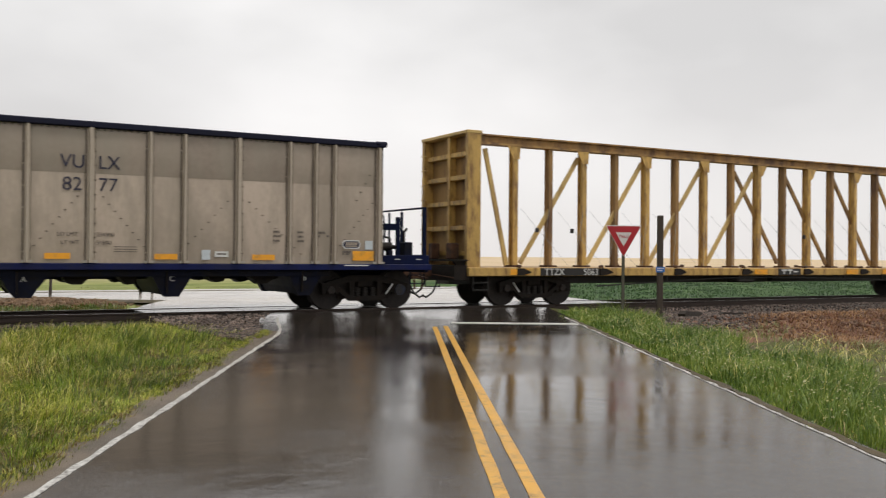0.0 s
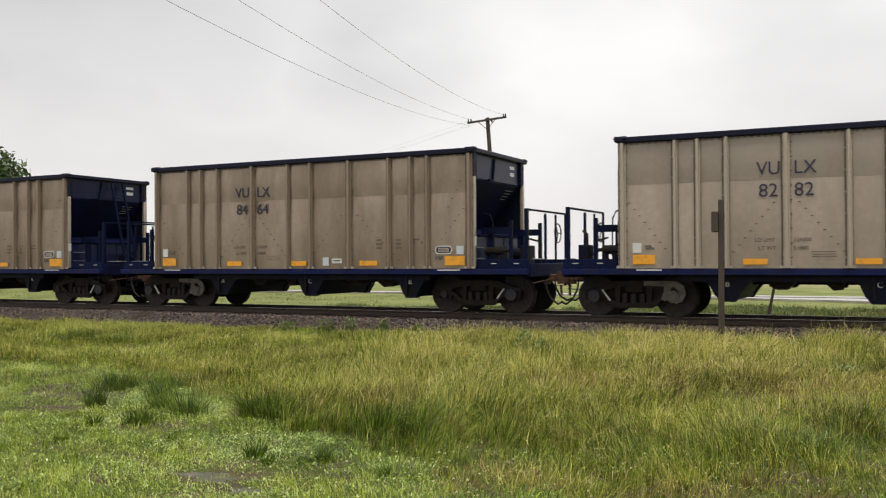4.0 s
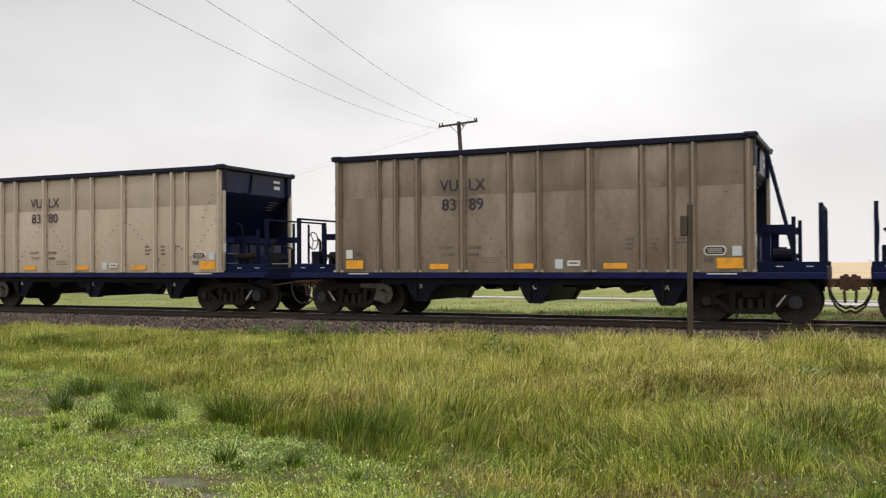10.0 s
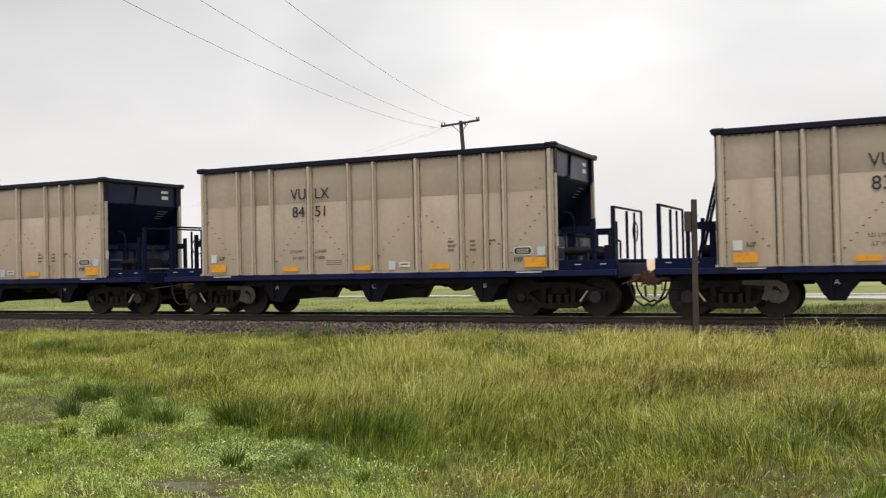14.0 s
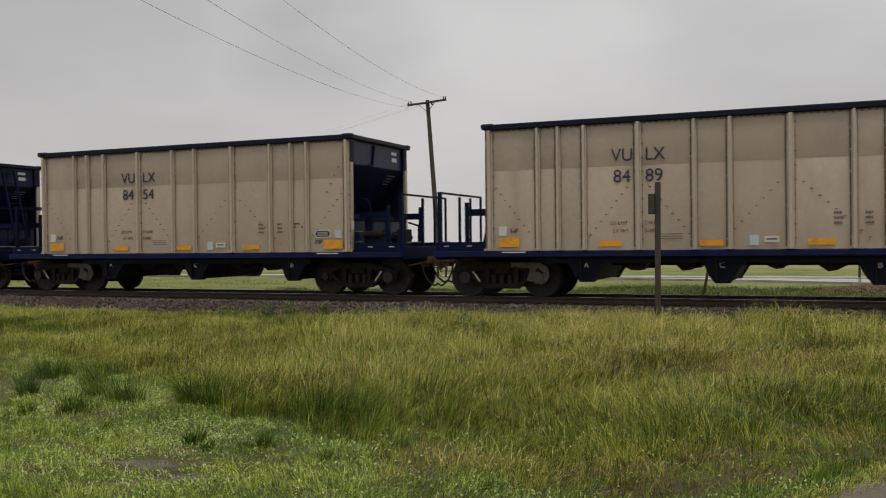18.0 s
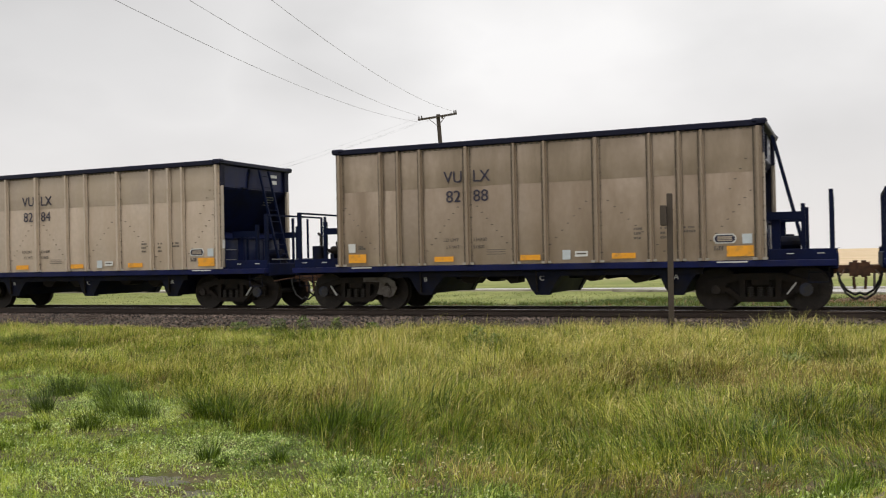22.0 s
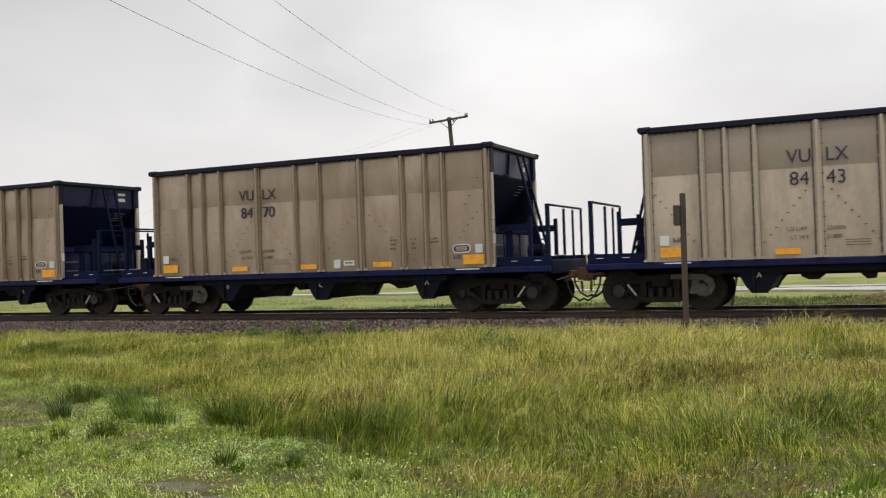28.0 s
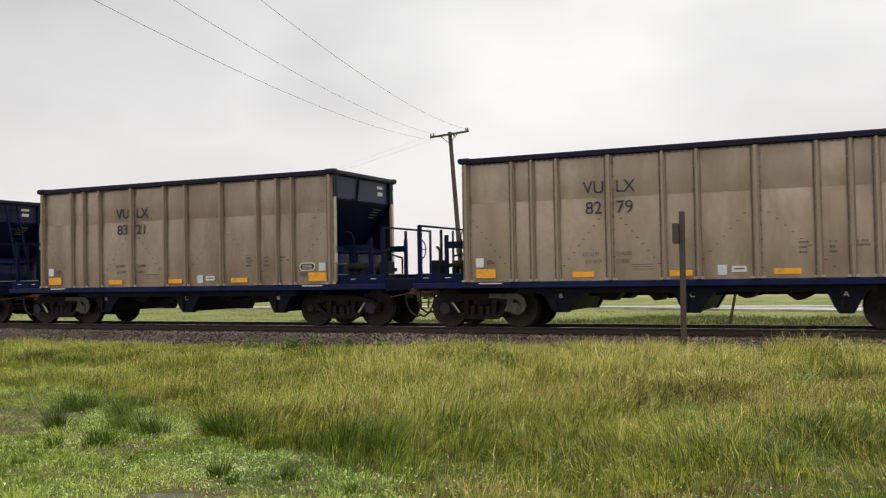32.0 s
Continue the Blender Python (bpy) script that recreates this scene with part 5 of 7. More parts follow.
def make_grass():
    rng = np.random.default_rng(12)
    vis_right = lambda x, y: (off_of(x, y) > 3.535 + 0.07 * np.sin(y * 2.1) + 0.05 * np.sin(y * 7.3)) & (off_of(x, y) < np.interp(y, [3, 8, 13, 17, 18.5], [6.0, 5.6, 5.3, 4.9, 4.4]) + 0.5 * np.sin(y * 1.7)) & (y < 18.4) & (x < 1.45 * y + 3)
    # verge on the far side of the road
    C = scatter(rng, 47000, 5.4, 20, 2.5, 18.6, vis_right)
    hc = (0.30 + 0.10 * np.array([noise.noise(Vector((a * 0.7, b * 0.7, 2))) for a, b in C[:, :2].tolist()])) * rng.uniform(0.6, 1.35, len(C))
    hc *= np.clip((off_of(C[:, 0], C[:, 1]) - 3.45) / 1.0, 0.2, 1)
    P, K = tufted(rng, C, 9, 0.05)
    h = np.repeat(hc, 9)
    wid = np.interp(P[:, 1], [4, 9, 18], [0.0065, 0.0098, 0.0145])
    st = rng.uniform(0, 1, len(P)) < 0.03
    blades("verge_grass", "lush green wet grass beside the road", P[~st], h[~st], wid[~st], 0.4, M["verge"], 3, clump=K[~st])
    blades("verge_seed_grass", "pale seed stalks standing in the verge", P[st], h[st] * 1.25, wid[st] * 0.7, 0.8, M["straw"], 4, 0.5, clump=K[st])
    # rough weeds and dead stalks on the dug bank
    C = scatter(rng, 2400, 9, 32, 4.5, 18.0, lambda x, y: (off_of(x, y) > 5.4) & (x < 1.5 * y + 4))
    bank = np.exp(-((C[:, 0] - 20.5) / 5.0) ** 2 - ((C[:, 1] - 14.2) / 2.6) ** 2)
    C = C[(rng.uniform(0, 1, len(C)) > bank * 1.1) & (C[:, 1] < 14.0 + 0.5 * (C[:, 0] - 15.7)) & ((off_of(C[:, 0], C[:, 1]) < 8.0) | (C[:, 1] < 11.2))]
    C[:, 2] = np.array([max(heap_z(a, b), c) for a, b, c in C.tolist()])
    P, K = tufted(rng, C, 10, 0.09)
    blades("bank_weeds", "short yellowish weeds on the dug ground", P, np.full(len(P), 0.16), np.full(len(P), 0.014), 0.8, M["far_grass"], 14, clump=K, category="weeds")
    B = scatter(rng, 3200, 14.2, 27, 10.6, 17.6, lambda x, y: (off_of(x, y) > 7.2) & (y < 14.9 + 0.55 * (x - 15.7) + 0.5 * np.sin(x * 1.9)))
    B[:, 2] = np.array([max(heap_z(a, b), c) for a, b, c in B.tolist()])
    P, K = tufted(rng, B, 5, 0.12)
    blades("dead_brush", "matted red-brown dead brush on dug earth", P, np.full(len(P), 0.13), np.full(len(P), 0.014), 1.3, M["red_brush"], 16, 0.6, "brush", K)
    A = scatter(rng, 900, 11.5, 15.5, 7.6, 11.0, lambda x, y: (off_of(x, y) > 5.4) & (off_of(x, y) < 7.6))[:110]
    stems("arching_grass", "long pale arching grass stems in the verge", A, np.full(len(A), 0.42), np.full(len(A), 0.011), 1.3, M["straw"], 18)
    # small flowers in the verge
    F = scatter(rng, 9000, 5.5, 20, 3, 15, vis_right)
    F[:, 2] += 0.20 + rng.uniform(0, 0.14, len(F))
    blades("small_flowers", "tiny pale flower heads in the grass", F, np.full(len(F), 0.015), np.full(len(F), 0.017), 0.3, M["flower"], 7, 0.3, "flowers")
    # coarse grass past the track
    C = scatter(rng, 7000, -60, 24, 24.4, 42, lambda x, y: (x < np.interp(y, [22, 24, 30, 33, 36, 38.5, 40.5, 42.2], [3.6, 4.2, 6.0, 5.6, 4.0, 1.5, -3.6, -11])))
    C2 = scatter(rng, 1500, -90, 60, 45.6, 51, lambda x, y: x < 999)
    P, K = tufted(rng, np.concatenate([C, C2]), 7, 0.2)
    hh = 0.08 + 0.07 * np.repeat(noise_at(K[::7, 0], K[::7, 1], 0.25, 0.4, 8), 7)
    arcs("field_grass", "rough pale green grass between track and side road", P, K, np.clip(hh, 0.03, 0.2), np.full(len(P), 0.022), 0.7, M["far_grass"], 8, 2)
    C = scatter(rng, 5200, -20, 5.6, 29.5, 36.5, lambda x, y: (y < 31.5 + 0.8 * np.sin(x * 0.8) + np.interp(x, [-12, -5, 3], [-0.5, 3.0, 4.0])) & (x < 5.2))
    P, K = tufted(rng, C, 10, 0.12)
    br = np.repeat(rng.uniform(0, 1, len(C)) < np.clip(0.15 + 0.6 * near_spot(C[:, 0], C[:, 1], 2.4, 32.4, 4.0, 1.6), 0, 0.8), 10)
    arcs("trackside_weeds", "coarse green weeds growing past the rails", P[~br], K[~br], np.full(int((~br).sum()), 0.22), np.full(int((~br).sum()), 0.024), 0.7, M["far_weed"], 81, 2, "weeds")
    arcs("trackside_stalks", "brown dead stalks lying past the rails", P[br], K[br], np.full(int(br.sum()), 0.18), np.full(int(br.sum()), 0.024), 1.0, M["red_brush"], 82, 2, "weeds")
    C = scatter(rng, 4000, 20, 75, 24.6, 52, lambda x, y: (x > np.interp(y, [22, 30, 33, 36, 38.5, 40.5, 42.3], [18.2, 22.0, 24.1, 26.1, 27.8, 29.3, 30.7])) & ((y < 42.6) | (y > 46) | (x > 31.5)))
    P, K = tufted(rng, C, 9, 0.2)
    blades("crop_plants", "rows of low green crop plants in a field", P, np.full(len(P), 0.13), np.full(len(P), 0.04), 0.7, M["crop"], 9, category="crop", clump=K)


def make_tufts():
    rng = np.random.default_rng(21)
    spots = [(-9.05, 8.35, 0.13, 0.36), (-8.05, 8.45, 0.13, 0.38), (-8.9, 9.3, 0.16, 0.34), (-7.5, 7.5, 0.14, 0.28), (-8.0, 7.35, 0.08, 0.18), (-7.45, 8.2, 0.22, 0.34), (-6.15, 8.2, 0.16, 0.42), (-6.6, 8.35, 0.12, 0.36), (-5.75, 8.05, 0.10, 0.32), (-4.6, 7.75, 0.20, 0.44), (-4.3, 7.7, 0.13, 0.36), (-5.15, 6.55, 0.08, 0.22), (-4.45, 6.6, 0.06, 0.18),
             (-10.3, 10.0, 0.30, 0.36), (-9.6, 10.3, 0.3, 0.30), (-17.4, 15.4, 0.5, 0.36), (-16.2, 15.5, 0.4, 0.3), (-3.9, 8.6, 0.16, 0.40), (-1.2, 8.3, 0.30, 0.30), (-0.75, 8.0, 0.2, 0.26), (2.6, 14.5, 0.2, 0.42), (14.6, 17.8, 0.25, 0.6), (-0.05, 6.35, 0.14, 0.16)]
    for k in range(9):
        x = rng.uniform(-8.8, -3.4)
        spots.append((x, rng.uniform(5.2, 7.7) - 0.5 * max(0, x + 5), rng.uniform(0.03, 0.07), rng.uniform(0.08, 0.16)))
    for x, y, r, h in spots:
        n = int(1700 * r) + 90
        a, q = rng.uniform(0, math.tau, n), r * np.sqrt(rng.uniform(0, 1, n)) * rng.uniform(0.6, 1.4, n)
        px, py = x + q * np.cos(a), y + q * np.sin(a)
        p = np.stack([px, py, lift(px, py)], 1)
        c = np.tile(np.array([[x, y, 0.0]]), (n, 1))
        ob = arcs("grass_tuft", "dense dark green tuft of grass", p, c, h * rng.uniform(0.6, 1.2, n), np.full(n, 0.0058), 0.5, M["tuft" if h > 0.25 else "clump"], int(rng.integers(1e6)), 3)
        tagged(ob, group="tufts in the verge")


def make_timbers():
    """Dark broken tie ends thrown on the ballast beside the track."""
    rng = np.random.default_rng(8)
    for x, y, ln, turn in ((16.9, 17.5, 1.0, 20), (17.9, 17.0, 0.8, -15), (18.6, 17.4, 0.6, 40), (20.2, 16.4, 0.9, 10), (23.5, 17.2, 1.1, -25)):
        z = max(heap_z(x, y), ground_z(x, y))
        p = thing("old_tie", "dark broken railway tie lying on the stones", "timber", "old ties on the bank", pose(x, y, z - 0.01, rng.uniform(-5, 5), rng.uniform(-4, 4), turn))
        part("timber", prism(bmesh.new(), [(-ln / 2, 0.0), (ln / 2 - 0.06, 0.0), (ln / 2, 0.09), (ln / 2 - 0.1, 0.15), (-ln / 2 + 0.05, 0.16), (-ln / 2 - 0.05, 0.08)], -0.1, 0.1), M["tie"], p)


def make_weeds():
    """Broad-leaved weeds standing in the grass and along the ballast."""
    rng = np.random.default_rng(77)
    for x, y, h, r in ((-5.94, 14.95, 0.50, 0.22), (-5.6, 15.0, 0.36, 0.16), (-12.3, 18.3, 0.30, 0.25), (-11.7, 18.45, 0.34, 0.2), (-10.9, 18.6, 0.30, 0.16), (-13.4, 18.3, 0.22, 0.3), (-9.9, 18.5, 0.2, 0.2), (-0.7, 13.5, 0.16, 0.25)):
        n = int(900 * r) + 120
        a, q = rng.uniform(0, math.tau, n), r * np.sqrt(rng.uniform(0, 1, n))
        z0 = ground_z(x, y)
        t = rng.uniform(0.1, 1.0, n)
        p = np.stack([x + q * np.cos(a) * (1.1 - 0.5 * t), y + q * np.sin(a) * (1.1 - 0.5 * t), z0 + h * t], 1)
        ob = leaves("leafy_weed", "leafy grey-green weed standing in the grass", p, 0.05, M["broadleaf"], int(rng.integers(1e6)))
        tagged(ob, group="leafy weeds")


# ---- the train ----
RIBS = (-4.86, -3.73, -3.26, -2.68, -1.51, -0.35, 0.36, 1.52, 2.68, 3.29, 3.75, 4.86)


def sheet(x0, x1, z0, z1, y, sgn, seed, nx=56, nz=12, amp=0.008, bow=0.02):
    """A thin side sheet that bellies out a little between its seams, with the slight bulges of long use."""
    bm = bmesh.new()
    g = []
    for j in range(nz + 1):
        r = []
        for i in range(nx + 1):
            x, z = x0 + (x1 - x0) * i / nx, z0 + (z1 - z0) * j / nz
            k = 0 if j in (0, nz) or i in (0, nx) else 1
            d = amp * k * noise.noise(Vector((x * 1.1, z * 1.3, seed)))
            d += bow * (math.sin(math.pi * j / nz) - 1.0) + 0.004 * (math.sin(math.pi * i / nx) - 1.0)
            r.append(bm.verts.new((x, y + sgn * d, z)))
        g.append(r)
    for a, b in zip(g, g[1:]):
        for i in range(nx):
            bm.faces.new((a[i], a[i + 1], b[i + 1], b[i]) if sgn < 0 else (a[i], b[i], b[i + 1], a[i + 1]))
    for f in bm.faces:
        f.smooth = True
    box(bm, x0, x1, y - sgn * 0.045, y - sgn * 0.055, z0, z1)
    return bm


def rib_mesh(sgn, wide):
    """A pressed stiffener with a widened foot, two rows of rivets and painted shadow lines along its flanges."""
    bm = bmesh.new()
    w = 0.075 if wide else 0.055
    d = 0.085
    for (a0, b0), (a1, b1) in zip(((-w, 0), (-w * 0.5, 0), (-w * 0.42, d), (w * 0.42, d), (w * 0.5, 0)), ((-w * 0.5, 0), (-w * 0.42, d), (w * 0.42, d), (w * 0.5, 0), (w, 0))):
        q = [bm.verts.new((x, sgn * (0.006 + y), z)) for x, y, z in ((a0, b0, 1.09), (a1, b1, 1.09), (a1, b1, 3.80), (a0, b0, 3.80))]
        bm.faces.new(q)
    m0 = len(bm.faces)
    for sx in (-1, 1):
        box(bm, sx * w * 0.7, sx * w * 1.9, sgn * 0.007, sgn * 0.035, 1.085, 1.135)
    bm.faces.ensure_lookup_table()
    for f in bm.faces[m0:]:
        f.material_index = 2
    if sgn < 0:
        m1 = len(bm.faces)
        for sx in ((-1, 1) if wide else (-1,)):
            for k in range(9 if wide else 6):
                z = 1.30 + k * (0.29 if wide else 0.43)
                box(bm, sx * w * 1.15 - 0.022, sx * w * 1.15 + 0.022, sgn * 0.004, sgn * 0.014, z - 0.010, z + 0.010)
        bm.faces.ensure_lookup_table()
        for f in bm.faces[m1:]:
            f.material_index = 1 if wide else 0
    n = len(bm.faces)
    # shadow beside the rib, painted as dark strips, wider on the left
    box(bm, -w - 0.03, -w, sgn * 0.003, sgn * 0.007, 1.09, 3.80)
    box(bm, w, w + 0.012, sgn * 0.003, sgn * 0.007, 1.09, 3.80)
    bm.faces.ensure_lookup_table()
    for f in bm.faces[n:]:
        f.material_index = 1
    bmesh.ops.recalc_face_normals(bm, faces=bm.faces[:])
    return bm


def plate(x0, x1, z0, z1, y=-1.606, t=0.006):
    return boxes((x0, x1, y - t, y, z0, z1))


def truck(car, cx, grey_side):
    """A freight truck: two cast side frames with springs, a bolster, bearing caps."""
    for sgn in (-1, 1):
        y0, y1 = (sgn * 0.93, sgn * 1.05)
        lo, hi = min(y0, y1), max(y0, y1)
        bm = bmesh.new()
        prism(bm, [(-1.10, 0.60), (-0.80, 0.70), (-0.42, 0.80), (0.42, 0.80), (0.80, 0.70), (1.10, 0.60), (1.10, 0.50), (0.78, 0.56), (0.36, 0.66), (-0.36, 0.66), (-0.78, 0.56), (-1.10, 0.50)], lo, hi)
        prism(bm, [(-0.74, 0.46), (-0.42, 0.20), (0.42, 0.20), (0.74, 0.46), (0.66, 0.52), (0.38, 0.31), (-0.38, 0.31), (-0.66, 0.52)], lo, hi)
        for s in (-1, 1):
            prism(bm, [(s * 0.30, 0.25), (s * 0.40, 0.25), (s * 0.42, 0.72), (s * 0.30, 0.72)][::s], lo, hi)
            prism(bm, [(s * 0.70, 0.36), (s * 0.76, 0.36), (s * 0.80, 0.66), (s * 0.68, 0.66)][::s], lo, hi)
            prism(bm, [(s * 1.02, 0.36), (s * 1.10, 0.36), (s * 1.12, 0.62), (s * 1.00, 0.62)][::s], lo, hi)
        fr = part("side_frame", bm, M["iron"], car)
        fr.matrix_basis = pose(cx, 0, 0)
        for k in (-0.2, 0.0, 0.2):
            bm = bmesh.new()
            for q in range(5):
                z = 0.315 + q * 0.04
                rod(bm, (k, sgn * 0.99, z), (k, sgn * 0.99, z + 0.024), 0.075, 9)
            rod(bm, (k, sgn * 0.99, 0.31), (k, sgn * 0.99, 0.51), 0.05, 8)
            part("spring", bm, M["spring"], fr)
        for s in (-1, 1):
            bm = bmesh.new()
            prism(bm, [(s * 0.889 - 0.15, 0.40), (s * 0.889 + 0.15, 0.40), (s * 0.889 + 0.13, 0.60), (s * 0.889 - 0.13, 0.60)], sgn * 0.86, sgn * 1.03)
            part("bearing_adapter", bm, M["iron"], fr)
        bm = bmesh.new()
        beam(bm, (0.52, sgn * 1.065, 0.36), (0.70, sgn * 1.065, 0.60), 0.03, 0.035, (0, 1, 0)) if cx > 0 else beam(bm, (-0.52, sgn * 1.065, 0.36), (-0.70, sgn * 1.065, 0.60), 0.03, 0.035, (0, 1, 0))
        part("marker_bar", bm, M["white"], fr, "pale painted brake link")
        if grey_side:
            bm = bmesh.new()
            prism(bm, [(0.25, 0.80), (0.95, 0.80), (1.12, 0.70), (1.17, 0.52), (1.08, 0.36), (0.95, 0.30), (0.90, 0.36), (1.01, 0.46), (1.02, 0.57), (0.92, 0.67), (0.25, 0.70)], sgn * 1.052, sgn * 1.085)
            prism(bm, [(0.62, 0.40), (0.74, 0.36), (0.80, 0.52), (0.86, 0.68), (0.70, 0.68), (0.68, 0.54)], sgn * 1.052, sgn * 1.08)
            rod(bm, (0.889, sgn * 1.055, 0.457), (0.889, sgn * 1.11, 0.457), 0.135, 18)
            rod(bm, (0.889, sgn * 1.10, 0.457), (0.889, sgn * 1.13, 0.457), 0.085, 14)
            part("frame_casting", bm, M["grey_iron"], fr, "pale grey end of the cast frame")
    # added dark plates standing in for shade in the side-frame gaps
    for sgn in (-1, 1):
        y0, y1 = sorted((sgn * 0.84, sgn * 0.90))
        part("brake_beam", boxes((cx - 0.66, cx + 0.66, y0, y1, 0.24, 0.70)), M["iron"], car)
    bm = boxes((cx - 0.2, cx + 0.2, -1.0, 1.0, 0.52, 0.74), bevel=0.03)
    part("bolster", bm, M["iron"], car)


def wheelset_mesh():
    bm = bmesh.new()
    rod(bm, (0, -0.99, 0), (0, 0.99, 0), 0.075, 10)
    for s in (-1, 1):
        rod(bm, (0, s * 0.665, 0), (0, s * 0.69, 0), 0.485, 32)       # flange
        rod(bm, (0, s * 0.69, 0), (0, s * 0.795, 0), 0.457, 32)       # tread
        rod(bm, (0, s * 0.795, 0), (0, s * 0.803, 0), 0.457, 32, 0.40 if s > 0 else None)
        rod(bm, (0, s * 0.79, 0), (0, s * 0.84, 0), 0.13, 14)
        for k in range(3):
            a = math.tau * k / 3
            rod(bm, (0.27 * math.cos(a), s * 0.80, 0.27 * math.sin(a)), (0.27 * math.cos(a), s * 0.808, 0.27 * math.sin(a)), 0.035, 8)
        rod(bm, (0, s * 0.86, 0), (0, s * 1.085, 0), 0.095, 14)
        for k in range(3):
            a = math.tau * k / 3 + 0.5
            rod(bm, (0.06 * math.cos(a), s * 1.08, 0.06 * math.sin(a)), (0.06 * math.cos(a), s * 1.10, 0.06 * math.sin(a)), 0.016, 6)
    return bm


def coupler(car, e, u, z=0.84, mat="rust"):
    s = e
    bm = bmesh.new()
    box(bm, min(s * (u - 0.75), s * (u - 0.16)), max(s * (u - 0.75), s * (u - 0.16)), -0.08, 0.08, z - 0.09, z + 0.09, 0.02)
    prism(bm, [(s * (u - 0.2), z - 0.15), (s * (u + 0.02), z - 0.13), (s * (u + 0.02), z + 0.13), (s * (u - 0.2), z + 0.15)], -0.13 * s, 0.15 * s)
    rod(bm, (s * (u - 0.08), 0.1 * s, z - 0.17), (s * (u - 0.08), 0.1 * s, z + 0.18), 0.05, 8)
    part("coupler", bm, M[mat], car, "rust-brown knuckle coupler")
    for v, drop in ((-0.36, 0.62), (0.30, 0.56)):
        pts = [(s * (u - 0.42), v, z - 0.04), (s * (u - 0.38), v - 0.02, z - drop * 0.45), (s * (u - 0.27), v - 0.02, z - drop * 0.8), (s * (u - 0.10), v, z - drop), (s * (u + 0.02), v, z - drop * 0.9)]
        part("air_hose", tube(bmesh.new(), pts, 0.024, 7), M["rubber"], car, "black hanging air hose")
    bm = rod(bmesh.new(), (s * (u - 0.36), -1.3, z - 0.10), (s * (u - 0.30), -0.2, z - 0.02), 0.014, 6)
    rod(bm, (s * (u - 0.12), -0.1, z - 0.16), (s * (u - 0.10), -0.1, z - 0.42), 0.03, 6)
    part("uncoupling_lever", bm, M["rust"], car)


def hopper_end(car, e, ladder_end):
    """One end of the car; e is its direction along the track. A ladder slopes down one of the two ends, the brake gear stands on the other."""
    X = lambda a, b: (min(e * a, e * b), max(e * a, e * b))
    part("end_panel", boxes((*X(4.86, 4.90), -1.56, 1.56, 3.24, 3.835)), M["end_blue"], car, "greyish navy upper end plate")
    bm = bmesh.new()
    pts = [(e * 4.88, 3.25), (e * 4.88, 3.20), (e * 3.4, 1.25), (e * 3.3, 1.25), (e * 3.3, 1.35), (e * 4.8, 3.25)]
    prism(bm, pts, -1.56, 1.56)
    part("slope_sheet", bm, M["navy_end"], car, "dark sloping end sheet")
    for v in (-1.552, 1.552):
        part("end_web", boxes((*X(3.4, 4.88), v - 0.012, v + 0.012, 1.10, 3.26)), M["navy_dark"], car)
    for v in (-1.54, 1.54):
        part("corner_post", boxes((*X(4.90, 4.98), v - 0.055, v + 0.055, 1.12, 3.26), bevel=0.01), M["rib"], car, "pale corner post")
    for v in (-1.50, 1.50):
        part("corner_cap", boxes((*X(4.86, 4.97), v - 0.10, v + 0.10, 3.24, 3.92), bevel=0.012), M["chord"], car)
    part("end_chord", boxes((*X(4.84, 5.03), -1.70, 1.70, 3.82, 3.93), bevel=0.02), M["chord"], car)
    for v in (-1.60, 1.60):
        part("corner_casting", boxes((*X(4.74, 5.05), v - 0.10, v + 0.10, 3.85, 3.948), bevel=0.035), M["chord"], car, "rounded corner casting of the top frame")
        # bolt heads down the corner
        bm = bmesh.new()
        for k in range(9):
            box(bm, *X(4.97, 4.99), v - math.copysign(0.12, v) - 0.012, v - math.copysign(0.12, v) + 0.012, 3.28 + 0.058 * k, 3.30 + 0.058 * k)
        tagged(part("corner_bolting", bm, M["chord"], car), kind="stuff")
    # platform
    part("platform", boxes((*X(4.2, 6.26), -1.45, 1.45, 1.06, 1.12)), M["navy_end"], car)
    part("end_sill", boxes((*X(6.14, 6.30), -1.42, 1.42, 0.88, 1.20), bevel=0.02), M["navy_end"], car)
    for v in (-1.47, 1.47):
        sk = part("platform_skirt", boxes((*X(5.02, 6.28), v - 0.02, v + 0.02, 1.078, 1.29), bevel=0.008), M["navy_end"], car)
        for a in (5.35, 5.92):
            part("skirt_mark", boxes((*X(a, a + 0.14), v + math.copysign(0.021, v) - 0.002, v + math.copysign(0.021, v) + 0.002, 1.19, 1.205)), M["white"], sk)
        part("beam_plate", boxes((*X(5.04, 5.21), v * 0.66 - 0.03, v * 0.66 + 0.03, 1.12, 1.90)), M["navy_end"], car)
    part("corner_placard", boxes((*X(4.982, 4.988), -1.585, -1.49, 1.62, 1.84)), M["white"], car, "small white plate")
    part("draft_sill", boxes((*X(3.2, 6.2), -0.25, 0.25, 0.68, 1.05)), M["navy_dark"], car)
    # boxes under the slope
    eb = part("equipment_box", boxes((*X(4.40, 4.90), -1.49, 1.40, 1.12, 1.86), bevel=0.02), M["box_blue"], car, "wide navy steel box under the slope")
    part("box_lid", prism(bmesh.new(), [(e * 4.40, 1.865), (e * 4.93, 1.865), (e * 4.93, 1.90), (e * 4.40, 2.06)], -1.50, 1.41), M["navy_end"], eb)
    for v in (-0.74, 0.36):
        part("box_seam", boxes((*X(4.901, 4.912), v - 0.012, v + 0.012, 1.14, 1.85)), M["navy_end"], eb)
    for z in (1.32, 1.58):
        part("grab_iron", rod(bmesh.new(), (e * 4.94, -1.38, z), (e * 4.94, -0.95, z), 0.010, 6), M["galv"], eb)
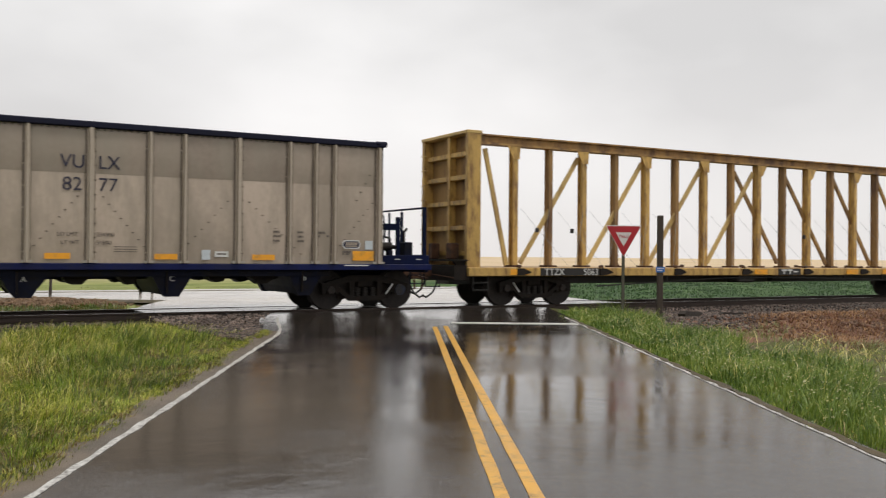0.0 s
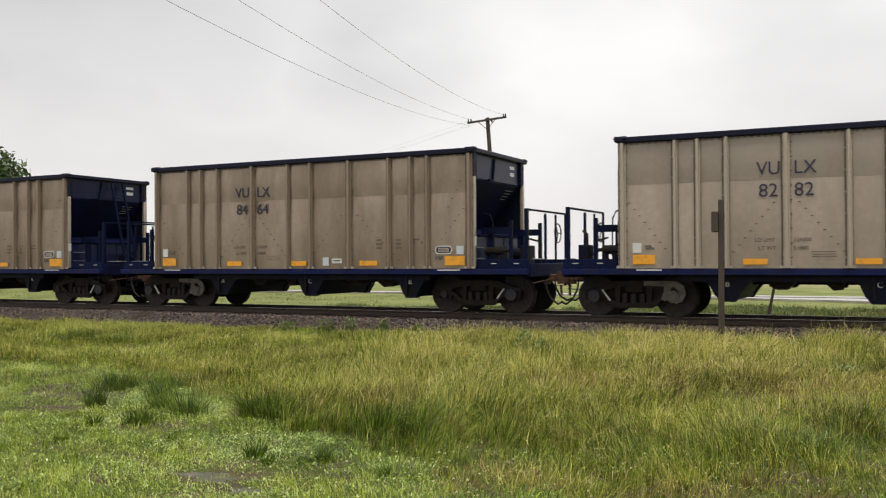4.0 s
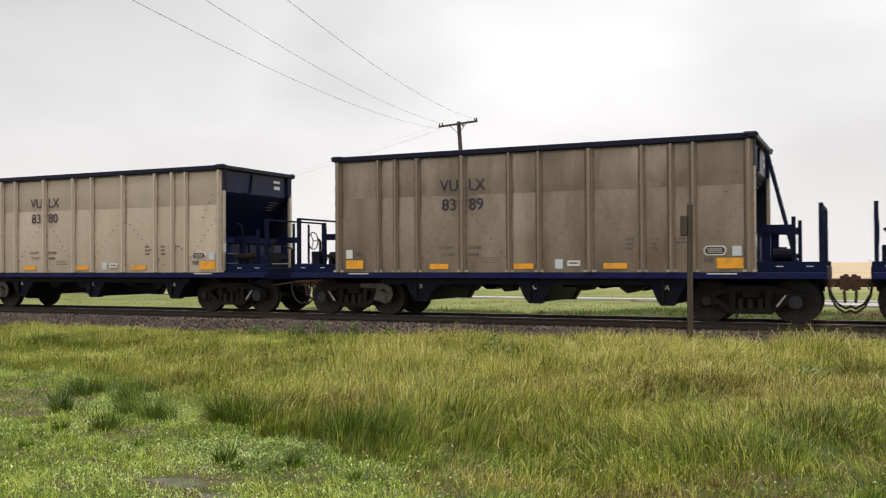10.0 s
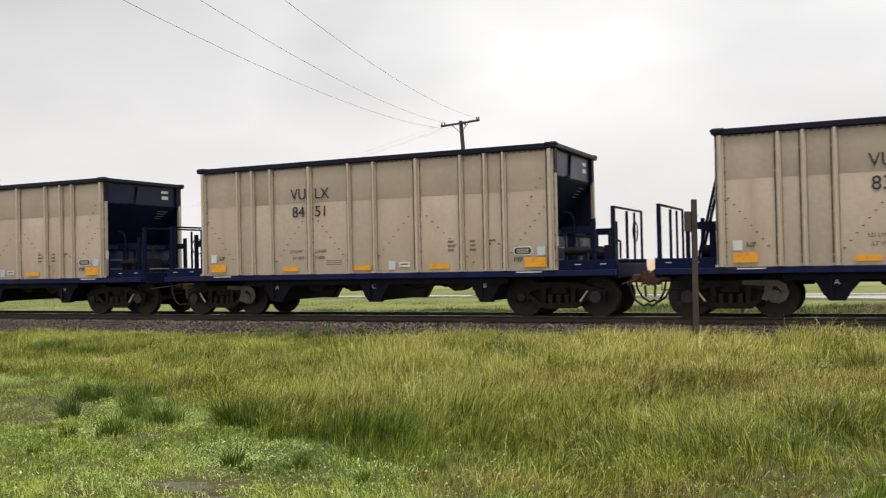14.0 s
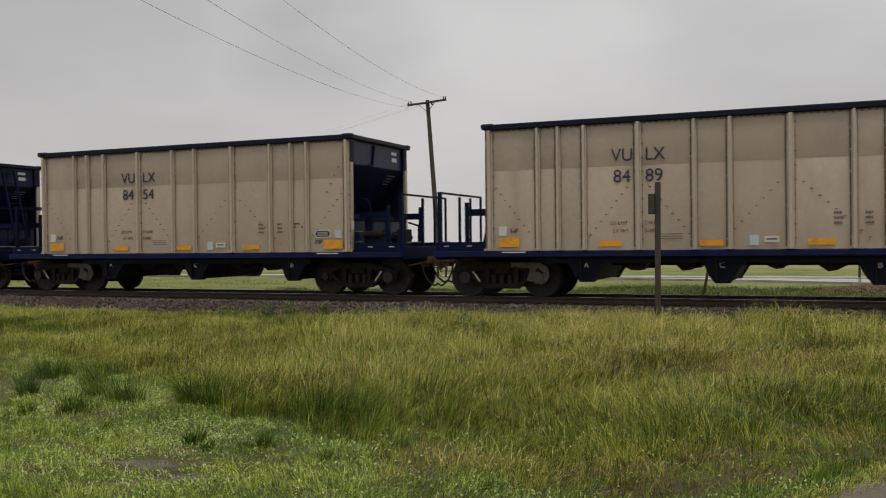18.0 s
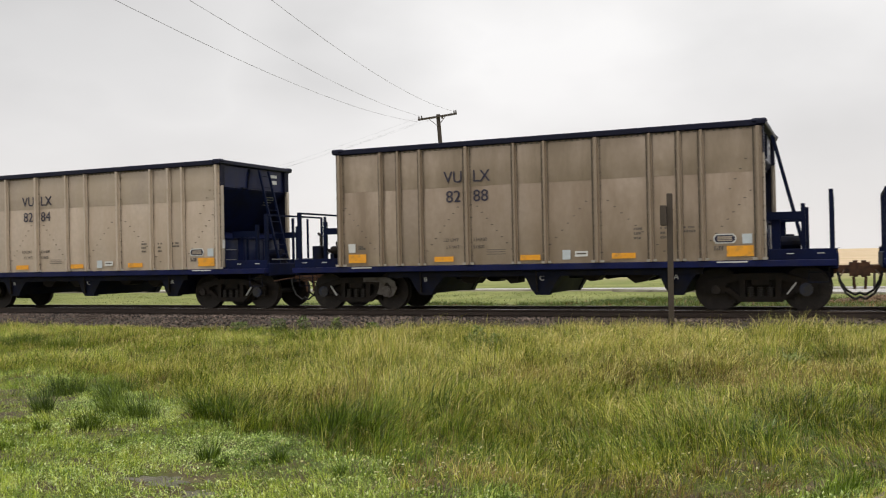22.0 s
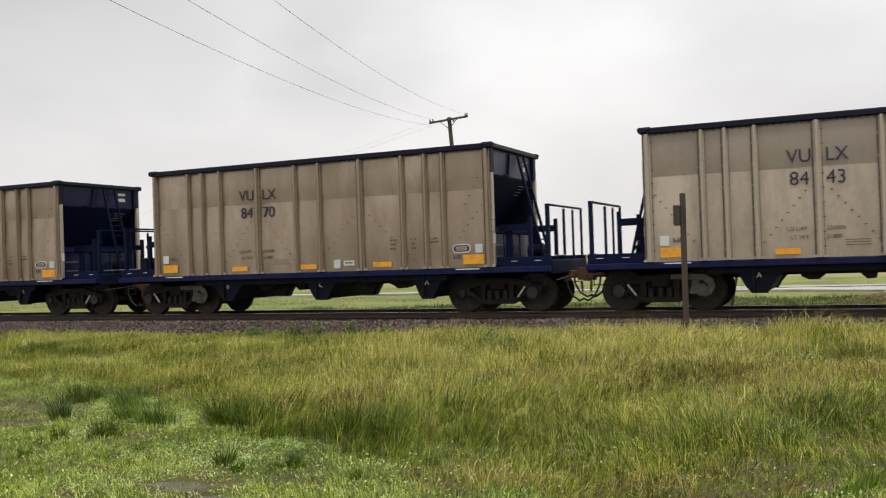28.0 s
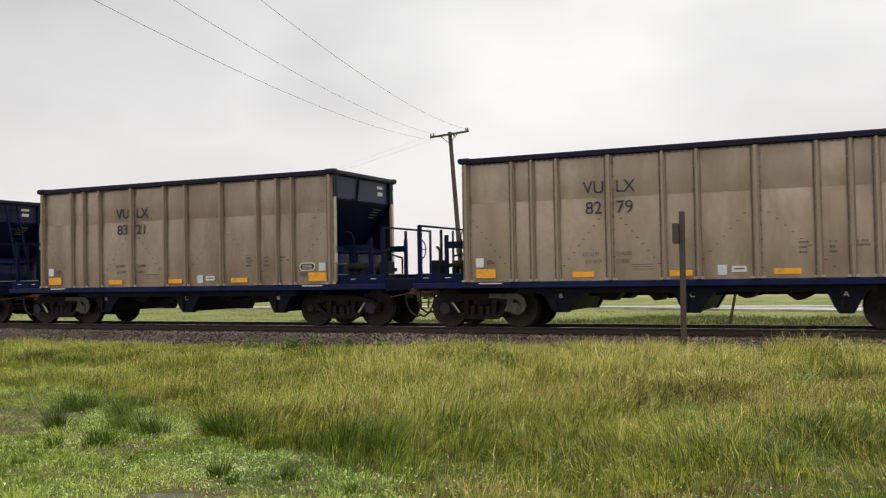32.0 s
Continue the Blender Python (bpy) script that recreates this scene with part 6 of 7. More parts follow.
    bm = bmesh.new()
    beam(bm, (e * 4.9, -0.38, 1.12), (e * 4.9, -0.38, 2.05), 0.06, 0.06, (1, 0, 0))
    part("stanchion", bm, M["navy_rail"], car)
    # cylinders of the brake gear on the platform
    bm = bmesh.new()
    rod(bm, (e * 5.15, 0.35, 1.42), (e * 5.55, 0.35, 1.42), 0.16, 14)
    rod(bm, (e * 5.55, 0.35, 1.42), (e * 5.68, 0.35, 1.42), 0.05, 8)
    box(bm, *X(5.2, 5.5), 0.22, 0.48, 1.12, 1.30)
    rod(bm, (e * 5.3, 0.75, 1.12), (e * 5.3, 0.75, 1.62), 0.10, 12)
    part("brake_cylinder", bm, M["navy_dark"], car, "grimy brake cylinder on the platform")
    # crossover beam with its posts
    for v in (-1.0, 0.95):
        bm = bmesh.new()
        box(bm, *X(4.9, 5.70), v - 0.04, v + 0.04, 1.90, 2.06)
        part("side_beam", bm, M["navy_rail"], car)
        bm = bmesh.new()
        box(bm, *X(5.62, 5.70), v - 0.045, v + 0.045, 1.12, 2.22)
        part("stanchion", bm, M["navy_rail"], car)
    # railing across the end
    for v, h, w in ((-1.36, 2.47, 0.085), (-0.12, 2.40, 0.055), (0.62, 2.40, 0.045), (1.36, 2.45, 0.05)):
        bm = bmesh.new()
        beam(bm, (e * 6.20, v, 1.18), (e * 6.20, v, h), w, w, (1, 0, 0))
        part("railing_post", bm, M["navy_rail"], car)
    bm = bmesh.new()
    beam(bm, (e * 6.20, -1.37, 2.45), (e * 6.20, 1.37, 2.45), 0.045, 0.045)
    part("top_rail", bm, M["navy_rail"], car)
    bm = bmesh.new()
    rod(bm, (e * 6.32, -1.3, 1.30), (e * 6.32, -0.5, 1.30), 0.012, 6)
    part("grab_iron", bm, M["galv"], car)
    # short steps at the corner
    for v in (-1.50, 1.50):
        bm = bmesh.new()
        for z in (0.62, 0.82):
            beam(bm, (e * 5.75, v, z), (e * 6.15, v, z), 0.03, 0.02)
        for u in (5.76, 6.14):
            beam(bm, (e * u, v, 0.6), (e * u, v, 1.06), 0.03, 0.015, (1, 0, 0))
        part("corner_step", bm, M["navy_dark"], car)
    if ladder_end:
        lad = bmesh.new()
        beam(lad, (e * 5.02, 0.05, 3.78), (e * 5.66, 0.05, 1.12), 0.06, 0.05, (0, 1, 0))
        ladder = part("ladder_stile", lad, M["navy_rail"], car)
        lad = bmesh.new()
        beam(lad, (e * 5.02, 0.50, 3.78), (e * 5.66, 0.50, 1.12), 0.06, 0.05, (0, 1, 0))
        part("ladder_stile", lad, M["navy_rail"], car)
        for k in range(8):
            t = 0.06 + k * 0.12
            u, z = 5.02 + 0.64 * t, 3.78 - 2.66 * t
            part("ladder_rung", rod(bmesh.new(), (e * u, 0.05, z), (e * u, 0.50, z), 0.014, 6), M["navy_rail"], ladder)
    else:
        bm = rod(bmesh.new(), (e * 5.0, -0.95, 1.50), (e * 5.50, -0.95, 1.50), 0.105, 14)
        rod(bm, (e * 5.50, -0.95, 1.50), (e * 5.62, -0.95, 1.50), 0.04, 8)
        part("air_tank", bm, M["iron"], car, "grimy air cylinder on the platform")
        for a in (5.22, 5.45):
            part("tank_bracket", boxes((*X(a - 0.05, a + 0.06), -1.04, -0.86, 1.12, 1.42)), M["navy_dark"], car)
        part("vent_pipe", tube(bmesh.new(), [(e * 5.25, -1.1, 1.60), (e * 5.24, -1.1, 2.20), (e * 5.16, -1.1, 2.36), (e * 5.0, -1.1, 2.40)], 0.016, 6), M["navy_dark"], car)
        # valves, pipes and a housing crowded behind the railing
        bm = boxes((*X(5.86, 6.10), -0.95, -0.55, 1.18, 1.62), bevel=0.02)
        part("valve_housing", bm, M["navy_dark"], car, "grimy brake valve housing")
        for pts, r in (([(5.95, -0.75, 1.62), (5.95, -0.75, 1.86), (6.05, -0.70, 1.95)], 0.035), ([(5.60, -0.60, 1.50), (5.80, -0.60, 1.45), (5.95, -0.60, 1.30)], 0.02), ([(5.98, 0.1, 1.18), (5.98, 0.1, 1.72), (5.70, 0.1, 1.80)], 0.025)):
            part("brake_pipe", tube(bmesh.new(), [(e * a, b, c) for a, b, c in pts], r, 7), M["iron"], car)
    bm = bmesh.new()
    for a, b in (((-0.35, 3.25), (-0.25, 3.78)), ((-0.35, 3.25), (-0.60, 3.25))):
        beam(bm, (e * 4.92, a[0], a[1]), (e * 4.92, b[0], b[1]), 0.03, 0.05, (1, 0, 0))
    part("end_brace", bm, M["navy_dark"], car)
    # faint stencils on the end: bars
    bm = boxes((*X(4.902, 4.906), 0.78, 1.08, 3.62, 3.70), (*X(4.902, 4.906), 0.80, 1.08, 3.44, 3.54))
    tagged(part("stencil", bm, M["white"], car, "small white stencil marks"), kind="stuff")
    bm = bmesh.new()
    slope = lambda z: 3.405 + (z - 1.25) / 1.95 * 1.48
    for k, z in enumerate((3.06, 2.99, 2.92, 2.85)):
        prism(bm, [(e * (slope(z) + 0.02), z), (e * (slope(z) + 0.045), z), (e * (slope(z + 0.016) + 0.045), z + 0.016), (e * (slope(z + 0.016) + 0.02), z + 0.016)], 0.70 + 0.03 * (k % 2), 1.12 - 0.04 * k)
    tagged(part("stencil", bm, M["galv"], car, "faded stencil lines on the slope"), kind="stuff")
    coupler(car, e, 6.70)


def make_hopper(ladder):
    """A hopper car; ladder is the direction of the end that carries the ladder."""
    car = thing("hopper_car", "weathered tan aluminium hopper car with navy frame", "railway car", "hopper cars of the train")
    for sgn in (-1, 1):
        y = sgn * 1.6
        bays = (-4.9,) + RIBS[1:-1] + (4.9,) if sgn < 0 else (-4.9, 4.9)
        for x0, x1 in zip(bays, bays[1:]):
            nx = max(3, round((x1 - x0) * 6))
            part("side_sheet", sheet(x0, x1, 1.08, 2.89, y, sgn, 3 + sgn, nx, 12, 0.008, 0.026), M["tan"], car)
            part("upper_side_sheet", sheet(x0, x1, 2.885, 3.82, y - sgn * 0.004, sgn, 9 + sgn, nx, 8, 0.008, 0.018), M["tan_upper"], car, "slightly darker upper side sheet")
        meshes = [mesh_of(rib_mesh(sgn, w), "rib", M["rib"]) for w in (False, True)]
        for me in meshes:
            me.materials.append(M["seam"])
            me.materials.append(M["pale_clip"])
        for k, u in enumerate(RIBS):
            r = new("rib", meshes[1 if k in (0, 4, 7, 11) else 0])
            r.parent = car
            r.matrix_basis = pose(u, y, 0)
        part("top_chord", boxes((-4.97, 4.97, y - 0.075, y + 0.075, 3.80, 3.93), bevel=0.02), M["chord"], car, "dark navy top chord")
        # row of bolt heads under the top chord
        bm = bmesh.new()
        for k in range(74):
            u = -4.8 + k * 0.1315
            box(bm, u - 0.026, u + 0.026, y - 0.009, y + 0.009, 3.762, 3.788)
        tagged(part("seam_bolting", bm, M["bolt"], car), kind="stuff")
        bm = boxes((-6.28, 6.28, min(sgn * 1.42, sgn * 1.615), max(sgn * 1.42, sgn * 1.615), 0.94, 1.075), bevel=0.012)
        part("side_sill", bm, M["navy"], car, "navy blue side sill")
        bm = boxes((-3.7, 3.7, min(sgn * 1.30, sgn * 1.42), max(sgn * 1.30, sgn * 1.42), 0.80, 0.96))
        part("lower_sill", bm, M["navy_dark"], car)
        # slanting rows of bolts where the hopper sheets meet the side
        for rows in (((-1.75, 2.42), (-2.55, 1.42), 8), ((-1.27, 2.42), (-0.45, 1.42), 8), ((1.28, 2.42), (0.45, 1.5), 7), ((1.76, 2.42), (2.95, 1.30), 9), ((4.70, 2.50), (3.9, 1.50), 8), ((-4.72, 2.50), (-3.95, 1.50), 8), ((4.62, 3.15), (4.3, 2.55), 4)):
            (u0, z0), (u1, z1), n = rows
            bm = bmesh.new()
            for k in range(n):
                t = k / (n - 1)
                cu, cz = u0 + (u1 - u0) * t, z0 + (z1 - z0) * t
                box(bm, cu - 0.024, cu + 0.024, y - 0.008, y + 0.008, cz - 0.010, cz + 0.010)
            tagged(part("seam_bolting", bm, M["bolt"], car), kind="stuff")
    # films and stencils on the side that shows
    for x0, x1, z0, z1, mat, nm in ((-4.65, -4.17, 1.17, 1.375, "orange", "reflector"), (-2.36, -1.88, 1.16, 1.28, "orange", "reflector"), (-0.25, 0.22, 1.16, 1.28, "orange", "reflector"),
                                    (1.83, 2.34, 1.16, 1.28, "orange", "reflector"), (4.21, 4.74, 1.16, 1.38, "orange", "reflector"),
                                    (-4.65, -4.46, 1.42, 1.63, "white", "placard"), (0.73, 0.91, 1.16, 1.37, "pale_blue", "placard"), (1.01, 1.30, 1.22, 1.34, "white", "placard"),
                                    (4.52, 4.71, 1.42, 1.62, "pale_blue", "placard")):
        part(nm, plate(x0, x1, z0, z1, -1.612), M[mat], car, "orange reflective plate" if mat == "orange" else "small pale placard")
    part("placard_print", boxes((1.05, 1.26, -1.6205, -1.6185, 1.27, 1.30)), M["faint_ink"], car)
    bm = bmesh.new()
    prism(bm, [(3.95, 1.49), (3.95, 1.57), (4.00, 1.63), (4.35, 1.63), (4.40, 1.57), (4.40, 1.49), (4.35, 1.43), (4.00, 1.43)], -1.614, -1.607)
    h1 = part("route_frame", bm, M["white"], car, "white-edged plate with rounded ends")
    bm = bmesh.new()
    prism(bm, [(3.975, 1.50), (3.975, 1.56), (4.02, 1.605), (4.33, 1.605), (4.375, 1.56), (4.375, 1.50), (4.33, 1.455), (4.02, 1.455)], -1.617, -1.6145)
    part("plate_face", bm, M["ink"], h1)
    part("plate_print", boxes((4.03, 4.32, -1.6195, -1.6175, 1.548, 1.578), (4.03, 4.32, -1.6195, -1.6175, 1.514, 1.538), (4.03, 4.32, -1.6195, -1.6175, 1.480, 1.504)), M["tan"], h1)
    part("sill_stripe", boxes((4.01, 4.61, -1.6195, -1.616, 1.035, 1.06)), M["white"], car, "white reflective strip")
    part("sill_stripe", boxes((-4.58, -4.02, -1.6195, -1.616, 1.035, 1.06)), M["white"], car, "white reflective strip")
    rows = []
    for x0, x1, zs in ((2.31, 2.48, (1.80, 1.70, 1.60)), (2.87, 3.03, (1.80, 1.70, 1.60)), (3.36, 3.60, (1.80, 1.72)), (-1.05, -0.6, (1.42, 1.37, 1.32)), (-4.38, -4.2, (1.57, 1.52)), (3.96, 4.17, (1.37, 1.325))):
        for z in zs:
            if x1 - x0 > 0.44:
                rows.append((x0, x1, -1.6095, -1.6065, z - 0.012, z))
                continue
            # one small bar for each unreadable character
            q = x0
            while q < x1 - 0.02:
                w = random.choice((0.03, 0.038, 0.045))
                if random.random() > 0.14:
                    rows.append((q, q + w, -1.6095, -1.6065, z - 0.035, z + 0.012))
                q += w + 0.014
    tagged(part("stencil", boxes(*rows), M["faint_ink"], car, "rows of small faded stencil marks"), kind="stuff")
    for txt, u, z in (("LD LMT", -2.13, 1.62), ("LT WT", -2.06, 1.455), ("234300", -1.39, 1.62), ("51800", -1.39, 1.455)):
        tagged(letters(txt, 0.115, M["faint_ink"], "stencil_lettering", car, pose(u, -1.604, z, 90, 0, 0), 0.002), kind="stuff")
    # hopper chutes below
    chutes = (("A", [(-3.36, 1.0), (-3.08, 0.72), (-2.98, 0.52), (-2.86, 0.38), (-2.56, 0.38), (-2.46, 0.55), (-2.30, 0.74), (-2.02, 1.0)]),
              ("C", [(-0.44, 1.0), (-0.20, 0.74), (-0.10, 0.52), (0.02, 0.37), (0.32, 0.37), (0.40, 0.50), (0.55, 0.74), (0.80, 1.0)]),
              ("B", [(2.60, 1.0), (2.82, 0.72), (2.90, 0.52), (3.00, 0.36), (3.28, 0.36), (3.36, 0.52), (3.48, 0.72), (3.74, 1.0)]))
    for ch, pts in chutes:
        if ladder > 0:
            ch = {"A": "B", "B": "A"}.get(ch, ch)
        x = sum(p[0] for p in pts) / len(pts)
        mid = [(x + (a - x) * 0.9, z + 0.03) for a, z in pts]
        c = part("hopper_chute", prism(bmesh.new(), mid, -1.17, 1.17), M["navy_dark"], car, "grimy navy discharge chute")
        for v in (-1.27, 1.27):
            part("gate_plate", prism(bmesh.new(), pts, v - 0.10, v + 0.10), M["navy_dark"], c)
        bm = bmesh.new()
        beam(bm, (pts[1][0] + 0.25, -1.385, 0.92), (pts[2][0] + 0.16, -1.385, 0.44), 0.03, 0.10, (0, 1, 0))
        part("gate_rib", bm, M["iron"], c)
        letters(ch, 0.16, M["white"], "stencil_letter", c, pose(x - 0.06, -1.375, 0.70, 90, 0, 0))
    for pts in ([(-1.98, 0.98), (-1.92, 0.70), (-1.78, 0.63), (-1.58, 0.63), (-1.45, 0.76), (-1.2, 0.98)], [(-0.95, 0.98), (-0.84, 0.76), (-0.69, 0.62), (-0.52, 0.64), (-0.45, 0.98)],
                [(0.95, 0.98), (1.05, 0.72), (1.2, 0.66), (1.35, 0.68), (1.6, 0.98)], [(1.95, 0.98), (2.04, 0.72), (2.2, 0.61), (2.36, 0.64), (2.6, 0.76), (2.62, 0.98)]):
        part("gate_actuator", prism(bmesh.new(), pts, -1.05, -0.55), M["iron"], car)
        part("gate_actuator", prism(bmesh.new(), pts, 0.55, 1.05), M["iron"], car)
    part("centre_sill", boxes((-3.6, 3.6, -0.3, 0.3, 0.72, 1.0)), M["navy_dark"], car)
    part("floor_pan", boxes((-4.8, 4.8, -1.56, 1.56, 1.075, 1.10)), M["navy_dark"], car)
    # rims inside the open top
    part("top_sill_plate", boxes((-4.85, 4.85, -1.56, -1.50, 3.70, 3.82), (-4.85, 4.85, 1.50, 1.56, 3.70, 3.82)), M["navy_dark"], car)
    for e in (-1, 1):
        hopper_end(car, e, e == ladder)
    bm = bmesh.new()
    hub = Vector((-ladder * 6.14, 0.95, 1.95))
    ring = [hub + Vector((0, 0.24 * math.cos(math.tau * k / 20), 0.24 * math.sin(math.tau * k / 20))) for k in range(20)]
    for a, b in zip(ring, ring[1:] + ring[:1]):
        rod(bm, a, b, 0.016, 5)
    for k in (0, 7, 14):
        rod(bm, hub, ring[k], 0.014, 5)
    part("hand_brake_wheel", bm, M["navy_dark"], car)
    truck(car, -4.80, True)
    truck(car, 4.80, False)
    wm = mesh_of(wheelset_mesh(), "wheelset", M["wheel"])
    for u in (-5.69, -3.91, 3.91, 5.69):
        w = new("wheelset", wm)
        w.parent = car
        w.matrix_basis = pose(u, 0, 0.4575)
        if abs(u) > 5:
            for sgn in (-1, 1):
                bm = rod(bmesh.new(), (0, sgn * 1.06, 0), (0, sgn * 1.12, 0), 0.135, 16)
                for k in range(3):
                    a = math.tau * k / 3
                    rod(bm, (0.07 * math.cos(a), sgn * 1.11, 0.07 * math.sin(a)), (0.07 * math.cos(a), sgn * 1.135, 0.07 * math.sin(a)), 0.018, 6)
                part("hub_cap", bm, M["hub_blue"], w, "faded blue bearing cap")
    return car


def centre_beam_car():
    """An empty lumber car: a deck, two bulkheads and a truss along its middle."""
    car = thing("centre_beam_car", "empty rust-streaked yellow centre-beam lumber car", "railway car")
    H = 11.02
    for sgn in (-1, 1):
        y0, y1 = sorted((sgn * 1.22, sgn * 1.36))
        part("side_sill", boxes((-H, H, y0, y1, 0.78, 1.0), bevel=0.015), M["yellow"], car, "yellow side sill, chipped")
        for k in range(8):
            x = -9.6 + k * 2.7
            part("sill_pocket", prism(bmesh.new(), [(x, 0.80), (x + 0.22, 0.80), (x + 0.46, 0.88), (x + 0.22, 0.98), (x, 0.98)], sgn * 1.356, sgn * 1.40), M["iron"], car, "dark tie-down winch bracket")
            part("winch", rod(bmesh.new(), (x + 0.1, sgn * 1.24, 1.03), (x + 0.1, sgn * 1.36, 1.03), 0.045, 8), M["rust"], car, "rusty tie-down winch drum")
    part("deck", boxes((-H, H, -1.22, 1.22, 0.92, 1.0)), M["yellow_rust"], car, "rusty deck plates")
    part("centre_sill", boxes((-H, H, -0.32, 0.32, 0.55, 0.92)), M["black_paint"], car)
    # bulkheads
    for e in (-1, 1):
        bm = bmesh.new()
        X = lambda a, b: sorted((e * a, e * b))
        box(bm, *X(10.66, 10.74), -1.2, 1.2, 1.0, 4.42)
        bh = part("bulkhead", bm, M["yellow_rust"], car, "ribbed end bulkhead, rust-streaked")
        for v in (-1.18, 1.18):
            part("bulkhead_post", boxes((*X(10.62, 11.02), v - 0.07, v + 0.07, 0.80, 4.46), bevel=0.015), M["yellow"], bh)
        for z in (1.30, 1.95, 2.60, 3.25, 3.85):
            part("bulkhead_rib", boxes((*X(10.74, 10.92), -1.11, 1.11, z, z + 0.12), bevel=0.01), M["yellow"], bh)
        for v in (-0.12,):
            part("bulkhead_rib", boxes((*X(10.74, 10.95), v - 0.06, v + 0.06, 1.0, 4.4), bevel=0.01), M["yellow"], bh)
        part("bulkhead_cap", boxes((*X(10.60, 11.04), -1.26, 1.26, 4.40, 4.48), bevel=0.01), M["pale_yellow"], bh)
        for k in range(8):
            part("ladder_rung", rod(bmesh.new(), (e * 11.06, 0.85, 1.2 + 0.4 * k), (e * 11.06, 1.2, 1.2 + 0.4 * k), 0.014, 6), M["yellow"], bh)
        part("end_sill", boxes((*X(10.95, 11.40), -1.25, 1.25, 0.66, 1.06), bevel=0.02), M["iron"], car)
        part("end_walkway", boxes((*X(11.02, 11.42), -1.3, 1.3, 1.16, 1.20)), M["iron"], car, "grimy end walkway")
        for v in (-1.15, 1.15):
            part("walkway_bracket", prism(bmesh.new(), [(e * 11.03, 1.16), (e * 11.38, 1.16), (e * 11.03, 0.72)], v - 0.04, v + 0.04), M["iron"], car)
            sp = bmesh.new()
            for u in (10.42, 10.86):
                beam(sp, (e * u, v * 1.12, 0.42), (e * u, v * 1.12, 0.80), 0.03, 0.02, (1, 0, 0))
            for z in (0.43, 0.62):
                beam(sp, (e * 10.42, v * 1.12, z), (e * 10.86, v * 1.12, z), 0.03, 0.03)
            part("sill_step", sp, M["black_paint"], car)
        for v, w in ((-0.75, 0.30), (0.3, 0.22)):
            part("end_gear", boxes((*X(10.95, 11.2), v, v + w, 1.2, 1.62), bevel=0.03), M["rust"], bh, "rusty brake gear housing")
        coupler(car, e, 11.8)
        bm = bmesh.new()
        rod(bm, (e * 11.3, -1.1, 1.05), (e * 11.3, 1.1, 1.05), 0.02, 6)
        part("grab_iron", bm, M["yellow"], car)
    # truss
    part("top_chord", boxes((-10.66, 10.66, -0.16, 0.16, 4.30, 4.36), (-10.66, 10.66, -0.05, 0.05, 4.36, 4.56), (-10.66, 10.66, -0.14, 0.14, 4.54, 4.58)), M["yellow_rust"], car, "brownish yellow top chord")
    us = [0.588 + 1.177 * k for k in range(8)]
    posts = sorted([-u for u in us] + us)
    for k, u in enumerate(posts):
        m = "yellow_rust" if k % 2 else "yellow"
        w = 0.058 if k % 2 else 0.075
        bm = boxes((u - w, u + w, -0.12, -0.10, 1.0, 4.30), (u - w, u + w, 0.10, 0.12, 1.0, 4.30), (u - 0.02, u + 0.02, -0.10, 0.10, 1.0, 4.30))
        p = part("truss_post", bm, M[m], car, "rust-streaked truss post" if k % 2 else "")
        bm = bmesh.new()
        prism(bm, [(u - 0.30, 4.30), (u - 0.10, 3.95), (u + 0.10, 3.95), (u + 0.12, 4.30)] if u < 0 else [(u - 0.12, 4.30), (u - 0.10, 3.95), (u + 0.10, 3.95), (u + 0.30, 4.30)], -0.155, -0.142)
        if k % 2 == 0:
            part("gusset", bm, M["yellow"], p)
        else:
            bm.free()
        part("post_foot", boxes((u - 0.16, u + 0.16, -0.2, 0.2, 1.0, 1.05)), M["rust"], p)
    pairs = [((-9.76, 4.2), (-9.05, 1.05)), ((-6.64, 4.1), (-8.6, 1.1)), ((-4.27, 4.1), (-6.3, 1.1)), ((-1.87, 4.1), (-4.0, 1.1)), ((0.40, 4.05), (-1.6, 1.15))]
    for (a, za), (b, zb) in pairs:
        for s in (1, -1):
            bm = bmesh.new()
            y = 0.0 if s > 0 else 0.05
            beam(bm, (s * a, y, za), (s * b, y, zb), 0.12, 0.07, (0, 1, 0))
            part("diagonal_brace", bm, M["pale_yellow"] if s > 0 else M["yellow_rust"], car)
    # slack tie-down cables
    for k in range(0, 15):
        u = posts[k] + 0.12
        for a, b in (((u, 2.6), (u + 0.95, 1.05)), ((u + 0.95, 2.6), (u, 1.05))):
            bm = rod(bmesh.new(), (a[0], -0.2, a[1]), (b[0], -1.1, b[1]), 0.004, 5)
            part("tie_cable", bm, M["galv"], car)
        if k in (0, 1, 9):
            bm = boxes((u + 0.28, u + 0.36, -0.55, -0.48, 1.95, 2.07))
            part("cable_hook", bm, M["black_paint"], car)
    # lettering on the sill
    part("letter_board", boxes((-8.85, -6.75, -1.367, -1.361, 0.79, 0.99)), M["black_paint"], car)
    letters("TTZX", 0.25, M["white"], "sill_lettering", car, pose(-8.72, -1.370, 0.805, 90, 0, 0))
    letters("5063", 0.25, M["white"], "sill_lettering", car, pose(-7.45, -1.370, 0.805, 90, 0, 0))
    part("letter_board", boxes((0.05, 1.05, -1.367, -1.361, 0.79, 0.99)), M["black_paint"], car)
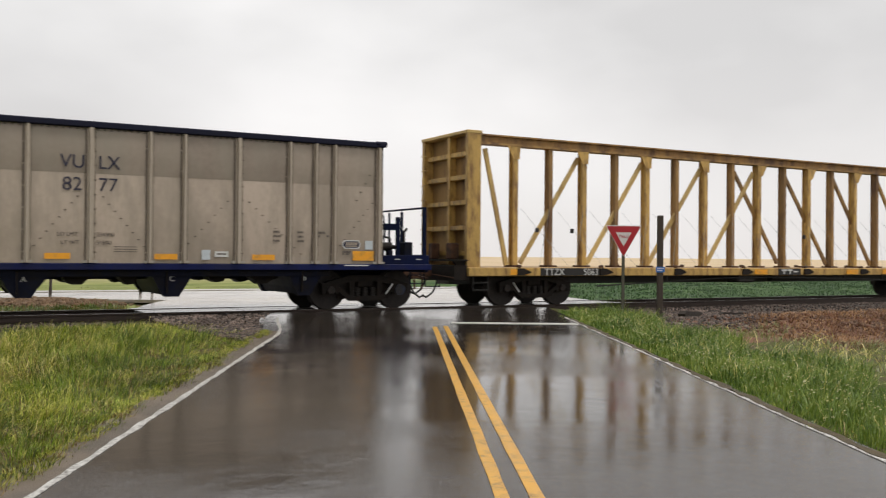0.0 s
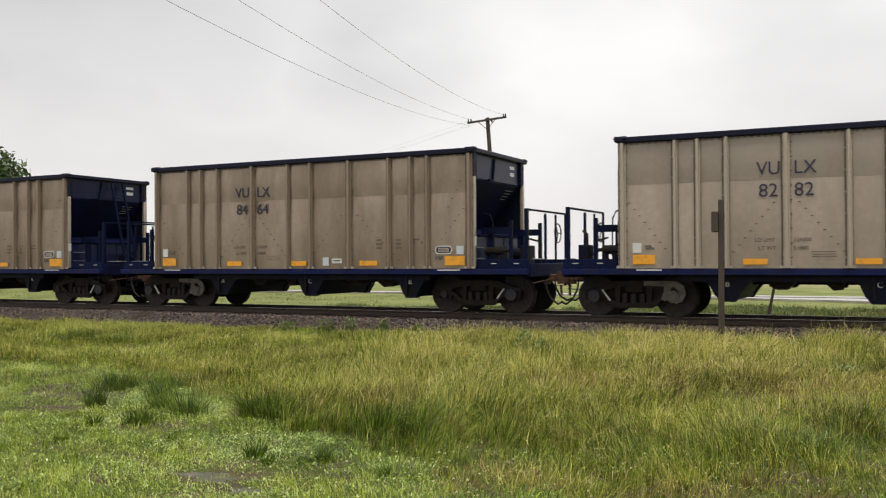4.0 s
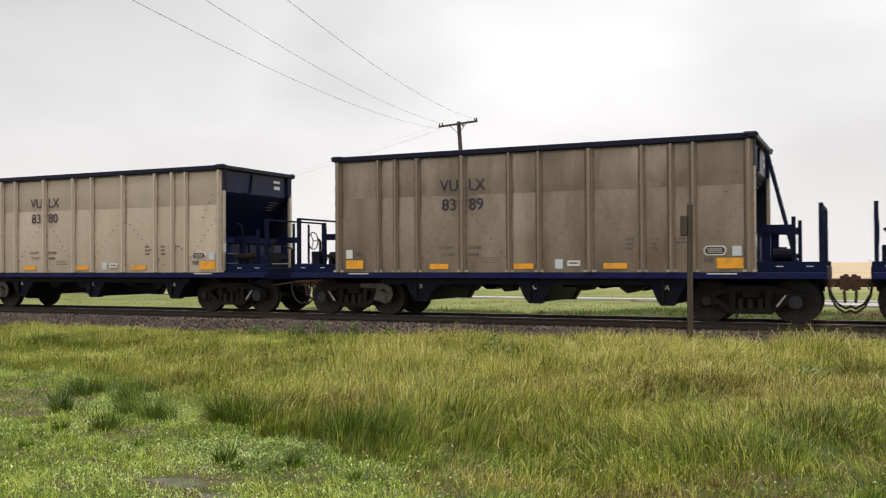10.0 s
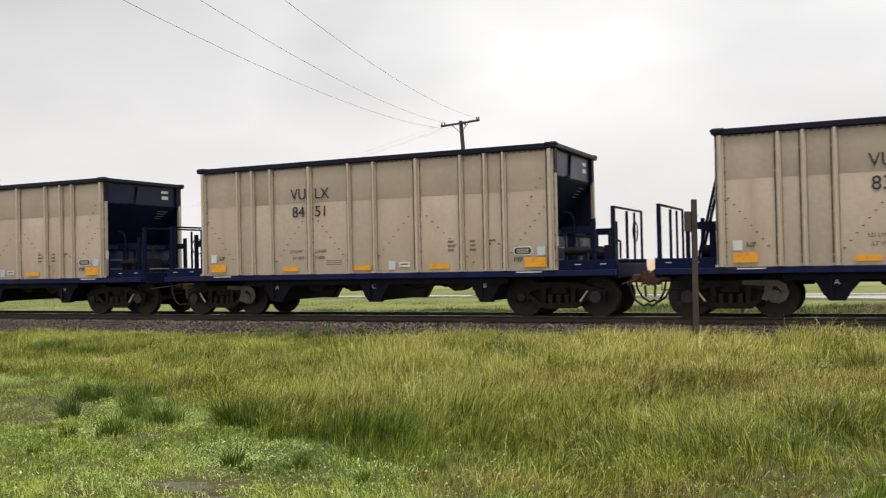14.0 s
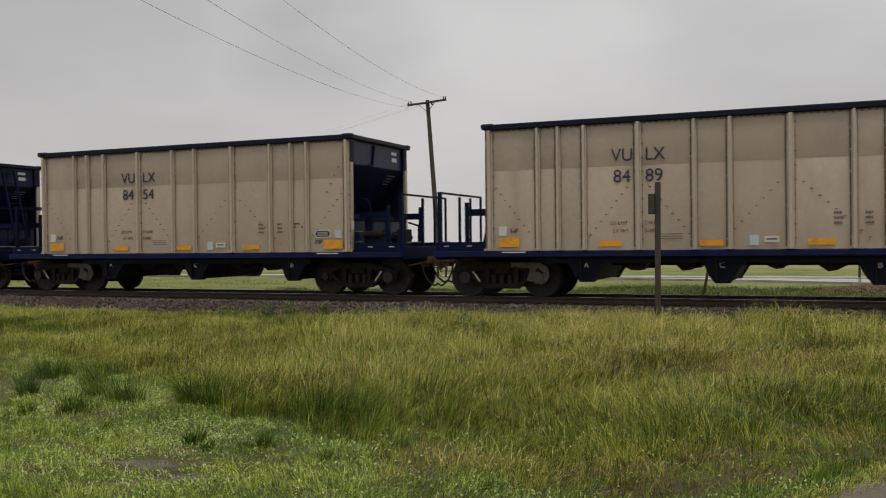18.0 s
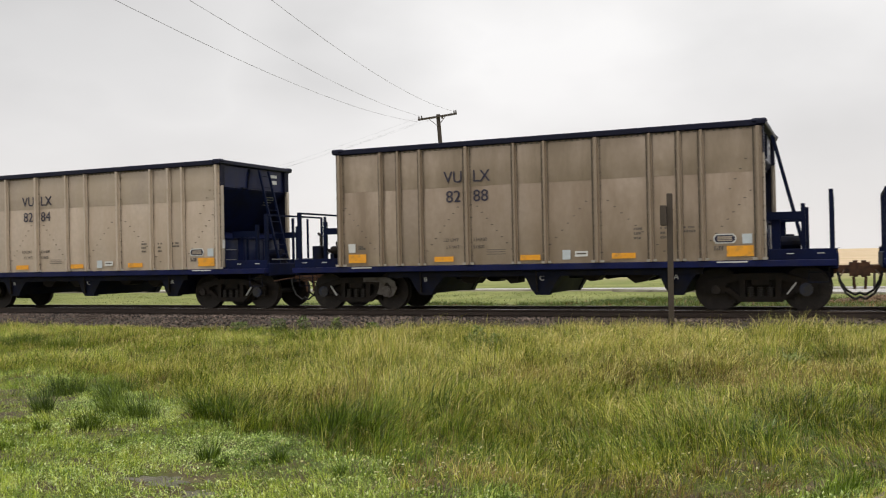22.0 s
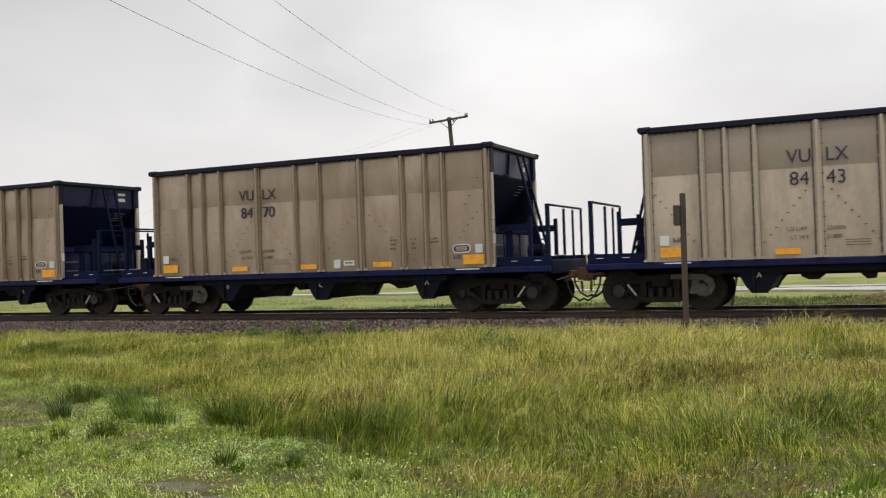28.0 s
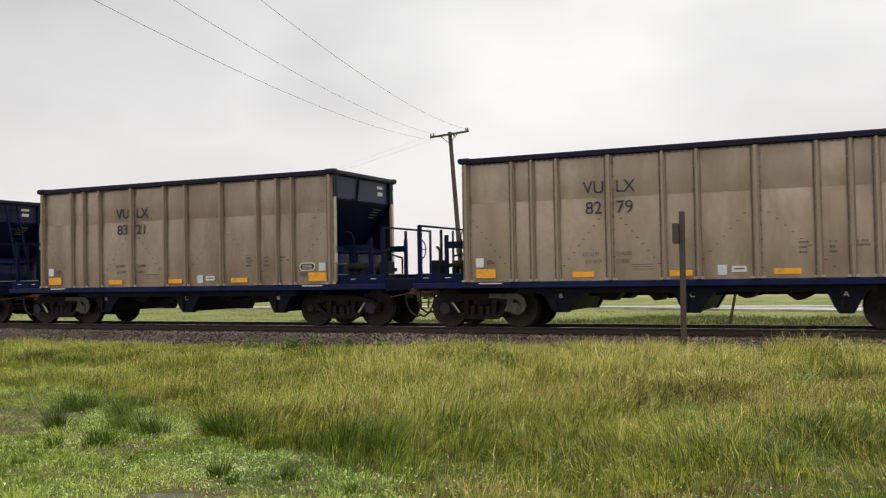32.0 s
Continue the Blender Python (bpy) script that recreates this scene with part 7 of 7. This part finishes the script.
    part("mark_bars", boxes((0.2, 0.42, -1.371, -1.367, 0.92, 0.96), (0.28, 0.33, -1.371, -1.367, 0.82, 0.92), (0.46, 0.68, -1.371, -1.367, 0.92, 0.96), (0.54, 0.59, -1.371, -1.367, 0.82, 0.92), (0.72, 0.92, -1.371, -1.367, 0.87, 0.91)), M["white"], car)
    part("test_frame", boxes((6.2, 6.5, -1.375, -1.362, 0.77, 1.0)), M["white"], car)
    for x in (-9.8, -1.0, 3.2, 5.0):
        part("reflector", boxes((x, x + 0.55, -1.3955, -1.391, 0.81, 0.96)), M["orange"], car)
    # brake rods and rigging below
    bm = tube(bmesh.new(), [(-6.9, -1.25, 0.50), (-2.4, -1.25, 0.70), (-0.2, -1.25, 0.72), (2.5, -1.25, 0.68), (6.9, -1.25, 0.58)], 0.02, 6)
    part("brake_pipe", bm, M["black_paint"], car)
    for x, z in ((-4.75, 0.58), (-4.4, 0.60), (2.9, 0.66), (3.25, 0.65), (5.1, 0.61), (5.45, 0.60)):
        part("pipe_hanger", boxes((x, x + 0.035, -1.27, -1.235, z, 0.80)), M["black_paint"], car)
    part("brake_cylinder", boxes((-1.5, -0.75, -1.2, -0.7, 0.56, 0.80), bevel=0.05), M["black_paint"], car, "grimy brake cylinder under the deck")
    part("air_reservoir", rod(bmesh.new(), (0.2, -0.9, 0.72), (1.6, -0.9, 0.72), 0.13, 14), M["black_paint"], car)
    truck(car, -8.80, False)
    truck(car, 8.80, False)
    wm = mesh_of(wheelset_mesh(), "wheelset", M["wheel"])
    for u in (-9.69, -7.91, 7.91, 9.69):
        w = new("wheelset", wm)
        w.parent = car
        w.matrix_basis = pose(u, 0, 0.4575)
    return car


NUMBERS = ("8277", "8460", "8282", "8464", "8301", "8389", "8380", "8451", "8489", "8454", "8288", "8284", "8443", "8470", "8279", "8321", "", "")
CARS = []
LADDER_BEHIND = (0, 3, 6, 7, 8, 9, 12, 15)      # the other cars have the ladder on the leading end
GRIME = ("", "grimy", "", "grimy", "grimy", "dark", "clean", "clean", "clean", "clean", "brown", "clean", "", "brown", "brown", "grimy", "", "")


def make_train():
    first = {}
    for k, num in enumerate(NUMBERS):
        way = -1 if k in LADDER_BEHIND else 1
        if way in first:
            car = copy_thing(first[way], Matrix.Identity(4))
        else:
            car = first[way] = make_hopper(way)
        CARS.append(car)
    for k, num in enumerate(NUMBERS):
        car = CARS[k]
        look_of = GRIME[k]
        tagged(car, {"clean": "pale tan aluminium hopper car with navy frame", "": "", "grimy": "grimy brown-tan aluminium hopper car with navy frame", "dark": "dark grime-browned aluminium hopper car with navy frame", "brown": "brownish tan aluminium hopper car with navy frame"}[look_of])
        if look_of:
            for c in car.children:
                kind = {"side_sheet": "tan", "upper_side_sheet": "tan_upper", "rib": "rib"}.get(c.name.split(".")[0])
                if kind:
                    c.material_slots[0].link = 'OBJECT'
                    c.material_slots[0].material = M[kind + "_" + look_of]
        for txt, u, z, wide in (("VU", -2.09, 2.985, 0.94), ("LX", -1.375, 2.985, 0.94), (num[:2], -2.05, 2.535, 1.0), (num[2:], -1.37, 2.535, 1.0)):
            if txt:
                letters(txt, 0.385, M["ink"], "car_lettering", car, pose(u, -1.609 if z < 2.89 else -1.606, z, 90, 0, 0) @ Matrix.Diagonal((wide, 1, 1, 1)), 0.003)
    CARS.append(centre_beam_car())


# ---- things along the line ----
def make_signs():
    s = thing("yield_sign", "red and white triangular yield sign on a steel post", "road sign", at=pose(14.25, 17.0, road_z(17) - 0.1, 0, 0, -27))
    tri = lambda k, z0: [(-0.43 * k, z0 + 0.375 * k), (0.43 * k, z0 + 0.375 * k), (0, z0 - 0.375 * k)]

    def rounded(k, z0, y0, y1, r=0.03):
        pts = []
        base = [Vector(p) for p in tri(k, z0)]
        c = sum(base, Vector((0, 0))) / 3
        for i, p in enumerate(base):
            a, b = base[i - 1], base[(i + 1) % 3]
            pts.append(p + (a - p).normalized() * r)
            pts.append(p + ((a - p).normalized() + (b - p).normalized()) * r * 0.35)
            pts.append(p + (b - p).normalized() * r)
        return prism(bmesh.new(), [(q.x, q.y) for q in pts], y0, y1)
    zc = 1.84
    part("sign_plate", rounded(1.0, zc, -0.002, 0.002), M["sign_white"], s, "white rim of the sign")
    part("sign_face", rounded(0.95, zc, -0.005, -0.0025), M["red"], s, "red sign face")
    inner = rounded(0.44, zc + 0.045, -0.008, -0.0055, 0.015)
    part("inner_triangle", inner, M["sign_white"], s, "white inner triangle")
    letters("YIELD", 0.10, M["red"], "sign_lettering", s, pose(0, -0.010, zc + 0.085, 90, 0, 0), 0.001, 'CENTER')
    part("post", boxes((-0.035, 0.035, 0.004, 0.012, 0.0, 2.1), (-0.035, -0.028, 0.004, 0.04, 0.0, 2.1), (0.028, 0.035, 0.004, 0.04, 0.0, 2.1)), M["post_steel"], s, "dull steel channel post")
    p = thing("marker_post", "square brown wooden post with a small blue plate", "post", at=pose(15.84, 17.5, ground_z(15.84, 17.5) - 0.05, 0, 0, -27))
    bm = boxes((-0.068, 0.068, -0.068, 0.068, 0, 2.62), bevel=0.012)
    part("timber", bm, M["wood"], p)
    part("blue_plate", boxes((-0.12, 0.10, -0.078, -0.072, 1.20, 1.34)), M["blue_sign"], p, "blue notice plate")
    part("plate_print", boxes((-0.09, 0.07, -0.081, -0.0785, 1.29, 1.31), (-0.09, 0.04, -0.081, -0.0785, 1.24, 1.26)), M["sign_white"], p)
    q = thing("line_post", "weathered grey-brown wooden post with a small board", "post", at=pose(-3.15, 18.2, ground_z(-3.15, 18.2) - 0.05, 0, 0.4, 8))
    zt = 2.42 - (ground_z(-3.15, 18.2) - 0.05)
    part("timber", boxes((-0.055, 0.055, -0.07, 0.07, 0, zt), bevel=0.012), M["wood"], q)
    part("board", boxes((-0.175, -0.058, -0.25, 0.30, zt - 0.62, zt - 0.24), bevel=0.006), M["wood"], q, "small plain wooden board seen edge-on")
    for z in (zt - 0.55, zt - 0.32):
        part("bolt", rod(bmesh.new(), (-0.19, 0.0, z), (0.07, 0.0, z), 0.012, 6), M["rust"], q)
    # leaning stake past the rails
    k = thing("leaning_stake", "thin dark leaning stake in the grass past the rails", "stake", at=pose(-3.62, 28.6, -0.55))
    part("shaft", rod(bmesh.new(), (0, 0, 0), (0.24, 0, 1.22), 0.045, 7, 0.04), M["tie"], k)
    for x, y, h in ((1.15, 46.4, 0.9), (4.0, 39.6, 1.0), (7.6, 40.3, 1.3), (8.1, 40.4, 1.25), (-14, 46.6, 0.9)):
        f = thing("field_post", "short dark wooden post beside the side road", "post", "posts by the side road", pose(x, y, -0.52))
        part("timber", rod(bmesh.new(), (0, 0, 0), (0.02, 0, h), 0.06, 8, 0.05), M["pole_wood"], f)


POLE = Vector((-23.1, 52.1, -0.39))


def make_power_line():
    lean = Matrix.Rotation(radians(-4.0), 4, 'Y')
    p = thing("utility_pole", "leaning dark wooden utility pole with one crossarm", "utility pole", at=Matrix.Translation(POLE + Vector((0.85, 0, 0))) @ lean)
    part("pole", rod(bmesh.new(), (0, 0, 0), (0, 0, 10.5), 0.17, 12, 0.12), M["pole_wood"], p)
    part("crossarm", boxes((-1.31, 1.31, -0.19, -0.09, 10.28, 10.40), bevel=0.01), M["pole_wood"], p)
    for s in (-1, 1):
        bm = bmesh.new()
        beam(bm, (s * 0.55, -0.15, 10.28), (0, -0.15, 9.75), 0.03, 0.04, (0, 1, 0))
        part("arm_brace", bm, M["pole_wood"], p)
    for x in (-1.24, -1.05, 1.15, 1.27):
        bm = rod(bmesh.new(), (x, -0.14, 10.40), (x, -0.14, 10.56), 0.055, 8, 0.035)
        part("insulator", bm, M["porcelain"], p)
    bm = rod(bmesh.new(), (0.25, 0.05, 10.2), (0.25, 0.05, 10.35), 0.06, 8)
    part("insulator", bm, M["porcelain"], p)
    bpy.context.view_layer.update()
    out, back = Vector((math.cos(radians(284)), math.sin(radians(284)), 0)), Vector((math.cos(radians(144)), math.sin(radians(144)), 0))
    for q, fall, curve in (((-1.24, -0.14, 10.20), -0.1172, 0.001463), ((-1.0, -0.14, 10.50), -0.1022, 0.001523), ((1.15, -0.14, 10.50), -0.1138, 0.001764)):
        a = p.matrix_world @ Vector(q)
        up = lambda s, f, c: Vector((0, 0, f * s + c * s * s))
        wire([a + out * s + up(s, fall, curve) for s in range(0, 76, 3)], 0.0058, "thin slack overhead wire running from the pole")
        wire([a + back * s + up(s, -0.035, 0.00035) for s in range(0, 101, 5)], 0.0028, "thin overhead wire running off beyond the pole")


def wire(pts, r, label):
    cu = bpy.data.curves.new("power_line", 'CURVE')
    cu.dimensions, cu.bevel_depth, cu.bevel_resolution = '3D', r, 1
    sp = cu.splines.new('POLY')
    sp.points.add(len(pts) - 1)
    for p, q in zip(sp.points, pts):
        p.co = (*q, 1)
    cu.materials.append(M["cable"])
    tagged(new("power_line", cu), label, "overhead wire", "overhead wires")


def make_tree():
    rng = np.random.default_rng(5)
    at = Vector((-77.8, 54.5, -0.55))
    t = thing("tree", "broad dark green tree standing past the side road", "tree", at=Matrix.Translation(at) @ Matrix.Diagonal((1.25, 1.25, 1.25, 1)))
    bm = bmesh.new()
    rod(bm, (0, 0, 0), (0.2, 0, 2.2), 0.42, 10, 0.33)
    rod(bm, (0.2, 0, 2.2), (0, 0.1, 5.0), 0.33, 10, 0.22)
    part("trunk", bm, M["bark"], t)
    tips = []
    bm = bmesh.new()
    for k in range(17):
        a = math.tau * k / 17 + rng.uniform(-0.2, 0.2)
        z0 = rng.uniform(2.2, 4.9)
        r = rng.uniform(2.4, 5.4)
        p0, p1 = Vector((0.1, 0.05, z0)), Vector((r * math.cos(a), r * math.sin(a), z0 + rng.uniform(1.2, 5.6)))
        m = p0.lerp(p1, 0.5) + Vector((0, 0, 0.4))
        rod(bm, p0, m, 0.13, 6, 0.08)
        rod(bm, m, p1, 0.08, 6, 0.03)
        tips += [m, p1, p0.lerp(p1, 0.75), p1 + Vector(rng.normal(0, 0.8, 3))]
    rod(bm, (0, 0.1, 5.0), (0.4, 0.2, 10.4), 0.2, 6, 0.04)
    tips += [Vector((0.4, 0.2, z)) for z in (6.5, 7.8, 9.2, 10.6)]
    part("limbs", bm, M["bark"], t)
    pts = []
    for c in tips:
        n = 620
        d = rng.normal(0, 1, (n, 3)) * np.array([0.85, 0.85, 0.6]) * rng.uniform(0.6, 1.15)
        pts.append(np.array(c) + d)
    pts = np.concatenate(pts)
    n = len(pts)
    ax = rng.normal(0, 1, (n, 3))
    ax /= np.linalg.norm(ax, axis=1)[:, None]
    bx = np.cross(ax, rng.normal(0, 1, (n, 3)))
    bx /= np.linalg.norm(bx, axis=1)[:, None]
    s = rng.uniform(0.14, 0.30, (n, 1))
    v = np.stack([pts - ax * s, pts + bx * s * 0.5, pts + ax * s, pts - bx * s * 0.5], 1).reshape(-1, 3)
    f = np.arange(n * 4).reshape(n, 4)
    crown = new("crown", quad_mesh("crown", v, f, M["leaf"]))
    crown.parent = t


# ---- motion of the train ----
def motions():
    def run(t):
        for (a, x), (b, y) in zip(RUN, RUN[1:]):
            if t <= b:
                return x + (y - x) * (t - a) / (b - a)
        return RUN[-1][1]
    for k, car in enumerate(CARS):
        shift = 18.5 if k == len(CARS) - 1 else -k * PITCH
        walk(car, [(t, pose(s + shift, TY, 0)) for t, s in RUN])
        # the wheels turn while the car is near
        ts = [i * 0.1 for i in range(321) if -46 < run(i * 0.1) + shift < 42]
        if not ts:
            continue
        if ts[0] > 0.05:
            ts = [0.0] + ts
        if ts[-1] < 31.95:
            ts.append(32.0)
        for w in [c for c in car.children if c.name.startswith("wheelset")]:
            at = w.matrix_basis.translation.copy()
            rows, turn = [], 0.0
            for i, t in enumerate(ts):
                if i and t - ts[i - 1] < 0.15:
                    turn += math.degrees((run(t) - run(ts[i - 1])) / 0.4575)
                rows.append((t, pose(*at, 0, turn, 0)))
            walk(w, rows)


make_ground()
make_road()
make_track()
make_mounds()
make_train()
make_signs()
make_power_line()
make_tree()
make_ballast()
make_left_verge()
make_grass()
make_tufts()
make_weeds()
make_timbers()
motions()
